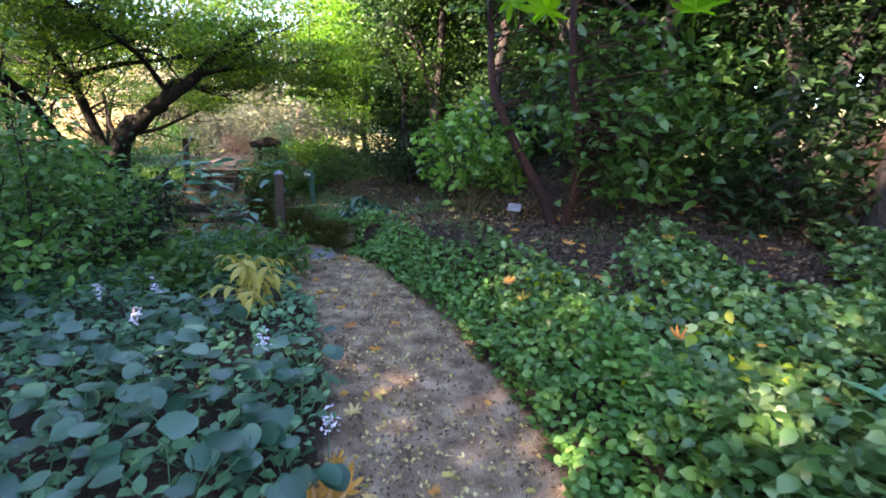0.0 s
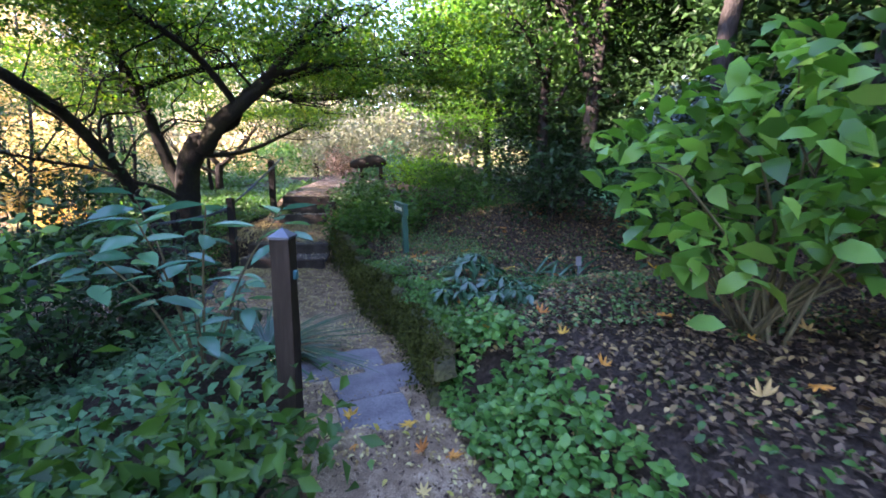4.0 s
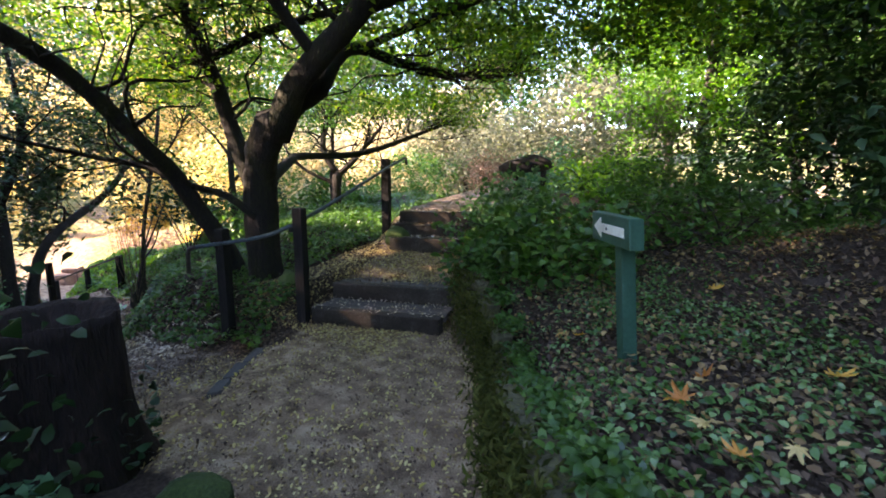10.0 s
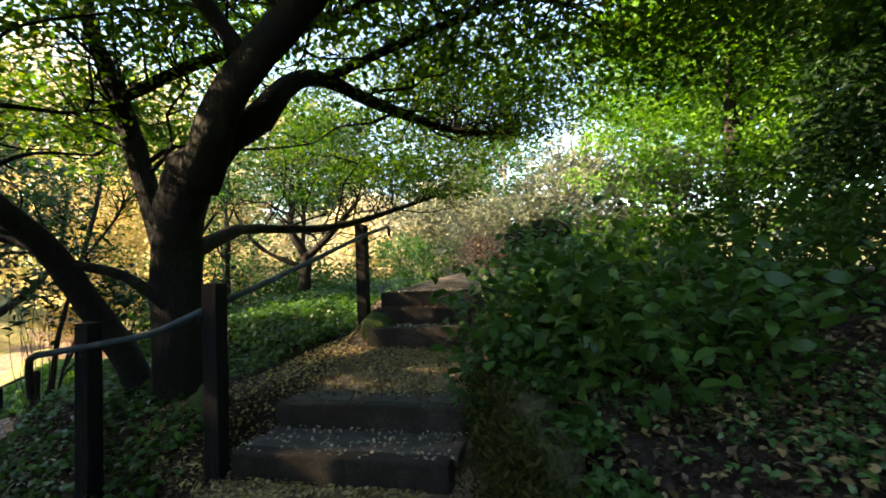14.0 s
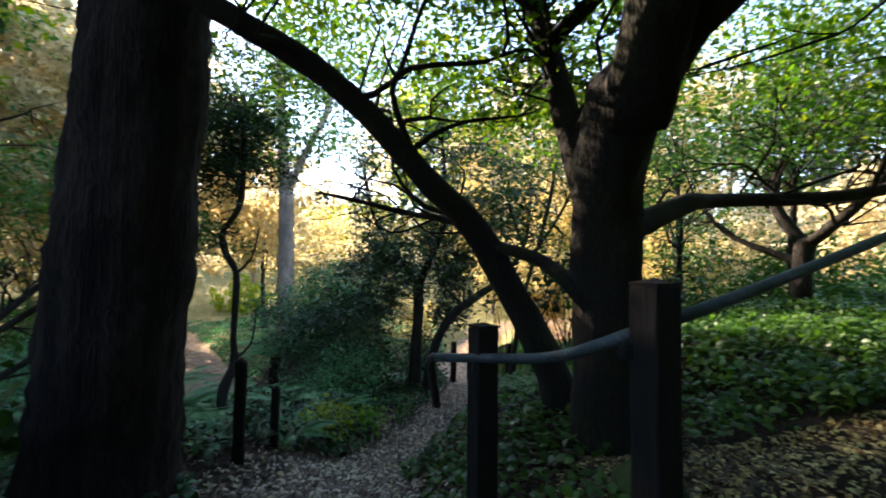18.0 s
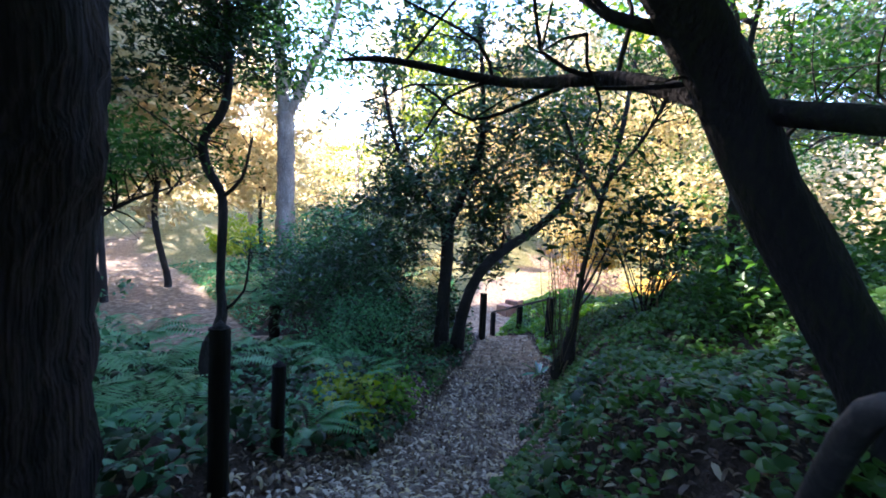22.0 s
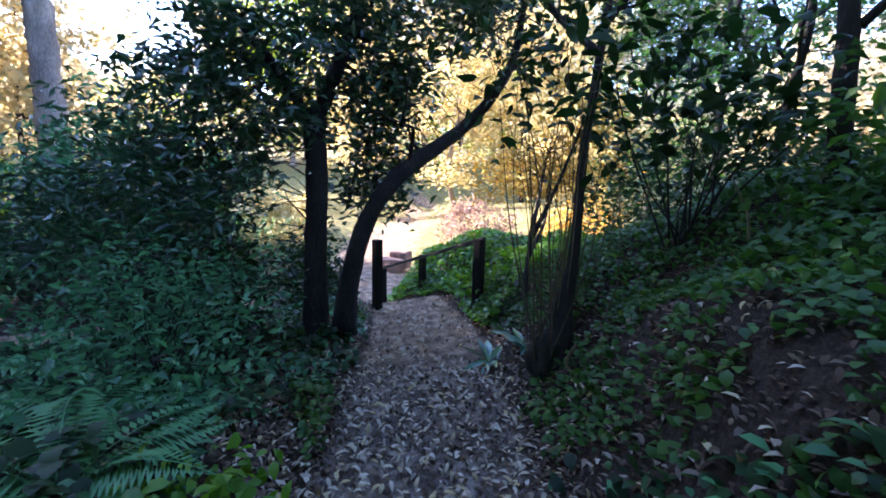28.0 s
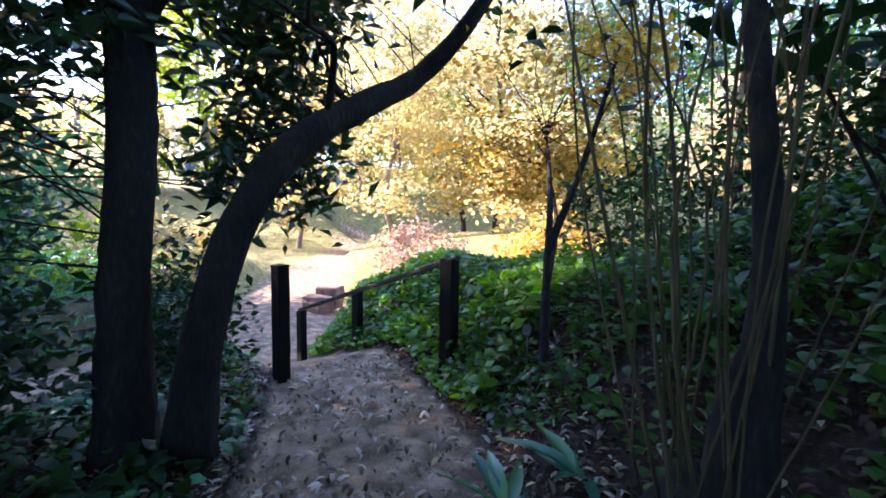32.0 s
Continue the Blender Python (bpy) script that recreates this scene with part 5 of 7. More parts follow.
for i, (x, y, h, s) in enumerate(((-13.7, 14.9, 5.0, 1.5), (-15.4, 16.0, 6.0, 1.8), (-17.6, 17.0, 5.0, 1.5))):
    forest_tree(x, y, h, s, L_MID, 34, 50, 0.10, "leafy tree on top of the green bank", low=0.2, seed=240 + i, r=0.07, name="bank_tree", group="bank trees", puff=0.25)
for i in range(30):
    yaw = radians((-24, 4, 12, 20, 27, 33, 39, 45, 50, 55, 60, 65, 70, 75, 80, 85, 90, 95, 100, 105, 110, 116, 160, 23, 42, 62, 78, 124, 132, 140)[i])
    tall_ring = 41 < math.degrees(yaw) < 91
    low_ring = 91 < math.degrees(yaw) < 150
    d = 62 if low_ring else (50, 54, 58)[i % 3]
    x, y = -8 - d * math.sin(yaw), 8 + d * math.cos(yaw)
    h = 9.5 if low_ring else 24 + 3 * math.sin(i * 1.7) if tall_ring else 18 + 3 * math.sin(i * 2.1)
    leaf = L_MID if i < 2 else (L_CREAM, L_GOLD, L_CREAM, L_LIME)[i % 4] if yaw > 0.8 else (L_GREY, L_MID)[i % 2]
    forest_tree(x, y, h, 5.5, leaf, 150 if tall_ring else 100, 36, 0.52, "tall distant tree on the sunlit slope", low=0.03, seed=700 + i, bark=BARK_PALE, group="distant trees", r=0.28, puff=0.85)

for i, (x, y, h) in enumerate(((-31, -10.5, 15), (-36, -13, 16), (-44, -11, 13), (-40, -16, 17), (-47, -1, 8), (-52, 4, 8), (-49, -5, 9))):
    forest_tree(x, y, h, 3.8 if i < 4 else 5.0, L_CREAM if i % 2 else L_GOLD, 150 if i < 4 else 80, 50 if i < 4 else 32, 0.3, "pale sunlit tree beside the lower path, some added to cast shade", low=0.12, seed=760 + i, bark=BARK_PALE, group="clearing trees", r=0.2, puff=0.55)

# the rust-barked stems and the other trunks in the raised bed
g = np.random.default_rng(61)
c = np.vstack([cloud(60, (1.9, 5.5, 2.3), (1.0, 0.9, 0.7), g), cloud(40, (0.9, 6.3, 3.4), (1.0, 1.0, 0.5), g)])
tree("rust_barked_tree", "small tree with two rust-red leaning stems and broad leaves", BARK_RED, [(1.27, 5.2, 0.5, 0.09), (1.15, 5.28, 0.85, 0.06), (0.78, 5.52, 1.5, 0.052), (0.5, 5.8, 2.15, 0.045), (0.46, 6.3, 2.9, 0.04), (0.45, 6.8, 3.7, 0.03)],
     [[(1.34, 5.08, 0.5, 0.07), (1.38, 4.95, 1.2, 0.048), (1.33, 4.92, 1.7, 0.044), (1.2, 4.9, 2.3, 0.04), (1.1, 4.95, 3.5, 0.03)]],
     [(L_MID, np.vstack([c, cloud(70, (2.0, 4.9, 1.6), (0.8, 0.7, 0.6), g), cloud(40, (2.9, 5.3, 1.9), (0.8, 0.8, 0.7), g)]), 13, (0.2, 0.2, 0.12), 0.14, "oval", 0.46, 0.6)], seed=62, sides=12)
c = np.vstack([cloud(70, (4.3, 6.2, 3.6), (1.6, 1.5, 0.9), g)])
z = high(4.4, 6.0)
tree("twin_stem_tree", "dark tree with two upright twisting stems", BARK, [(4.3, 6.0, z - 0.1, 0.16), (4.2, 6.0, z + 0.5, 0.11), (4.25, 6.05, z + 1.3, 0.1), (4.0, 6.1, z + 2.6, 0.07)], [[(4.4, 6.0, z - 0.05, 0.13), (4.65, 6.05, z + 0.6, 0.1), (4.7, 6.0, z + 1.4, 0.09), (5.1, 6.1, z + 2.8, 0.06)]],
     [(L_DARK, c, 60, (0.25, 0.25, 0.15), 0.12, "diamond", 0.5, 0.55)], seed=63)
z = high(3.4, 15.8)
tree("fluted_tree", "tall pale grey trunk deep in the wood", BARK_PALE, [(3.4, 15.8, z - 0.1, 0.5), (3.45, 15.8, z + 2, 0.36), (3.5, 15.85, z + 6, 0.32), (3.5, 15.9, z + 11, 0.2)], [], [(L_DARK, cloud(60, (3.5, 15.9, z + 9), (3, 3, 2), g), 40, (0.5, 0.5, 0.3), 0.2, "diamond", 0.5, 0.5)], seed=64)


def left_dark_trees():
    g = np.random.default_rng(71)
    c = np.vstack([cloud(14, (-9.3, 4.5, 3.4), (2.1, 1.9, 1.2), g), cloud(30, (-11.3, 4.4, 1.7), (1.4, 1.3, 0.9), g), cloud(30, (-8.6, 3.4, 1.6), (1.0, 0.8, 0.6), g), cloud(60, (-12.1, 5.3, 1.0), (0.9, 0.8, 0.5), g), cloud(30, (-11.3, 4.8, 1.2), (1.2, 1.0, 0.8), g)])
    tree("camellia_tree", "dark many-stemmed camellia leaning over the lower ground", BARK, [(-8.9, 4.3, high(-8.9, 4.3) - 0.1, 0.14), (-8.8, 4.2, -0.7, 0.11), (-8.6, 4.1, 0.2, 0.10), (-8.5, 4.5, 1.4, 0.08), (-8.4, 4.9, 2.6, 0.05)],
         [[(-8.85, 4.25, -1.0, 0.09), (-8.9, 4.5, 0.0, 0.075), (-9.0, 4.9, 1.0, 0.06), (-9.2, 5.2, 2.2, 0.04)],
          [(-8.9, 4.3, -1.4, 0.055), (-10.71, 4.8, -0.57, 0.042), (-11.21, 5.16, -0.21, 0.034), (-11.68, 5.38, 0.06, 0.026), (-12.16, 5.68, 0.41, 0.018), (-12.66, 6.02, 0.65, 0.008)],
          [(-8.9, 4.3, -1.2, 0.055), (-10.88, 4.56, -0.07, 0.042), (-11.36, 4.84, 0.21, 0.032), (-11.84, 5.08, 0.64, 0.022), (-12.3, 5.28, 0.82, 0.01)],
          [(-11.21, 5.16, -0.21, 0.022), (-11.7, 5.2, 0.25, 0.018), (-12.2, 5.5, 0.3, 0.012), (-12.6, 5.6, 0.1, 0.005)],
          [(-8.9, 4.3, -1.3, 0.06), (-9.8, 4.7, -0.4, 0.05), (-10.8, 4.8, 0.3, 0.04), (-11.8, 4.8, 0.9, 0.02)]],
         [(L_EDGE, c, 34, (0.18, 0.18, 0.12), 0.085, "diamond", 0.5, 0.5)], seed=72, sides=10, sprays=6)
    shrub("leafy_shrub", "broad-leaved dark green shrub beside the big trunk", L_MID, (-7.2, 6.3, -0.35), (0.95, 0.6, 0.6), 70, 10, 0.15, "oval", 0.55, 0.6, 0.14, 73, 18)


left_dark_trees()

SH = [  # x, y, z above ground, radii, clumps, per, leaf size, material, label
    (2.3, 7.6, 0.9, (1.1, 1.0, 0.9), 90, 14, 0.12, L_DARK), (3.4, 4.6, 0.7, (1.0, 0.9, 0.9), 90, 14, 0.12, L_DARK), (5.4, 4.2, 0.9, (1.3, 1.1, 1.1), 90, 14, 0.13, L_DARK), (3.6, 8.3, 1.0, (1.3, 1.1, 1.2), 90, 16, 0.13, L_DARK),
    (0.6, 8.8, 0.7, (0.9, 0.9, 0.7), 90, 16, 0.10, L_DARK), (-0.9, 10.6, 0.55, (0.9, 0.8, 0.6), 90, 16, 0.09, L_DARK), (1.3, 10.9, 0.8, (1.2, 1.1, 0.9), 100, 16, 0.11, L_DARK), (0.95, 9.9, 1.25, (0.7, 0.7, 0.5), 70, 14, 0.09, L_BLUE), (-2.5, 12.0, 0.3, (1.1, 0.8, 0.38), 100, 14, 0.075, L_MID), (-2.3, 4.3, 0.16, (0.55, 0.6, 0.14), 60, 6, 0.11, L_MID), (-1.85, 4.95, 0.14, (0.35, 0.45, 0.13), 40, 6, 0.10, L_MID), (-7.7, 17.0, 0.35, (0.7, 0.6, 0.5), 70, 16, 0.08, L_RUSSET),
    (-1.7, 16.2, 1.1, (1.5, 1.0, 1.4), 150, 24, 0.11, L_DARK), (0.6, 17.4, 1.5, (1.7, 1.2, 2.0), 170, 24, 0.13, L_DARK), (-0.2, 15.0, 1.2, (1.2, 1.0, 1.6), 150, 24, 0.11, L_DARK),
    (1.9, 10.6, 1.5, (1.2, 1.0, 1.7), 200, 26, 0.12, L_DARK), (3.4, 8.9, 1.6, (1.3, 1.1, 1.9), 200, 26, 0.12, L_DARK), (0.7, 12.2, 1.5, (1.3, 1.0, 1.7), 200, 26, 0.12, L_DARK), (4.9, 7.4, 1.6, (1.3, 1.2, 1.9), 180, 26, 0.13, L_DARK), (2.6, 12.4, 2.6, (1.6, 1.2, 1.8), 200, 26, 0.14, L_DARK),
    (-3.2, 14.2, 0.4, (1.2, 1.0, 0.45), 100, 14, 0.085, L_MID), (-4.4, 15.6, 0.4, (0.9, 1.0, 0.45), 80, 14, 0.10, L_BRIGHT), (-0.6, 13.2, 0.8, (1.1, 1.0, 0.9), 110, 20, 0.11, L_DARK), (6.2, 2.0, 1.0, (1.3, 1.2, 1.1), 90, 14, 0.14, L_DARK),
    (-6.3, 17.6, 0.4, (1.2, 1.0, 0.6), 90, 18, 0.11, L_TEAL), (-7.6, 19.5, 0.9, (1.5, 1.4, 1.2), 110, 18, 0.14, L_GREY), (-4.6, 18.0, 1.2, (1.2, 1.2, 1.5), 110, 18, 0.12, L_GREY), (-9.5, 20.5, 0.9, (1.7, 1.5, 1.2), 110, 18, 0.13, L_GREY),
    (-12.5, 20, 0.8, (1.8, 1.5, 1.1), 110, 18, 0.13, L_MID), (-4.4, 1.6, 0.4, (1.2, 1.2, 0.7), 110, 16, 0.10, L_MID), (-5.6, 3.6, 0.6, (1.2, 1.2, 0.9), 110, 16, 0.11, L_DARK), (-7.2, 1.5, 0.8, (1.5, 1.5, 1.2), 110, 16, 0.12, L_MID),
    (-12.6, 4.6, 0.25, (1.2, 1.0, 0.5), 120, 16, 0.10, L_TEAL), (-14.2, 2.6, 0.4, (1.5, 1.2, 0.7), 120, 16, 0.11, L_TEAL), (-11.3, 2.6, 0.25, (1.3, 1.2, 0.4), 90, 16, 0.11, L_TEAL), (-16.8, 0.8, 0.6, (1.7, 1.4, 0.9), 110, 16, 0.13, L_TEAL),
    (-17.2, 9.8, 0.3, (0.9, 0.5, 0.7), 80, 16, 0.11, L_DARK), (-23.5, 15.6, 0.6, (1.6, 1.2, 0.8), 100, 16, 0.13, L_RUSSET), (0.25, 9.55, 0.6, (0.5, 0.45, 0.28), 60, 16, 0.055, L_TEAL), (-23.5, 6.5, 0.9, (2.0, 1.8, 1.5), 120, 18, 0.18, L_LIME), (-24.5, 9.5, 0.7, (1.6, 1.4, 1.2), 100, 18, 0.16, L_GOLD), (-25, -5.5, 0.8, (2.2, 1.6, 1.3), 110, 18, 0.18, L_MID),
    (-14.6, -0.2, 0.35, (1.7, 1.4, 0.5), 110, 16, 0.13, L_TEAL), (-15.4, 1.4, 0.45, (1.2, 0.9, 0.6), 100, 16, 0.13, L_TEAL), (-18.2, -2.6, 0.8, (1.9, 1.6, 1.2), 110, 16, 0.15, L_MID), (-38, -2.0, 0.8, (2.6, 2.0, 1.4), 110, 18, 0.22, L_LIME), (-13.8, 15.0, 0.6, (1.3, 1.2, 0.9), 110, 16, 0.12, L_DARK), (-11.6, 15.5, 0.6, (1.3, 1.2, 0.8), 110, 16, 0.12, L_MID),
    (-16.2, 15.2, 0.7, (1.4, 1.2, 1.0), 110, 16, 0.13, L_DARK), (-19.5, 16.8, 0.6, (1.4, 1.2, 0.9), 100, 16, 0.14, L_ORANGE), (-11.2, 12.6, 0.3, (0.9, 0.8, 0.5), 100, 14, 0.10, L_MID), (-15.2, 8.4, 0.5, (1.0, 0.8, 0.8), 110, 18, 0.10, L_DARK)]
WORDS = {L_MID: "mid green leafy shrub", L_DARK: "dense dark green shrub", L_BED: "fresh green spreading shrub", L_BRIGHT: "bright green leafy shrub", L_TEAL: "blue-green shrub in cool shade", L_LIME: "sunlit yellow-green shrub", L_GREY: "tall feathery grey-green plume bush", L_GOLD: "golden autumn shrub", L_ORANGE: "orange autumn shrub", L_BLUE: "pale blue flowering shrub", L_RUSSET: "faded russet autumn shrub"}
for i, (x, y, dz, rad, n, per, size, leaf) in enumerate(SH):
    where = " in the clearing" if x < -18 else " in the woodland bed" if x > -6 else " on the bank"
    cool = leaf is L_TEAL and x < -10
    shrub("woodland_shrub", WORDS[leaf] + where, leaf, (x, y, high(x, y) + dz), rad, int(n * 0.6) if cool else n, per + 6, size * (1.25 if cool else 1), "oval" if cool else "diamond", 0.5, 0.6, 0.1 if cool else 0.15, 300 + i, 12)


# ---- ground cover ----
def scatter(n, x0, x1, y0, y1, keep, g):
    """Random ground places in a rectangle for which keep(x, y, trodden) holds."""
    x, y = g.uniform(x0, x1, n), g.uniform(y0, y1, n)
    z, t = lie(x, y)
    k = keep(x, y, t)
    return np.stack([x, y, z], 1)[k]


def cover(name, label, leaf, n, box, keep, size, height, seed, shape="oval", aspect=0.6, up=0.75, category="ground cover", droop=0.05):
    g = np.random.default_rng(seed)
    p = scatter(n, *box, keep, g)
    wob = 0.6 + 0.4 * np.sin(p[:, 0] * 3.1 + seed) * np.cos(p[:, 1] * 2.7)
    p[:, 2] += g.random(len(p)) ** 0.6 * height * wob + 0.012
    ob = leaves(name, p, size, leaf, shape=shape, aspect=aspect, up=up, g=g, droop=droop)
    return tagged(ob, label, category, kind="stuff")


def off_path(x, y, t):
    return t < 0.35


def side(x, y):
    """Signed distance to the right of the first path's middle line."""
    d, _, hw = along(WALK_A, x, y)
    best = np.full(x.shape, 1e9)
    sg = np.zeros(x.shape)
    for a, b in zip(WALK_A[:-1], WALK_A[1:]):
        v = b[:2] - a[:2]
        u = np.clip(((x - a[0]) * v[0] + (y - a[1]) * v[1]) / (v @ v), 0, 1)
        q = np.hypot(x - a[0] - u * v[0], y - a[1] - u * v[1])
        s = np.sign((x - a[0]) * v[1] - (y - a[1]) * v[0])
        sg = np.where(q < best, s, sg)
        best = np.minimum(best, q)
    return sg * d, hw


def strip(x, y, t):
    s, hw = side(x, y)
    return (s > hw - 0.02) & (s < hw + 0.62 - 0.25 * np.clip((y - 1.8) / 1.5, 0, 1)) & (y < 6.5)


def right_bed(x, y, t):
    s, hw = side(x, y)
    return (s > hw + 0.3) & (y < 3.5 + 0.5 * np.sin(x * 4) + 0.4 * np.sin(x * 11 + y * 7)) & (t < 0.3)


def litter_bed(x, y, t):
    s, hw = side(x, y)
    return (s > hw + 0.12) & (y > 2.6) & (t < 0.3)


def left_bed(x, y, t):
    s, hw = side(x, y)
    return (s < -hw + 0.05) & (t < 0.5) & (y < 7.6)


def bank(x, y, t):
    return (t < 0.3 + 0.4 * np.sin(x * 5 + y * 3) * np.sin(y * 7 - x * 2)) & (y > 9.2) & (x < -6.3) & ~((x > -7.2) & (y > 10.3) & (y < 13.2)) & ((x > -10.2) | (along(WALK_B, x, y)[0] > along(WALK_B, x, y)[2] + 0.22 + 0.2 * np.sin(x * 2.3 - y)))


def below(x, y, t):
    return (t < 0.3 + 0.4 * np.sin(x * 5 + y * 3) * np.sin(y * 7 - x * 2)) & (x < -5.6) & (y < 0.6 * (-x) + 4.4) & (along(WALK_B, x, y)[0] > along(WALK_B, x, y)[2] + 0.3 * np.sin(x * 2.1 + y) + 0.22)


cover("edging_plants", "low dense edging of small fresh green leaves along the path", L_EDGE, 66000, (-2, 2, 0.3, 6.5), strip, 0.055, 0.34, 81, aspect=0.7)
cover("ground_cover", "thick carpet of pointed green leaves on the raised bed", L_BED, 40000, (0.3, 6, -1, 4.8), right_bed, 0.08, 0.32, 82, up=0.6)
cover("ground_cover", "yellowing leaves among the carpet of the raised bed", L_LIME, 1500, (0.3, 6, -1, 4.8), right_bed, 0.07, 0.3, 98, up=0.6)
cover("ground_cover", "blue-green low plants beneath the shrubs", L_TEAL, 16000, (-6, 0, -1, 7.6), left_bed, 0.075, 0.16, 83)
cover("ground_cover", "scattered small green seedlings on the bed", L_MID, 24000, (-5, 4, 4.2, 13.5), lambda x, y, t: litter_bed(x, y, t) & (np.sin(x * 2.3 + y) * np.cos(y * 1.9 - x) > -0.25 + 0.3 * (x > -0.8)), 0.036, 0.09, 84)
cover("leaf_litter", "brown fallen leaves covering the bed", L_LITTER, 90000, (-5, 5, 2.6, 13.5), litter_bed, 0.042, 0.035, 85, category="leaf litter", up=0.9, shape="diamond")
cover("ivy", "glossy ivy and weeds on the bank above the path", L_MID, 40000, (-17, -6.2, 9.2, 14), lambda x, y, t: bank(x, y, t) & ((x > -9.5) | (y > 12.2) | (np.sin(x * 3.7 + y) * np.cos(y * 3.1 - x * 1.3) > -0.75)), 0.062, 0.16, 86, aspect=0.75)
cover("ground_cover", "fresh green low growth on the bank", L_MID, 34000, (-20, -7.2, 11.5, 18), bank, 0.075, 0.24, 87)
cover("ground_cover", "pale grassy weeds on the lower ground", L_FERN, 26000, (-34, -17, -6, 11), off_path, 0.2, 0.3, 97, aspect=0.25, up=0.3)
cover("ground_cover", "mixed low plants below the path", L_FERN, 18000, (-17.5, -5.6, 1, 10.5), below, 0.085, 0.2, 88)
cover("ground_cover", "dark low weeds below the path", L_DARK, 22000, (-17.5, -5.6, 1, 10.5), below, 0.10, 0.22, 79)
def path_litter(x, y, t):
    """Leaves thin out past the edges of the descending path and on its trodden head."""
    d, _, hw = along(WALK_B, x, y)
    chance = np.mod(np.sin(x * 91.7 + y * 57.3) * 437.58, 1)
    return (chance < np.clip(1.25 - 0.55 * np.maximum(0, d - hw) / 0.4, 0.04, 1)) & (chance < 1 - 0.75 * ease((-13.2 - x) / 1.6) * (d < hw + 0.1))


cover("leaf_litter", "long dry pale leaves strewn over the descending path", L_PALELIT, 20000, (-16.5, -7.2, 7.2, 12.8), path_litter, 0.07, 0.022, 90, category="leaf litter", up=0.86, aspect=0.34)
cover("leaf_litter", "brown broken leaves trodden into the descending path", L_LITTER, 34000, (-16.5, -6.2, 7.2, 12.8), path_litter, 0.05, 0.012, 89, category="leaf litter", up=0.92, aspect=0.45)
cover("leaf_litter", "small pale leaves strewn over the gravel", L_TAN, 60000, (-6.8, 1.2, -0.5, 12.4), lambda x, y, t: (t > 0.3) & (np.sin(x * 5 + y) + np.sin(y * 4.3 - x * 2) + (y > 6.5) * 1.2 > -0.3), 0.027, 0.006, 91, category="leaf litter", up=0.96)
cover("leaf_litter", "small tan maple leaves fallen over the raised bed", L_FADED, 14000, (-5, 1.5, 5.2, 12.5), litter_bed, 0.036, 0.06, 78, category="leaf litter", up=0.8, aspect=0.7)
cover("leaf_litter", "larger yellowed leaves scattered over the gravel", L_YELLOW, 1100, (-6.8, 1.2, -0.5, 12.4), lambda x, y, t: t > 0.3, 0.05, 0.012, 77, category="leaf litter", up=0.85, aspect=0.5)
cover("leaf_litter", "fine brown leaf crumbs trodden into the gravel", L_LITTER, 60000, (-6.8, 1.4, -0.8, 12.4), lambda x, y, t: (t > 0.25) & (np.sin(x * 7 + 2 * y) + np.sin(y * 3.3 - x * 3) > -0.9), 0.024, 0.004, 94, category="leaf litter", up=0.97, shape="diamond")
cover("ground_cover", "lush green plants beside the stair rail", L_BRIGHT, 9000, (-19.5, -14.6, 11.2, 14), lambda x, y, t: (t < 0.35) & (y > 11.2 - 0.1 * (x + 16)), 0.10, 0.32, 96)
cover("ground_cover", "dense small seedlings and ivy behind the low wall", L_BED, 26000, (-5, 0, 6.2, 12), lambda x, y, t: (side(x, y)[0] > side(x, y)[1] + 0.14) & (side(x, y)[0] < side(x, y)[1] + 1.7) & (t < 0.3) & (np.sin(x * 3.1 + 2 * y) * np.cos(y * 2.4 - x) > -0.45), 0.034, 0.07, 95)
cover("leaf_litter", "brown leaves on the bank beside the path", L_LITTER, 30000, (-17, -6, 8, 12.5), lambda x, y, t: (t < 0.6) & (along(WALK_B, x, y)[0] < along(WALK_B, x, y)[2] + 1.6), 0.04, 0.03, 92, category="leaf litter", up=0.92)
cover("leaf_litter", "dry leaves on the landing between the steps", L_TAN, 9000, (-7.2, -4.9, 9.9, 12.6), lambda x, y, t: x > -9, 0.036, 0.012, 93, category="leaf litter", up=0.95)


# ---- plants with leaves of their own ----
def flat_leaf(name, outline, mat, cup=0.0, bend=0.0, ridge=0.0):
    """A leaf blade along +y from the origin, from its half outline (y, half width); raised by cup at the rims, bent down to the tip."""
    bm = bmesh.new()
    rows = []
    for y, w in outline:
        z = -bend * y * y
        if w < 1e-4:
            rows.append([bm.verts.new((0, y, z))])
        else:
            rows.append([bm.verts.new((-w, y, z + cup * w)), bm.verts.new((0, y, z - ridge * w)), bm.verts.new((w, y, z + cup * w))])
    for a, b in zip(rows[:-1], rows[1:]):
        if len(a) == 1 and len(b) == 3:
            bm.faces.new((a[0], b[1], b[0]))
            bm.faces.new((a[0], b[2], b[1]))
        elif len(a) == 3 and len(b) == 1:
            bm.faces.new((a[0], a[1], b[0]))
            bm.faces.new((a[1], a[2], b[0]))
        elif len(a) == 3:
            bm.faces.new((a[0], a[1], b[1], b[0]))
            bm.faces.new((a[1], a[2], b[2], b[1]))
    for f in bm.faces:
        f.smooth = True
    me = bpy.data.meshes.new(name)
    bm.to_mesh(me)
    bm.free()
    me.materials.append(mat)
    return me


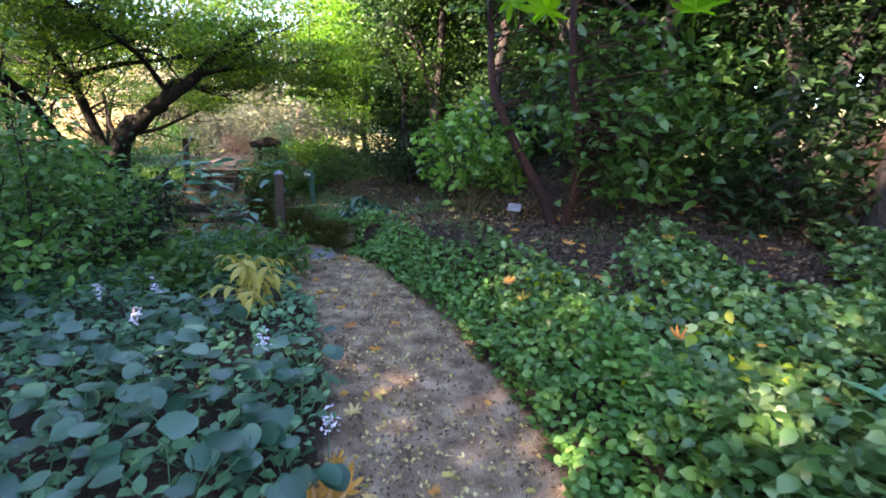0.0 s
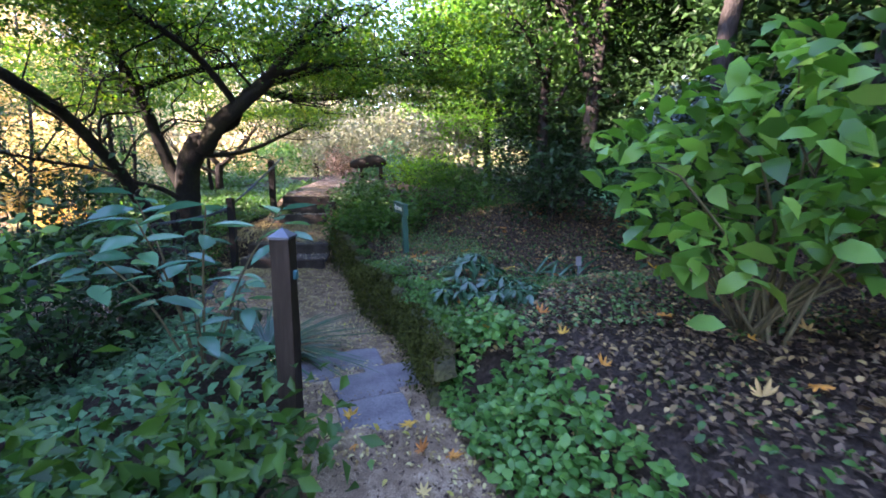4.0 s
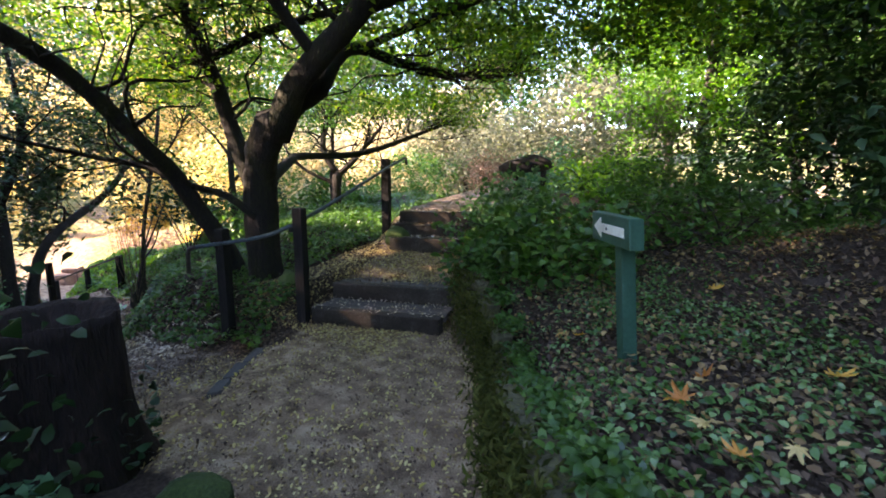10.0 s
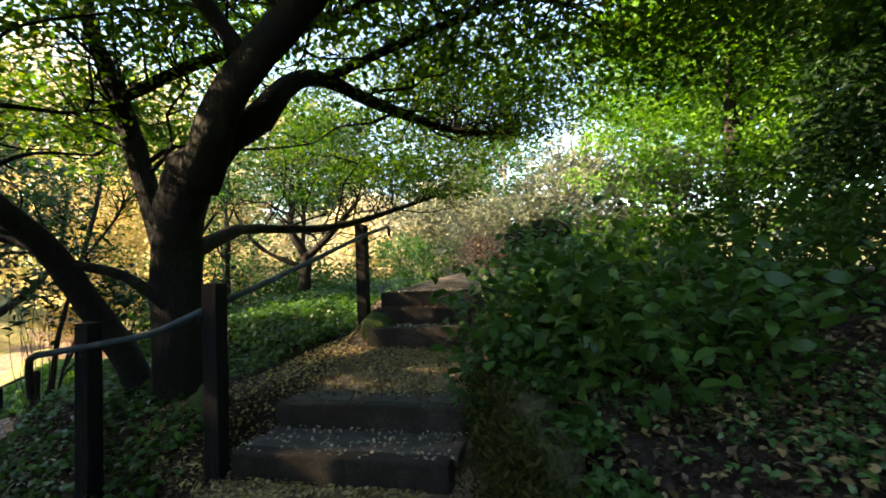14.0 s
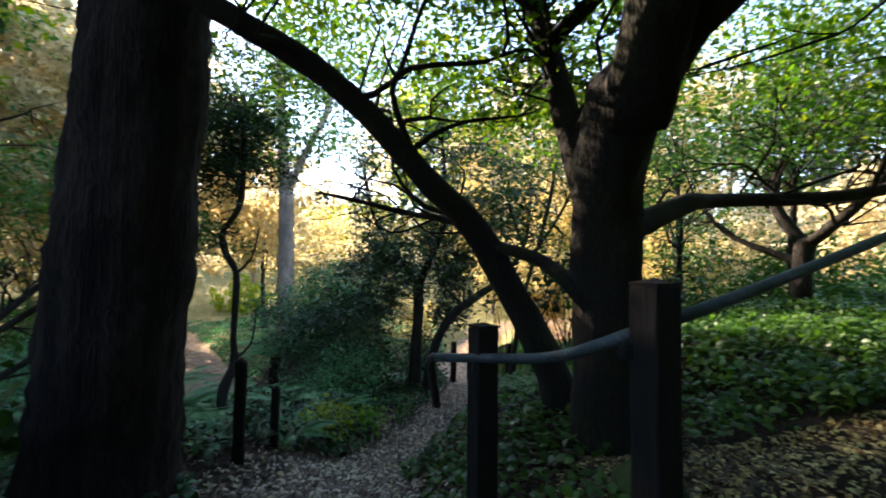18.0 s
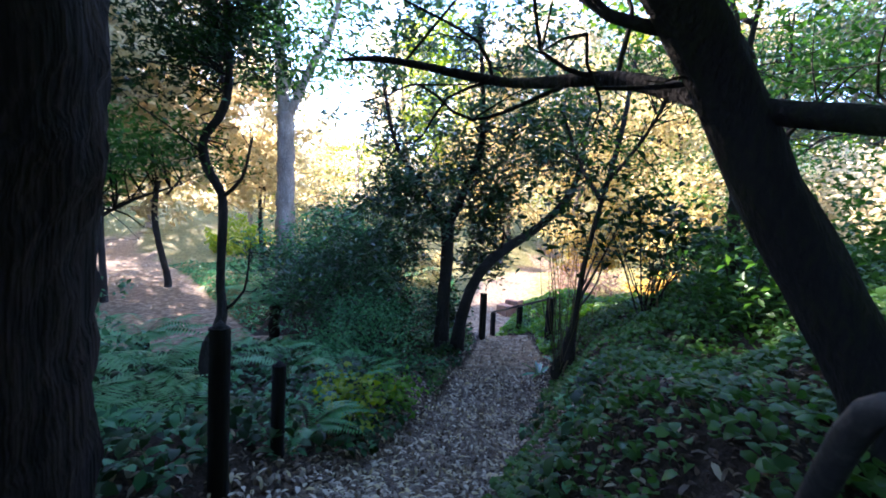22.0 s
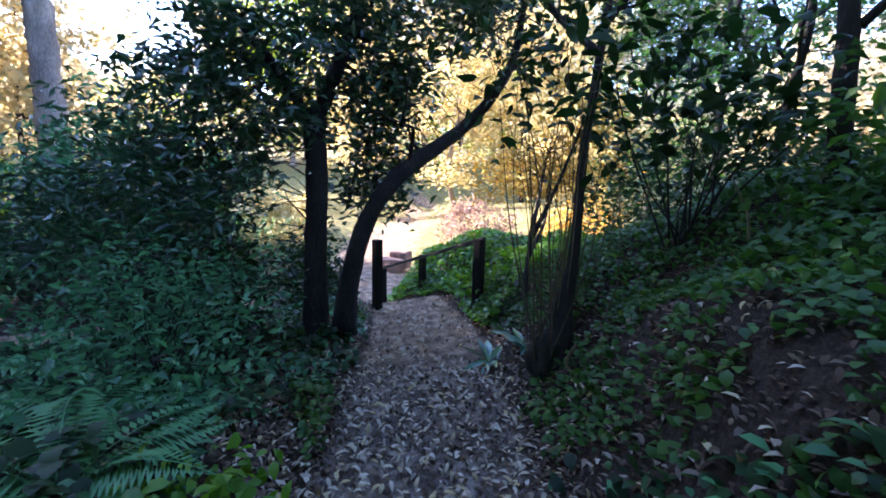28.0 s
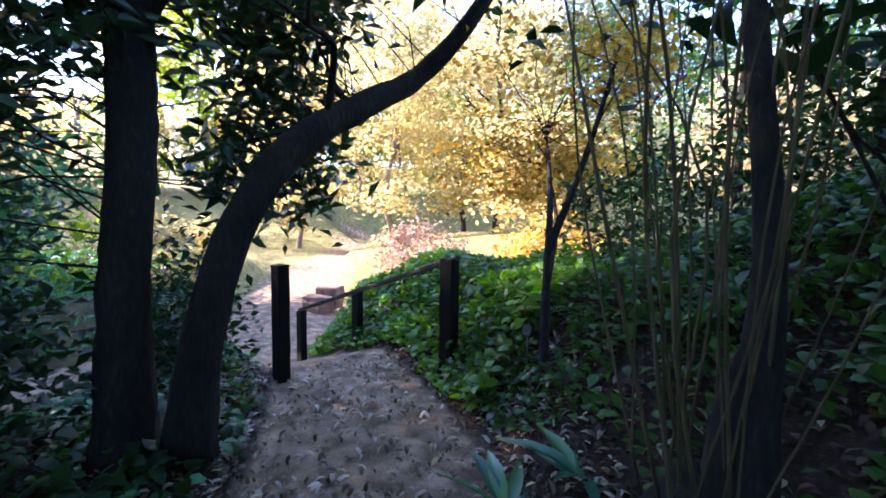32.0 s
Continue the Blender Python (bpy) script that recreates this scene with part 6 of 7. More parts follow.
HEART = [flat_leaf("leaf", [(0, 0), (-0.01, 0.028), (-0.006, 0.046), (0.018, 0.06), (0.05, 0.064), (0.08, 0.056), (0.104, 0.034), (0.117, 0.012), (0.12, 0)], L_HEART, c, b, 0.1) for c, b in ((0.18, 1.2), (0.05, 2.2), (0.3, 0.6))]
LANCE = [flat_leaf("leaf", [(0, 0), (0.03, 0.018), (0.08, 0.042), (0.13, 0.045), (0.18, 0.03), (0.215, 0.01), (0.23, 0)], L_BIG, c, b, 0.2) for c, b in ((0.25, 1.2), (0.1, 2.0), (0.35, 0.4))]
YELLOW = [flat_leaf("leaf", [(0, 0), (0.02, 0.015), (0.05, 0.026), (0.085, 0.022), (0.12, 0.006), (0.13, 0)], L_YELLOW, 0.2, b, 0.2) for b in (3.0, 6.0)]
FINGER = [flat_leaf("leaflet", [(0, 0), (0.03, 0.012), (0.08, 0.025), (0.125, 0.024), (0.16, 0.011), (0.18, 0)], L_STRAP, 0.2, b, 0.2) for b in (1.5, 4.0)]
BLADE = [flat_leaf("leaf", [(0, 0.012), (0.12, 0.022), (0.28, 0.026), (0.42, 0.016), (0.52, 0)], L_STRAP, 0.3, b, 0.2) for b in (0.7, 1.4)]
GINGER = [flat_leaf("leaf", [(0, 0), (0.05, 0.02), (0.15, 0.04), (0.25, 0.038), (0.34, 0.015), (0.38, 0)], L_BIG, 0.2, b, 0.2) for b in (0.8, 1.6)]


def aim(origin, direction, roll=0.0):
    """The pose of a leaf whose +y runs along the direction, its face up."""
    d = Vector(direction).normalized()
    side_ = d.cross(Vector((0, 0, 1)))
    if side_.length < 1e-3:
        side_ = Vector((1, 0, 0))
    side_.normalize()
    n = side_.cross(d)
    m = Matrix((side_, d, n)).transposed().to_4x4()
    return Matrix.Translation(origin) @ m @ Matrix.Rotation(roll, 4, "Y")


def leaf_bed():
    g = np.random.default_rng(401)
    spots = scatter(400, -4.2, -0.45, 0.5, 3.5, lambda x, y, t: (t < 0.25), g)
    kept = []
    for s in spots:
        if all(np.hypot(*(s - k)[:2]) > 0.3 for k in kept):
            kept.append(s)
    for x, y, z in kept[:46]:
        c = thing("heartleaf_plant", "low plant with round blue-green heart-shaped leaves", "plant", "leaf bed plants", (x, y, z))
        for k in range(int(g.integers(11, 16))):
            a = g.uniform(0, 2 * math.pi)
            r, h = 0.06 + 0.2 * g.random() ** 0.7, g.uniform(0.12, 0.27)
            p = Vector((r * math.cos(a), r * math.sin(a), h))
            a2 = a + g.normal() * 0.7
            ob = part("leaf", HEART[int(g.integers(3))], c)
            s = g.uniform(0.55, 1.05)
            ob.matrix_basis = aim(p, (math.cos(a2), math.sin(a2), g.uniform(-0.35, 0.15)), g.normal() * 0.2) @ Matrix.Diagonal((s, s, s, 1))
            limb("stalk", [(p.x * 0.15, p.y * 0.15, -0.02, 0.003), (p.x * 0.6, p.y * 0.6, h * 0.6, 0.0025), (p.x, p.y, h - 0.002, 0.002)], L_TEAL, c, 4, 0, 0.12)
    for i, (x, y, z) in enumerate(kept[4:22]):
        if i % 2:
            continue
        f = thing("white_flower", "small spike of white starry flowers above the leaves", "flower", "white flowers", (x + 0.12, y + 0.1, z))
        limb("stalk", [(0, 0, -0.02, 0.003), (0.01, 0, 0.16, 0.003), (0.01, 0.01, 0.3, 0.002)], L_TEAL, f, 4, 0, 0.12)
        c = np.array([0.01, 0.01, 0.3]) + g.normal(size=(26, 3)) * (0.018, 0.018, 0.035)
        leaves("blossom", c, 0.03, PETAL, f, "white petals", shape="diamond", aspect=0.45, up=0.3, g=g)


leaf_bed()


def arching_plant(name, label, x, y, stems, per, reach, height, leafset, seed, scale=1.0, mat=None, group="", bare=0.25):
    """Arching stems set with paired leaves."""
    g = np.random.default_rng(seed)
    z = high(x, y) - 0.02
    t = thing(name, label, "plant", group, (x, y, z))
    for s in range(stems):
        a = g.uniform(0, 2 * math.pi)
        L, H = reach * g.uniform(0.6, 1.1), height * g.uniform(0.75, 1.1)
        pts = [(0.02 * math.cos(a), 0.02 * math.sin(a), 0, 0.005), (L * 0.25 * math.cos(a), L * 0.25 * math.sin(a), H * 0.6, 0.005), (L * 0.65 * math.cos(a), L * 0.65 * math.sin(a), H, 0.004), (L * math.cos(a), L * math.sin(a), H * 0.92, 0.002)]
        limb("stem", pts, mat or L_YELLOW, t, 5, 0, 0.08)
        line = smooth_line(pts, 0.02)
        for k in range(per):
            u = bare + (1 - bare) * k / max(1, per - 1)
            p = line[min(len(line) - 1, int(u * (len(line) - 1)))]
            b = a + (0.9 if k % 2 else -0.9) * (1 - 0.6 * (k == per - 1)) + g.normal() * 0.2
            ob = part("leaf", leafset[int(g.integers(len(leafset)))], t)
            sc = scale * g.uniform(0.75, 1.15)
            ob.matrix_basis = aim(p[:3], (math.cos(b), math.sin(b), g.uniform(-0.7, 0.1)), g.normal() * 0.3) @ Matrix.Diagonal((sc, sc, sc, 1))
    return t


for i, (x, y, h) in enumerate(((-1.55, 3.62, 0.42), (-1.75, 3.9, 0.36), (-1.45, 3.4, 0.3))):
    arching_plant("yellow_perennial", "fading perennial with drooping yellow leaves beside the path", x, y, 4, 9, 0.34, h, YELLOW, 420 + i, 1.0, group="yellow perennials")


def whorl_bush(name, label, x, y, tops, leafset, seed, n=9, scale=1.0):
    """Stems that each end in a whorl of large leaves."""
    g = np.random.default_rng(seed)
    z = high(x, y) - 0.02
    t = thing(name, label, "shrub", "", (x, y, z))
    for tx, ty, tz in tops:
        p = np.array([tx - x, ty - y, tz - z])
        limb("stem", [(p[0] * 0.1, p[1] * 0.1, 0, 0.008), (p[0] * 0.5, p[1] * 0.5, p[2] * 0.6, 0.007), (*p, 0.004)], CANE, t, 6, 0.05, 0.1)
        a0 = g.uniform(0, 6)
        for k in range(n):
            a = a0 + k * 2.4
            lift = 0.35 - 0.06 * k
            at = p - np.array([0, 0, 0.028 * (n - 1 - k) * 0 + 0.03 * k])
            ob = part("leaf", leafset[int(g.integers(len(leafset)))], t)
            sc = scale * g.uniform(0.75, 1.2)
            ob.matrix_basis = aim(at, (math.cos(a), math.sin(a), lift + g.normal() * 0.12), g.normal() * 0.25) @ Matrix.Diagonal((sc, sc, sc, 1))
    return t


whorl_bush("hydrangea", "hydrangea with long blue-green leaves crowding the bollard", -2.75, 5.75, [(-2.3, 6.0, 1.08), (-2.62, 5.75, 1.12), (-2.6, 5.35, 0.86), (-2.85, 5.5, 1.05), (-2.5, 5.5, 0.55), (-2.95, 5.9, 0.8), (-2.55, 5.95, 0.62), (-3.1, 5.4, 0.9), (-2.45, 5.7, 0.35), (-3.2, 5.8, 1.15)], LANCE, 431, 8, 0.95)
whorl_bush("big_leaf_sprout", "young shrub with a few pale blue-green leaves beside the stump", -3.35, 6.75, [(-3.25, 6.75, 0.42), (-3.4, 6.6, 0.22), (-3.45, 6.85, 0.32), (-3.3, 6.6, 0.02)], LANCE, 432, 6, 0.9)


whorl_bush("big_leaf_plant", "low plant with broad pale blue-green leaves in the raised bed", 2.0, 1.75, [(1.95, 1.75, 0.5), (2.15, 1.9, 0.55), (2.2, 1.6, 0.5), (2.4, 1.85, 0.58)], GINGER, 433, 6, 0.62)


def hellebore(x, y, seed, n=9, tall=0.4, wide=0.3, scale=1.0):
    """Bare upright stems, each ending in a drooping whorl of broad leaflets."""
    g = np.random.default_rng(seed)
    z = high(x, y) - 0.02
    t = thing("hellebore", "hellebore with glossy fingered blue-green leaves", "plant", "hellebores", (x, y, z))
    for s in range(n):
        a = s * 2.4 + g.normal() * 0.3
        r, h = wide * math.sqrt((s + 0.5) / n), tall * g.uniform(0.75, 1.05) * (1.05 - 0.35 * s / n)
        p = np.array([r * math.cos(a), r * math.sin(a), h])
        limb("stalk", [(p[0] * 0.12, p[1] * 0.12, 0, 0.006), (p[0] * 0.5, p[1] * 0.5, h * 0.6, 0.005), (*p, 0.004)], L_FERN, t, 5, 0, 0.1)
        for k in range(6):
            b = a + (k - 2.5) * 0.95 + g.normal() * 0.15
            ob = part("leaflet", FINGER[k % 2], t)
            sc = scale * g.uniform(0.8, 1.15)
            ob.matrix_basis = aim(p, (math.cos(b), math.sin(b), g.uniform(-0.45, 0.3)), g.normal() * 0.25) @ Matrix.Diagonal((sc * 1.15, sc, sc, 1))


hellebore(-1.45, 7.72, 441, 14, 0.42, 0.24, 0.82)
hellebore(-1.42, 7.2, 442, 10, 0.26, 0.2, 0.76)
hellebore(-1.05, 7.3, 443, 8, 0.22, 0.22, 0.74)
hellebore(-0.95, 7.0, 444, 8, 0.19, 0.2, 0.7)
shrub("low_green_plant", "low pale green small-leaved plant on the wall edge", L_EDGE, (-1.8, 7.35, 0.16), (0.2, 0.26, 0.13), 46, 14, 0.035, "oval", 0.7, 0.6, 0.05, 445, 8, 0.004)


def strap_plant(x, y, seed, n=16, scale=1.0, label="clump of arching blue-green strap leaves"):
    g = np.random.default_rng(seed)
    z = high(x, y) - 0.02
    t = thing("strap_leaf_plant", label, "plant", "strap-leaved plants", (x, y, z))
    for k in range(n):
        a = g.uniform(0, 6.28)
        ob = part("leaf", BLADE[k % 2], t)
        sc = scale * g.uniform(0.7, 1.15)
        ob.matrix_basis = aim((0.04 * math.cos(a), 0.04 * math.sin(a), 0), (math.cos(a), math.sin(a), g.uniform(0.5, 1.6)), g.normal() * 0.3) @ Matrix.Diagonal((sc, sc, sc, 1))


for i, (x, y) in enumerate(((-0.75, 8.35), (-0.5, 8.6), (0.1, 9.3), (-0.95, 8.7))):
    strap_plant(x, y, 450 + i, 13, 0.72)


SEDGE = [flat_leaf("blade", [(0, 0.005), (0.1, 0.007), (0.24, 0.0065), (0.36, 0.0045), (0.45, 0)], L_STRAP, 0.3, b, 0.3) for b in (1.8, 3.0, 4.4)]


def tuft(label, x, y, n, scale, seed):
    """A tuft of arching grassy blades."""
    g = np.random.default_rng(seed)
    t = thing("liriope", label, "plant", "grassy tufts", (x, y, high(x, y) - 0.01))
    for k in range(n):
        a, r = g.uniform(0, 6.28), 0.1 * math.sqrt(g.random())
        ob = part("blade", SEDGE[k % 3], t)
        sc = scale * g.uniform(0.65, 1.15)
        ob.matrix_basis = aim((r * math.cos(a), r * math.sin(a), 0), (math.cos(a), math.sin(a), g.uniform(0.7, 3.2)), g.normal() * 0.3) @ Matrix.Diagonal((sc * 1.3, sc, sc, 1))


tuft("dark green grassy tuft at the path edge", -2.92, 6.6, 300, 1.0, 461)
tuft("small grassy tuft beside the boulder", -3.6, 7.25, 90, 0.62, 462)


def frond_arrays(length, g, a, rise, o):
    """One fern frond: an arching rib with paired pinnae."""
    n = 22
    u = np.linspace(0.08, 1, n)
    d = np.array([math.cos(a), math.sin(a), 0])
    w = np.array([-math.sin(a), math.cos(a), 0])
    rib = d * (length * u ** 1.15)[:, None]
    rib[:, 2] += length * rise * (1.5 * u - 1.25 * u ** 2)
    V, F = [], []
    for i in range(n):
        q = w * 0.003
        V += [rib[i] - q, rib[i] + q]
    for i in range(n - 1):
        F += [(2 * i, 2 * i + 1, 2 * i + 3), (2 * i, 2 * i + 3, 2 * i + 2)]
    o = 2 * n
    for i in range(n):
        L = length * 0.24 * math.sin(math.pi * min(1, u[i] * 0.9 + 0.12)) + 0.008
        for s in (-1, 1):
            tip = rib[i] + w * s * L + d * L * 0.35 + [0, 0, -0.25 * L]
            mid = (rib[i] + tip) / 2
            k = d * length * 0.021
            V += [mid - k, tip, mid + k]
            root = 2 * i + (s > 0)
            F += [(root, o, o + 1), (root, o + 1, o + 2)]
            o += 3
    return V, F, o


def fern(x, y, seed, length=0.6, n=13, mat=L_FROND, rise=0.62, lift=0.0):
    g = np.random.default_rng(seed)
    z = high(x, y) + lift
    t = thing("fern", "lush fern with arching feathery fronds", "fern", "ferns", (x, y, z if not lift else high(x, y)))
    if lift:
        limb("trunk", [(0, 0, -0.05, 0.12), (0.02, 0, lift * 0.5, 0.1), (0, 0.02, lift, 0.11)], BARK, t, 10, 0.4, 0.06, seed, "dark fibrous fern trunk")
    for k in range(n):
        V, F, _ = frond_arrays(length * g.uniform(0.75, 1.15), g, k * 6.28 / n + g.normal() * 0.2, rise * g.uniform(0.7, 1.3), 0)
        V = np.array(V) + [0, 0, lift]
        part("frond", mesh_from("frond", V, F, mat), t)


for i, (x, y, L, lift) in enumerate(((-14.5, 4.5, 1.0, 0.55), (-13.2, 5.5, 0.8, 0.0), (-12.2, 5.2, 0.8, 0.0), (-12.9, 6.4, 0.75, 0.0), (-10.6, 5.9, 0.7, 0.0), (-11.4, 5.1, 0.75, 0.0), (-9.8, 6.5, 0.6, 0.0), (-10.4, 7.1, 0.55, 0.0), (-12.4, 7.4, 0.6, 0.0), (-13.9, 6.8, 0.7, 0.0), (-15.4, 5.6, 0.8, 0.0), (-9.0, 5.6, 0.7, 0.0), (-11.0, 6.5, 0.65, 0.0), (-12.0, 6.0, 0.75, 0.0), (-13.6, 5.9, 0.8, 0.0), (-10.0, 5.2, 0.75, 0.0),
                                    (-16.4, 3.2, 0.9, 0.4), (-17.8, 7.0, 1.1, 1.6), (-16.2, 6.2, 1.0, 1.2), (-9.2, 2.9, 0.9, 0.3), (-11.9, 8.3, 0.5, 0.0), (-13.1, 8.0, 0.5, 0.0), (-10.2, 8.1, 0.42, 0.0))):
    fern(x, y, 470 + i, L * 1.18, 14 if L > 0.6 else 11, lift=lift)
shrub("low_lime_plant", "low yellow-green leafy plant at the path edge", L_LIME, (-11.0, 8.35, -1.42), (0.42, 0.3, 0.22), 40, 9, 0.075, "oval", 0.6, 0.7, 0.08, 491, 8, 0.006)
shrub("low_lime_plant", "low fresh green leafy plant at the path edge", L_BRIGHT, (-11.7, 8.75, -1.65), (0.35, 0.25, 0.16), 36, 9, 0.075, "oval", 0.6, 0.7, 0.08, 492, 8, 0.006)
for i, (x, y) in enumerate(((-13.75, 11.05), (-13.55, 11.3))):
    g = np.random.default_rng(500 + i)
    z = high(x, y) - 0.02
    t = thing("broad_strap_plant", "low plant with broad pale green strap leaves", "plant", "broad strap plants", (x, y, z))
    for k in range(11):
        a = g.uniform(0, 6.28)
        ob = part("leaf", GINGER[k % 2], t)
        sc = g.uniform(0.7, 1.05)
        ob.matrix_basis = aim((0, 0, 0.02 + 0.03 * g.random()), (math.cos(a), math.sin(a), g.uniform(0.25, 0.9)), g.normal() * 0.3) @ Matrix.Diagonal((sc, sc, sc, 1))


def cane_thicket():
    g = np.random.default_rng(511)
    x0, y0 = -12.95, 11.15
    z = high(x0, y0)
    t = thing("cane_thicket", "thicket of slender upright brown canes round a mossy stool", "shrub", at=(x0, y0, z - 0.05))
    tops = []
    for k in range(25):
        a = g.uniform(0, 6.28)
        r = g.uniform(0.03, 0.2)
        b = np.array([r * math.cos(a), r * math.sin(a), 0.15])
        out = g.uniform(0.1, 0.75)
        h = g.uniform(1.9, 3.4)
        e = np.array([out * math.cos(a), out * math.sin(a), h])
        m = (b + e) / 2 + g.normal(size=3) * 0.11 - np.array([0.12 * out * math.cos(a), 0.12 * out * math.sin(a), 0])
        q = g.uniform(0.0035, 0.0072)
        limb("cane", [(*b, q), (*m, q * 0.85), (*e, q * 0.45)], CANE, t, 6, 0.05, 0.25, k)
        tops.append(e)
    bm = rocky((0.17, 0.16, 0.22), 4.4)
    bmesh.ops.translate(bm, vec=(0, 0, 0.14), verts=bm.verts)
    part("stool", bm, t, "dark knotted stool", BARK_MOSS)
    c = np.repeat(np.array(tops), 18, axis=0) + g.normal(size=(len(tops) * 18, 3)) * (0.26, 0.26, 0.26) + [0.05, 0.05, 0.1]
    leaves("foliage", c, 0.14, L_DARK, t, shape="oval", aspect=0.4, up=0.6, g=g)
    limb("pale_branch", [(0.5, 0.35, 0.1, 0.014), (0.62, 0.4, 0.5, 0.013), (0.95, 0.7, 0.9, 0.012), (0.95, 0.8, 1.3, 0.009), (0.8, 0.8, 1.6, 0.006)], CANE, t, 7, 0.05, 0.08, 3, "pale crooked dead branch")
    limb("pale_branch", [(0.45, -0.1, 0.42, 0.012), (0.38, -0.12, 0.25, 0.012), (0.55, -0.05, 0.18, 0.012), (0.8, 0.1, 0.22, 0.01)], CANE, t, 7, 0.05, 0.05, 4, "pale crooked dead branch")


cane_thicket()
shrub("broadleaf_shrub", "dark evergreen shrub with broad drooping leaves above the canes", L_DARK, (-12.7, 12.25, 0.35), (0.95, 0.6, 0.55), 48, 9, 0.16, "oval", 0.42, 0.5, 0.14, 515, 16)
plant_label(-14.45, 11.75, -1.52, 0.055, 0.07, LABEL, "small pale plant label on a thin stake by the litter", 75, 30, 0.008)


# ---- stump, boulders, seats ----
def stump():
    x, y = -5.3, 7.75
    z = high(x, y) - 0.1
    t = thing("tree_stump", "blackened hollow tree stump with ivy at its foot", "stump", at=(x, y, z))
    n, rows = 44, 16
    H = 0.2 - z
    bm = bmesh.new()
    ring = []
    for j in range(rows + 1):
        u = j / rows
        r = 0.345 + 0.16 * (1 - u) ** 3
        row = []
        for i in range(n):
            a = i / n * 2 * math.pi
            k = 1 + 0.10 * noise.noise(Vector((math.cos(a) * 2.2, math.sin(a) * 2.2, u * 1.2))) + 0.06 * math.sin(a * 7 + u * 2) * (1 - 0.4 * u) + 0.05 * noise.noise(Vector((math.cos(a) * 9, math.sin(a) * 9, u * 5)))
            top = H * u + (0.05 * noise.noise(Vector((math.cos(a) * 3, math.sin(a) * 3, 7))) if j == rows else 0)
            row.append(bm.verts.new((r * k * math.cos(a), r * k * math.sin(a), top)))
        ring.append(row)
    inner = [bm.verts.new((v.co.x * 0.78, v.co.y * 0.78, v.co.z - 0.015)) for v in ring[-1]]
    pit = [bm.verts.new((v.co.x * 0.6, v.co.y * 0.6, v.co.z - 0.22)) for v in ring[-1]]
    ring += [inner, pit]
    for a, b in zip(ring[:-1], ring[1:]):
        for i in range(n):
            bm.faces.new((a[i], a[(i + 1) % n], b[(i + 1) % n], b[i])).smooth = True
    bm.faces.new(pit)
    part("wood", bm, t, "", STUMP)
    g = np.random.default_rng(521)
    a = g.uniform(0, 6.28, 170)
    u = g.random(170) ** 1.6 * 0.55
    c = np.stack([0.47 * np.cos(a), 0.47 * np.sin(a), 0.1 + u], 1)
    leaves("ivy", c, 0.06, L_GLOSS, t, "small dark ivy leaves", shape="oval", aspect=0.8, up=0.2, g=g)


stump()
for i, (x, y, r, lab) in enumerate(((-4.26, 7.93, (0.2, 0.17, 0.12), "low mossy boulder at the gravel edge"), (-1.83, 8.1, (0.13, 0.11, 0.09), "mossy boulder among the bed plants"), (-4.05, 7.5, (0.14, 0.12, 0.08), "small mossy stone at the gravel edge"), (-6.6, 12.2, (0.2, 0.18, 0.16), "mossy stone at the foot of the upper steps"), (-6.75, 10.4, (0.16, 0.14, 0.12), "mossy stone beside the stout post"))):
    bm = rocky(r, 2.7 * i + 1, detail=3)
    me = bpy.data.meshes.new("boulder")
    bm.to_mesh(me)
    bm.free()
    me.materials.append(MOSSY)
    ob = new("boulder", me)
    ob.location = (x, y, high(x, y) + r[2] * 0.35)
    tagged(ob, lab, "boulder", "boulders")


def clearing_seat():
    x, y = -22.24, 12.43
    z = high(x, y)
    t = thing("stone_seat", "low seat of rough reddish stone blocks in the clearing", "seat", at=(x, y, z))
    for i, (dx, dy, sx, sy, sz, dz) in enumerate(((0, 0, 0.6, 0.42, 0.36, 0.16), (-0.62, 0.2, 0.5, 0.4, 0.28, 0.12), (-0.28, 0.35, 0.55, 0.4, 0.5, 0.24))):
        bm = box_bm(sx, sy, sz, 0.05)
        bmesh.ops.subdivide_edges(bm, edges=bm.edges[:], cuts=2, use_grid_fill=True)
        roughen(bm, 0.05, 3, i)
        ob = part("block", bm, t, "", RED_STONE)
        ob.matrix_basis = pose(dx, dy, dz, 0, 0, 20 + 12 * i)


clearing_seat()


def timber_table():
    x, y = -5.75, 14.85
    z = high(x, y)
    top = 1.2 - z
    t = thing("rustic_table", "dark rustic table of a split log on round legs", "table", at=(x, y, z))
    limb("tabletop", [(-0.5, -0.14, top - 0.16, 0.08), (-0.3, -0.1, top - 0.13, 0.13), (0.0, 0.0, top - 0.08, 0.15), (0.22, 0.06, top - 0.07, 0.14), (0.36, 0.1, top - 0.1, 0.08)], CEDAR, t, 10, 0.2, 0.08, 5)
    for dx in (-0.22, 0.26):
        limb("leg", [(dx, dx * 0.28, -0.05, 0.06), (dx, dx * 0.28, top - 0.08, 0.05)], CEDAR, t, 8, 0.1, 0.12, 6)


timber_table()


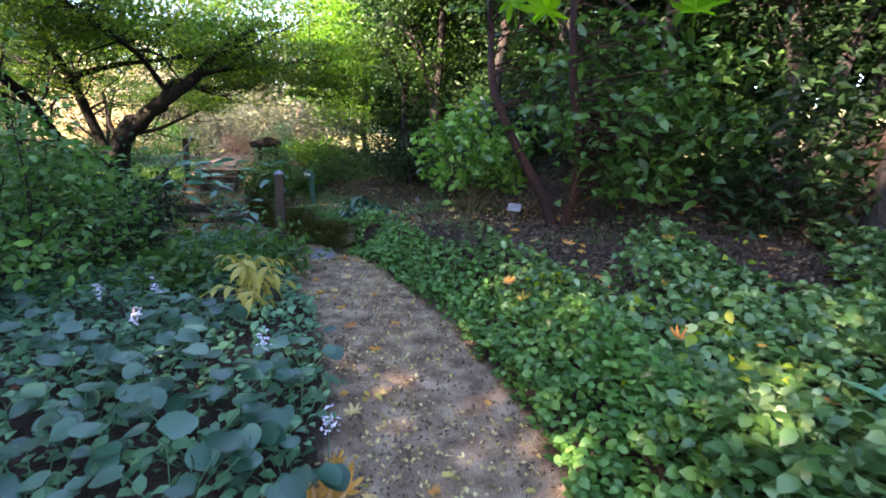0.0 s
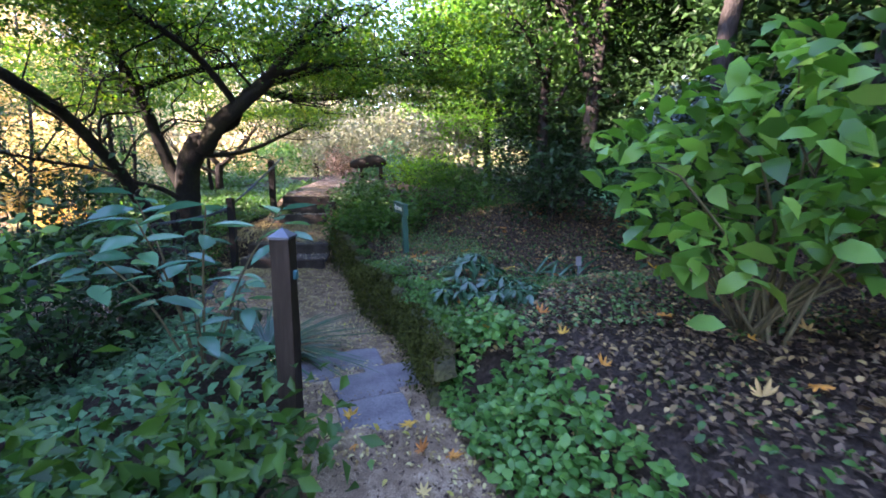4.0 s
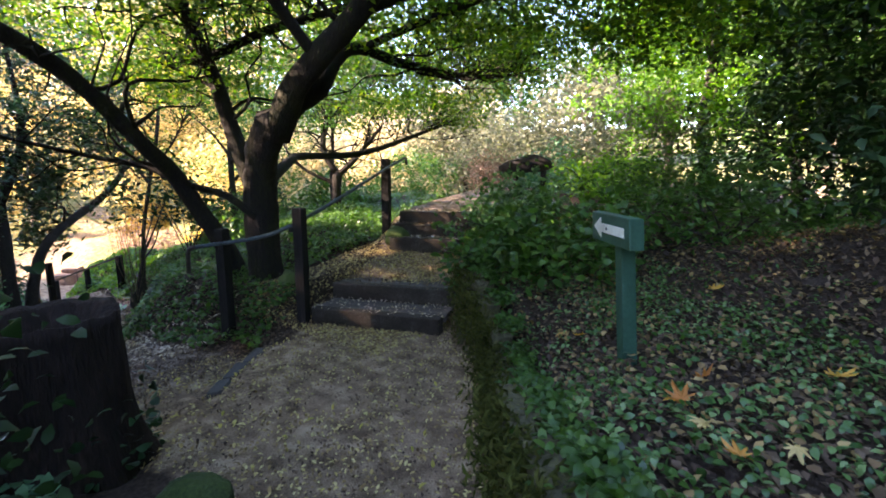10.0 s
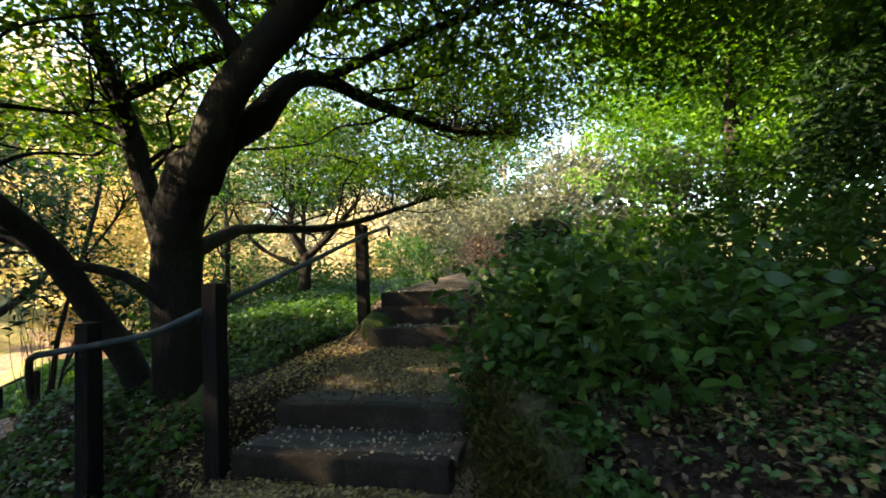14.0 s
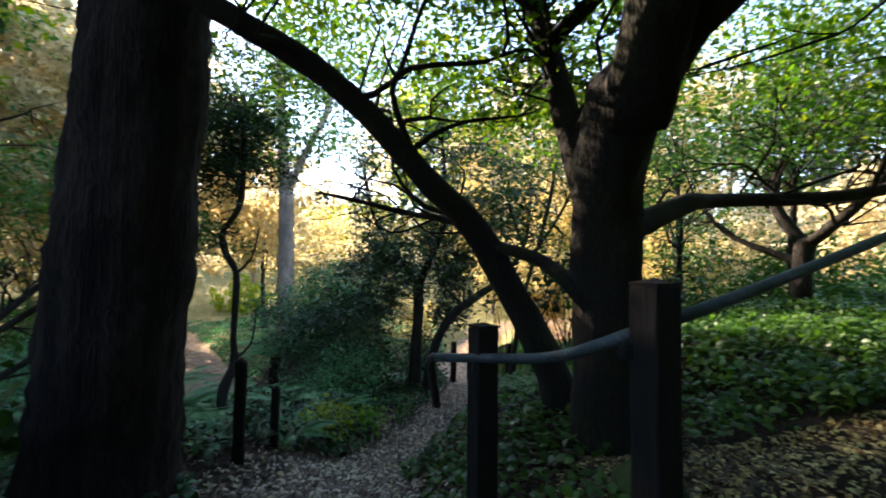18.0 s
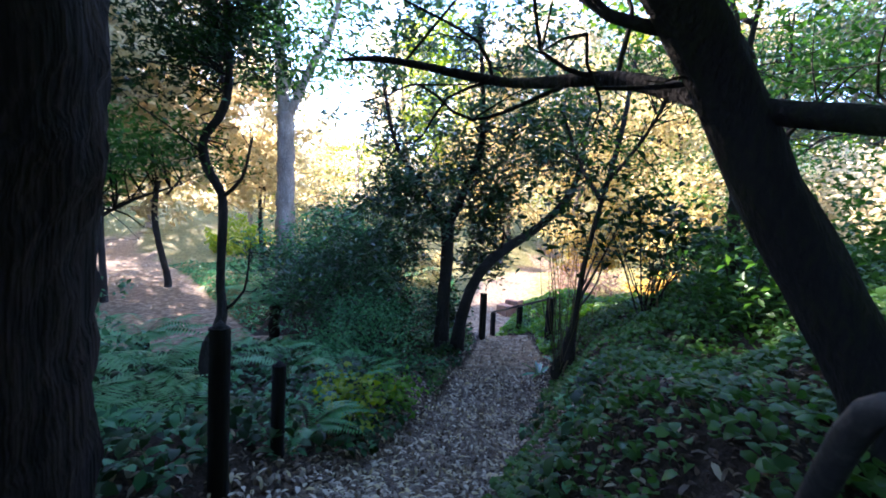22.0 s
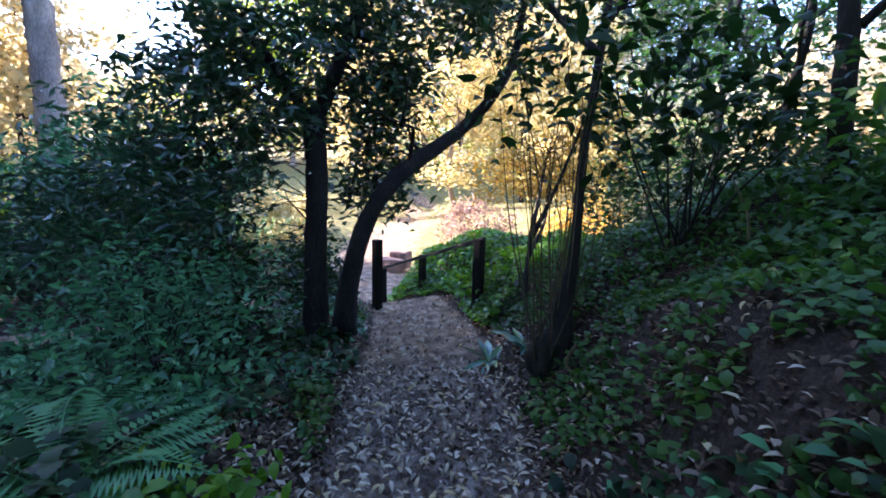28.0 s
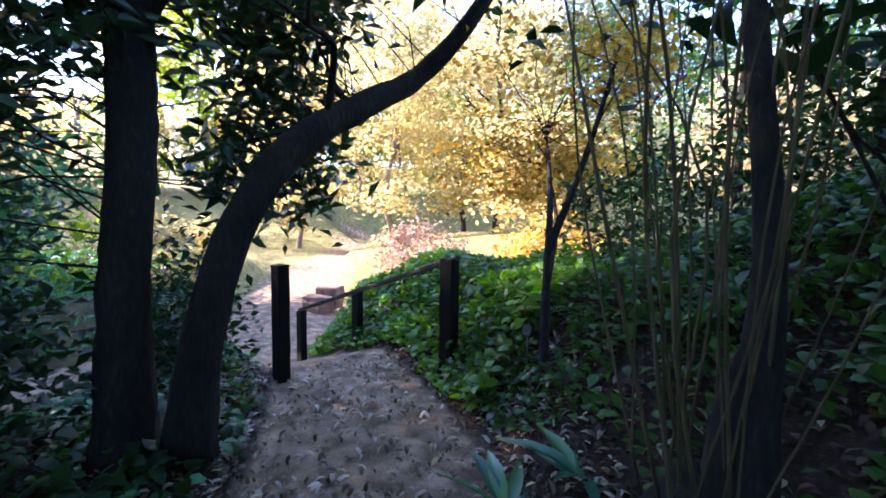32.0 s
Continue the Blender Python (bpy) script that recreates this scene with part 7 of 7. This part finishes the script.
# ---- fallen maple leaves and the overhanging spray ----
def star_mesh(name, mat, curl, seed, size=0.12):
    g = np.random.default_rng(seed)
    bm = bmesh.new()
    c = bm.verts.new((0, 0, 0))
    rim = []
    lobes = 7
    for k in range(lobes):
        a = math.radians(-135 + 270 * k / (lobes - 1)) + math.pi / 2
        L = size * (1.0 - 0.42 * abs(k - 3) / 3) * g.uniform(0.9, 1.1)
        for da, r in ((-0.3, 0.5), (-0.15, 0.78), (0, 1.0), (0.15, 0.78), (0.3, 0.5)):
            rr = L * r
            rim.append(bm.verts.new((rr * math.cos(a + da), rr * math.sin(a + da), curl * rr * rr / size + 0.006 * g.normal())))
    rim.append(bm.verts.new((0.004, -size * 0.12, 0)))
    for i in range(len(rim)):
        bm.faces.new((c, rim[i], rim[(i + 1) % len(rim)]))
    s0, s1 = bm.verts.new((0.002, -size * 0.6, -0.003)), bm.verts.new((-0.002, -size * 0.6, -0.003))
    bm.faces.new((c, s1, s0))
    me = bpy.data.meshes.new(name)
    bm.to_mesh(me)
    bm.free()
    me.materials.append(mat)
    return me


STARS = [star_mesh("maple_leaf", L_FALLEN, c, i) for i, c in enumerate((0.5, 0.9, 0.2, -0.4))]


def strew(n, x0, x1, y0, y1, keep, seed, lift, label):
    g = np.random.default_rng(seed)
    for x, y, z in scatter(n, x0, x1, y0, y1, keep, g):
        ob = new("maple_leaf", STARS[int(g.integers(4))])
        s = g.uniform(0.35, 0.7)
        ob.matrix_basis = pose(x, y, z + lift + 0.01, g.normal() * 9, g.normal() * 9, g.uniform(0, 360)) @ Matrix.Diagonal((s, s, s, 1))
        tagged(ob, label, "leaf", "fallen maple leaves")


strew(80, -1.8, 0.9, 0.8, 6, lambda x, y, t: t > 0.6, 531, 0.008, "fallen yellow maple leaf on the gravel path")
strew(80, 0.5, 4.5, 0.4, 4.4, lambda x, y, t: t < 0.2, 532, 0.14, "fallen orange maple leaf on the ground cover")
strew(16, -2.5, -1.2, 7.5, 9.1, litter_bed, 534, 0.05, "fallen orange maple leaf on the low ivy")
strew(110, -3.6, 3, 4.2, 10.8, litter_bed, 533, 0.045, "fallen tan maple leaf on the leaf litter")
for x, y in ((-0.48, 1.55), (-0.36, 1.62), (-0.42, 1.5)):
    ob = new("maple_leaf", STARS[0])
    ob.matrix_basis = pose(x, y, high(x, y) + 0.05, 10, -8, x * 900) @ Matrix.Diagonal((1.1, 1.1, 1.1, 1))
    tagged(ob, "large yellow maple leaf lying at the bed edge", "leaf", "fallen maple leaves")


def overhang():
    z = high(2.4, 0.1)
    t = thing("young_maple", "young maple whose low branch hangs over the path", "tree", at=(2.4, 0.1, z))
    o = np.array([2.4, 0.1, z, 0])
    limb("trunk", np.array([(2.4, 0.1, z - 0.05, 0.05), (2.35, 0.15, 1.4, 0.04), (2.2, 0.4, 2.3, 0.03)]) - o, BARK, t, 8, 0.1, 0.12)
    limb("limb", np.array([(2.2, 0.4, 2.25, 0.022), (1.6, 0.9, 2.4, 0.014), (0.95, 1.6, 2.15, 0.008), (0.3, 1.92, 2.08, 0.003)]) - o, BARK, t, 7, 0.05, 0.1)
    star = [star_mesh("leaf", L_STAR, c, 20 + i, 0.15) for i, c in enumerate((0.6, -0.3))]
    g = np.random.default_rng(541)
    for i, (x, y, zz) in enumerate(((0.84, 1.76, 1.99), (0.34, 1.9, 2.0), (0.22, 1.97, 2.04), (1.0, 1.4, 2.1), (1.3, 1.2, 2.2), (1.5, 1.0, 2.3), (0.95, 1.5, 2.2), (1.7, 0.9, 2.35), (1.2, 1.1, 2.3))):
        ob = part("leaf", star[i % 2], t)
        ob.matrix_basis = pose(x - 2.4, y - 0.1, zz - z, 55 + g.normal() * 15, g.normal() * 15, 180 + g.normal() * 40)


overhang()
